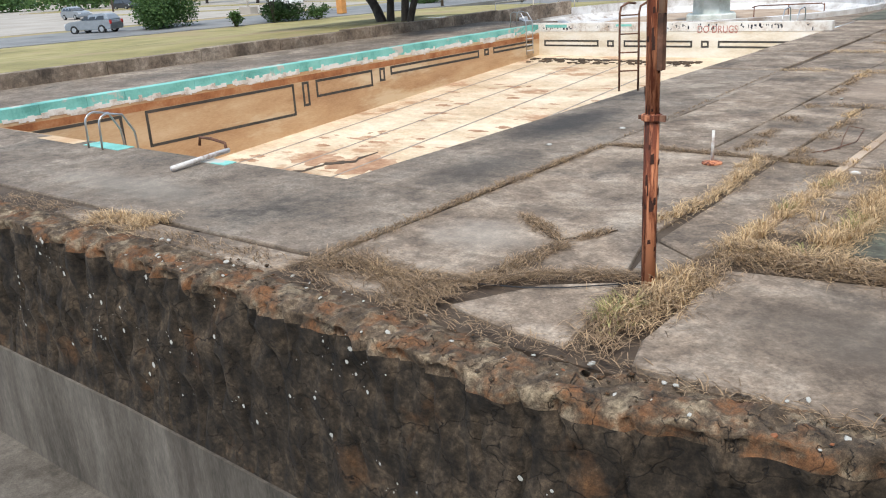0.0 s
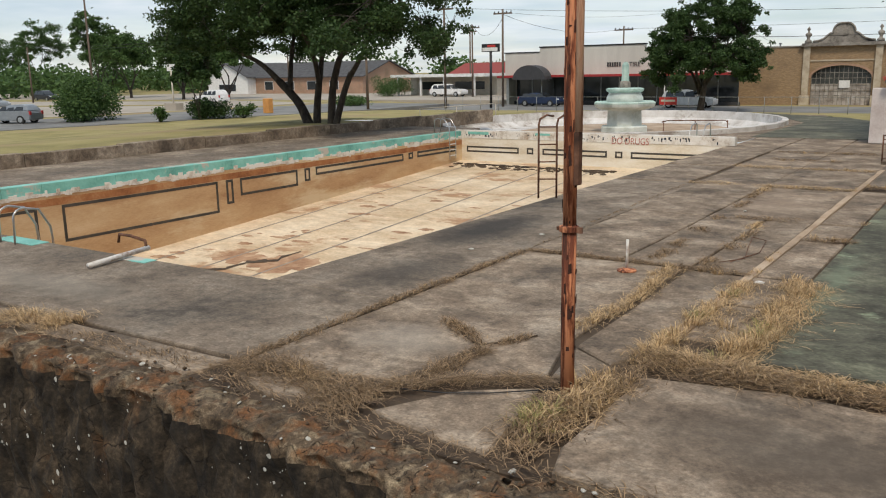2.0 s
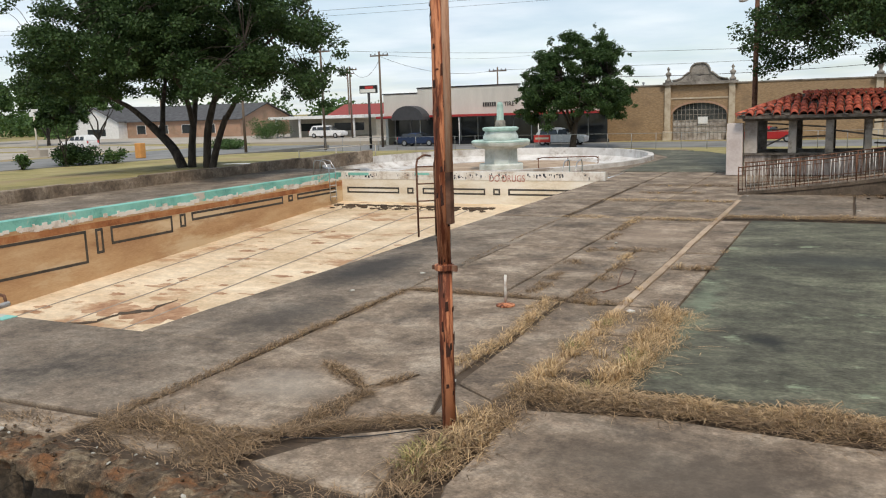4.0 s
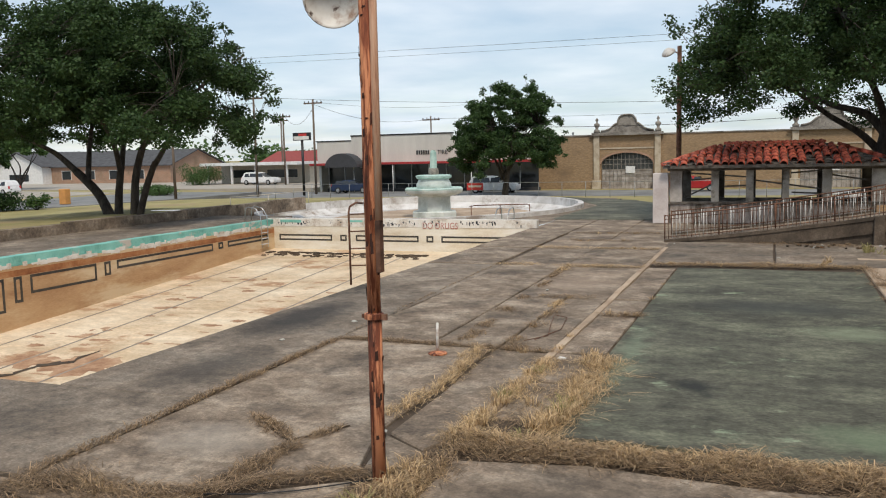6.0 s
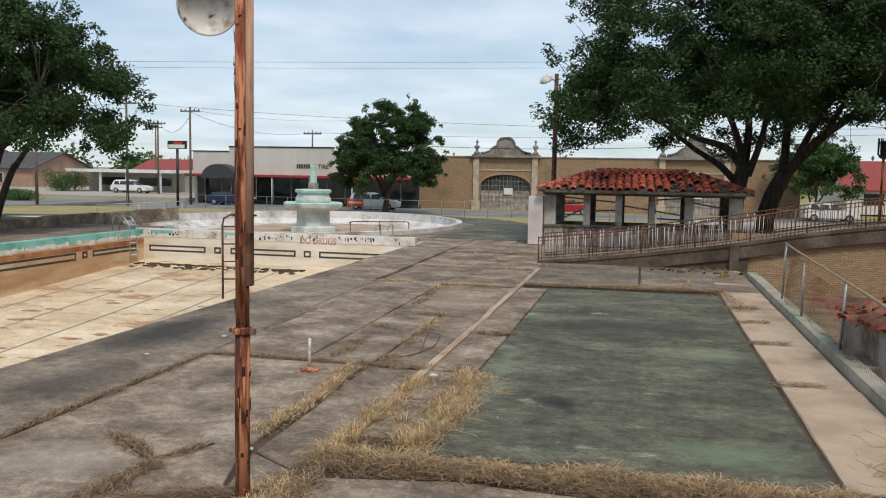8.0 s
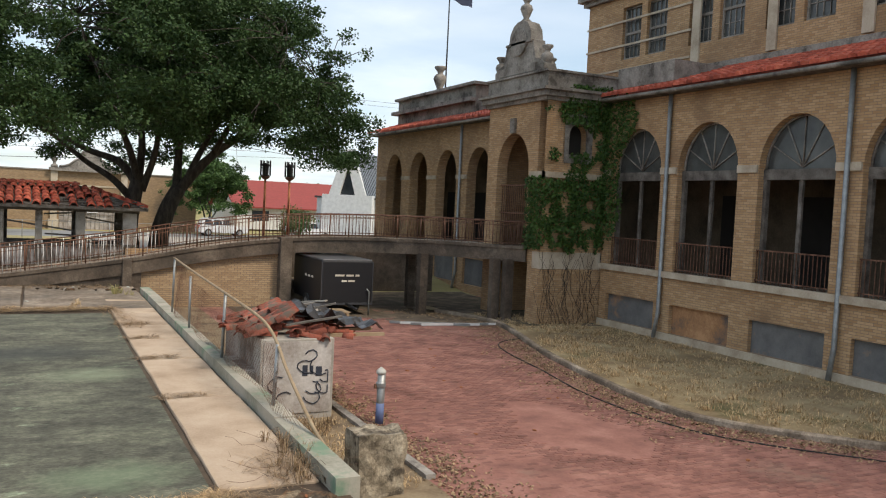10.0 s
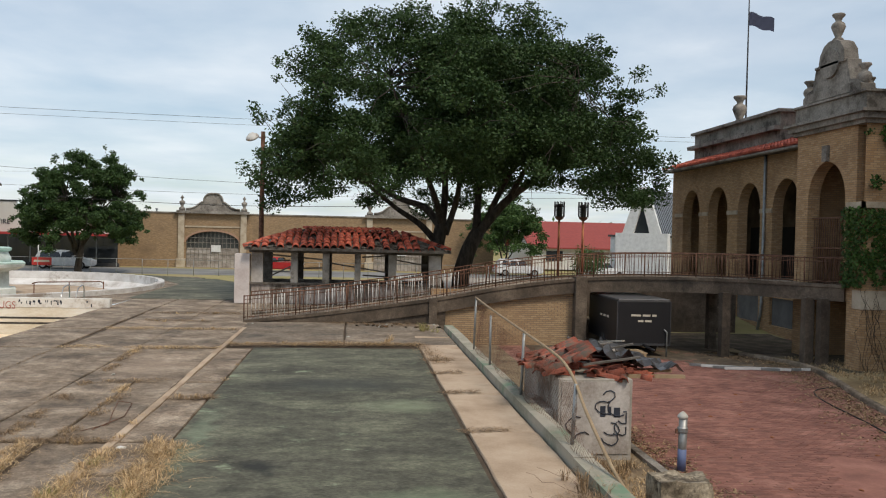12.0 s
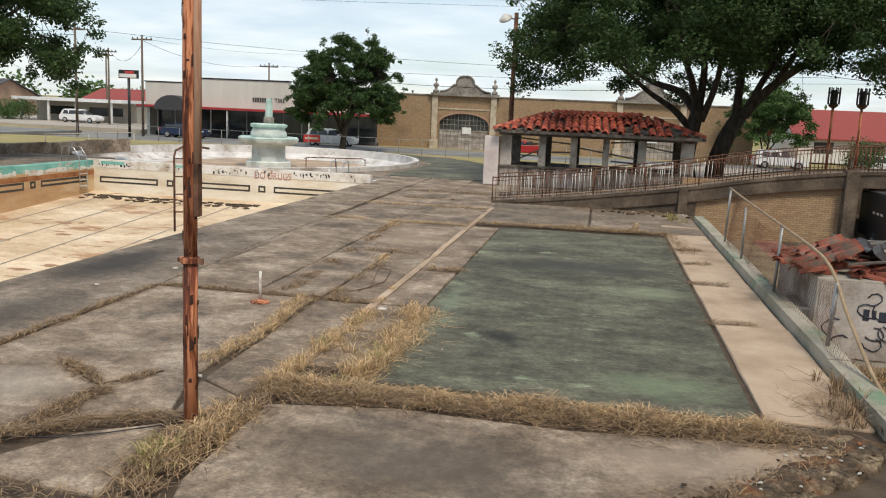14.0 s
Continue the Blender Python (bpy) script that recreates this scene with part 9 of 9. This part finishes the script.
    part("branch_work", b, "bark", t)["kind"] = "stuff"
    from_lists("crown", verts, faces, mat, t, "")
    return t


# forked elm: two leaning trunks, limbs that rise out of them and arch outwards
ELM = [([(5.15, 44.6, -0.4), (4.85, 44.6, 0.5), (4.75, 44.6, 1.5), (4.9, 44.6, 2.8), (5.1, 44.6, 3.9)], 0.52, 0.34),
       ([(5.9, 44.6, -0.4), (6.15, 44.6, 0.5), (6.25, 44.6, 1.4), (6.6, 44.6, 2.6), (7.1, 44.7, 3.6)], 0.56, 0.38),
       ([(4.9, 44.6, 2.9), (3.9, 44.2, 3.9), (2.6, 43.6, 4.7), (0.8, 42.6, 6.0), (-1.6, 41.5, 7.2)], 0.2, 0.04),
       ([(5.1, 44.6, 3.7), (4.2, 44.9, 4.8), (2.6, 45.6, 5.4), (0.4, 47, 6.8), (-2.6, 48.5, 8.6)], 0.24, 0.04),
       ([(5.1, 44.6, 3.8), (4.6, 43.8, 5.4), (3.4, 42.4, 7.8), (2.0, 41, 11)], 0.22, 0.04),
       ([(5.1, 44.6, 3.8), (5.3, 45.2, 6.2), (4.8, 46.4, 9.2), (4.2, 47.5, 12.6)], 0.24, 0.04),
       ([(5.3, 44.6, 3.4), (5.9, 44.2, 5.6), (6.0, 43.0, 8.6), (6.6, 42.0, 12.0)], 0.2, 0.04),
       ([(7.1, 44.7, 3.5), (8.7, 44.4, 5.4), (10.8, 43.6, 7.0), (13.8, 42.8, 9.4)], 0.3, 0.04),
       ([(7.0, 44.7, 3.4), (7.2, 45.4, 6.0), (7.8, 46.8, 9.2), (8.6, 48, 12.6)], 0.26, 0.04),
       ([(7.5, 44.6, 4.1), (8.4, 45.0, 6.0), (10.2, 46.2, 8.8), (12.0, 48, 11.4)], 0.2, 0.04),
       ([(8.7, 44.4, 5.4), (9.4, 42.8, 7.2), (10.4, 40.4, 9.4), (11.0, 38.5, 10.8)], 0.16, 0.03)]
tree("tree", "spreading dark green elm behind the kiosk", 5.5, 44.6, -0.1, 0.42, 1.9, 10, (5.7, 45.0, 7.6, 11.3, 7.5), 300000, 0.165, 3, "leaf", 520, ELM, 190)
LAWN_TREE = [([(-31.3, 33.6, 0.2), (-31.5, 33.6, 0.8), (-32.1, 33.6, 1.8), (-33.2, 33.4, 2.9)], 0.3, 0.2),
             ([(-30.9, 33.7, 0.2), (-30.9, 33.7, 0.9), (-30.8, 33.7, 1.9), (-30.65, 33.8, 3.2)], 0.24, 0.16),
             ([(-29.7, 33.5, 0.2), (-29.7, 33.5, 0.9), (-29.5, 33.5, 2.6), (-29.0, 33.5, 4.0)], 0.24, 0.16),
             ([(-29.4, 33.4, 0.2), (-29.2, 33.4, 1.0), (-28.6, 33.3, 2.3), (-28.0, 33.2, 3.3)], 0.2, 0.14),
             ([(-33.2, 33.4, 2.9), (-34.4, 33.2, 3.9), (-35.9, 32.6, 4.8), (-37.5, 32, 6.4)], 0.18, 0.03),
             ([(-32.6, 33.5, 2.3), (-33.4, 34.6, 4.2), (-34.6, 36.4, 6.4), (-35.4, 37.6, 8.4)], 0.16, 0.03),
             ([(-30.65, 33.8, 3.0), (-31.0, 34.6, 5.0), (-31.6, 35.8, 7.4), (-31.8, 36.6, 9.6)], 0.15, 0.03),
             ([(-30.7, 33.8, 2.8), (-30.2, 32.6, 4.8), (-30.4, 30.6, 7.0), (-30.6, 29.4, 9.0)], 0.15, 0.03),
             ([(-29.1, 33.5, 3.8), (-28.6, 33.9, 5.4), (-28.4, 34.8, 7.6), (-28.8, 35.4, 10.0)], 0.15, 0.03),
             ([(-28.0, 33.2, 3.2), (-26.9, 32.8, 4.2), (-25.8, 32.0, 5.2), (-24.8, 31, 6.6)], 0.14, 0.03),
             ([(-29.0, 33.5, 4.0), (-27.6, 34.6, 6.0), (-26.2, 36, 7.6), (-25.2, 37, 8.6)], 0.13, 0.03)]
tree("tree", "broad dark green tree on the lawn by the pool", -30.3, 33.6, 0.6, 0.27, 0.5, 8, (-31.2, 34.0, 6.0, 8.4, 6.2), 190000, 0.165, 8, "leaf", 400, LAWN_TREE, 150)
tree("tree", "dense round tree before the tyre shop", -22.2, 72.0, -0.4, 0.26, 2.2, 6, (-21.9, 72.0, 3.7, 5.3, 6.2), 85000, 0.2, 5, "leaf_mid", 300, (), 60)
tree("tree", "small green tree beyond the bridge", 15.6, 84, -0.5, 0.16, 1.4, 4, (15.6, 84, 3.2, 4.3, 4.4), 26000, 0.24, 9, "leaf_far", 120, (), 30)
for k, (x, y, r, hh) in enumerate(((-208, 125, 7.6, 9.0), (-148, 100, 5.2, 8.0), (-123, 89, 4.9, 5.0), (-103.6, 84, 4.9, 5.0), (-170, 118, 6.5, 6.5), (-215, 150, 8, 7), (-54.3, 45.5, 1.9, 2.6), (-96, 86, 4.5, 4.6), (-235, 130, 8, 7), (-140, 120, 6, 6))):
    small = r < 3
    tree("tree", "leafy green tree beyond the car park" if not small else "slim dark tree by the street", x, y, -0.3, 0.1 if small else 0.22, 1.0 if small else 1.8, 4, (x, y, 3.6 if small else hh + 1.2, r, hh * 0.9), 16000, 0.36 if not small else 0.24, 40 + k, "leaf_far" if not small else "leaf", 90, (), 30)


def bush(x, y, z, r, h, seed, mat="leaf_far", n=3500):
    rng = random.Random(seed)
    t = thing("bush", "rounded dense green bush by the street", "bush", "bushes by the street", (0, 0, 0))
    cl = [(x + rng.uniform(-0.6, 0.6) * r, y + rng.uniform(-0.6, 0.6) * r, z + h * rng.uniform(0.25, 0.75), r * 0.5, h * 0.32) for _ in range(12)]
    v, f = leaf_cloud(cl, n, 0.2, rng)
    from_lists("leaves", v, f, mat, t)
    part("stems", (lambda b: ([tube(b, [(x, y, z - 0.1), c[:3]], 0.03, 4) for c in cl], b)[1])(bmesh.new()), "bark", t)


bush(-62.5, 41.0, -0.15, 3.0, 3.9, 1, n=16000)
bush(-54.6, 46.3, -0.15, 1.7, 1.9, 2, "leaf", 4000)
bush(-54.6, 41.9, -0.15, 0.6, 1.2, 3, n=700)
bush(-52.7, 48.7, -0.15, 1.0, 1.2, 4, n=900)
bush(-75.5, 98, -0.2, 3.2, 3.0, 5, n=5000)
bush(-60, 70.5, -0.2, 2.0, 1.2, 6, n=1500)
bush(-57.5, 69.5, -0.2, 2.2, 1.1, 7, n=1500)
bush(22.3, 76, -0.3, 1.8, 3.0, 8, n=2500)

# far tree line
rng = random.Random(100)
cl = []
for k in range(260):
    a = rng.uniform(-1.45, 0.7)
    d = rng.uniform(170, 330)
    cl.append((d * math.sin(a), d * math.cos(a), rng.uniform(0.8, 3.2), rng.uniform(5, 9), rng.uniform(3.2, 5.0)))
v, f = leaf_cloud(cl, 150000, 1.0, rng)
tagged(from_lists("far_woods", v, f, "leaf_far"), "far belt of green trees along the horizon", "trees", kind="stuff")
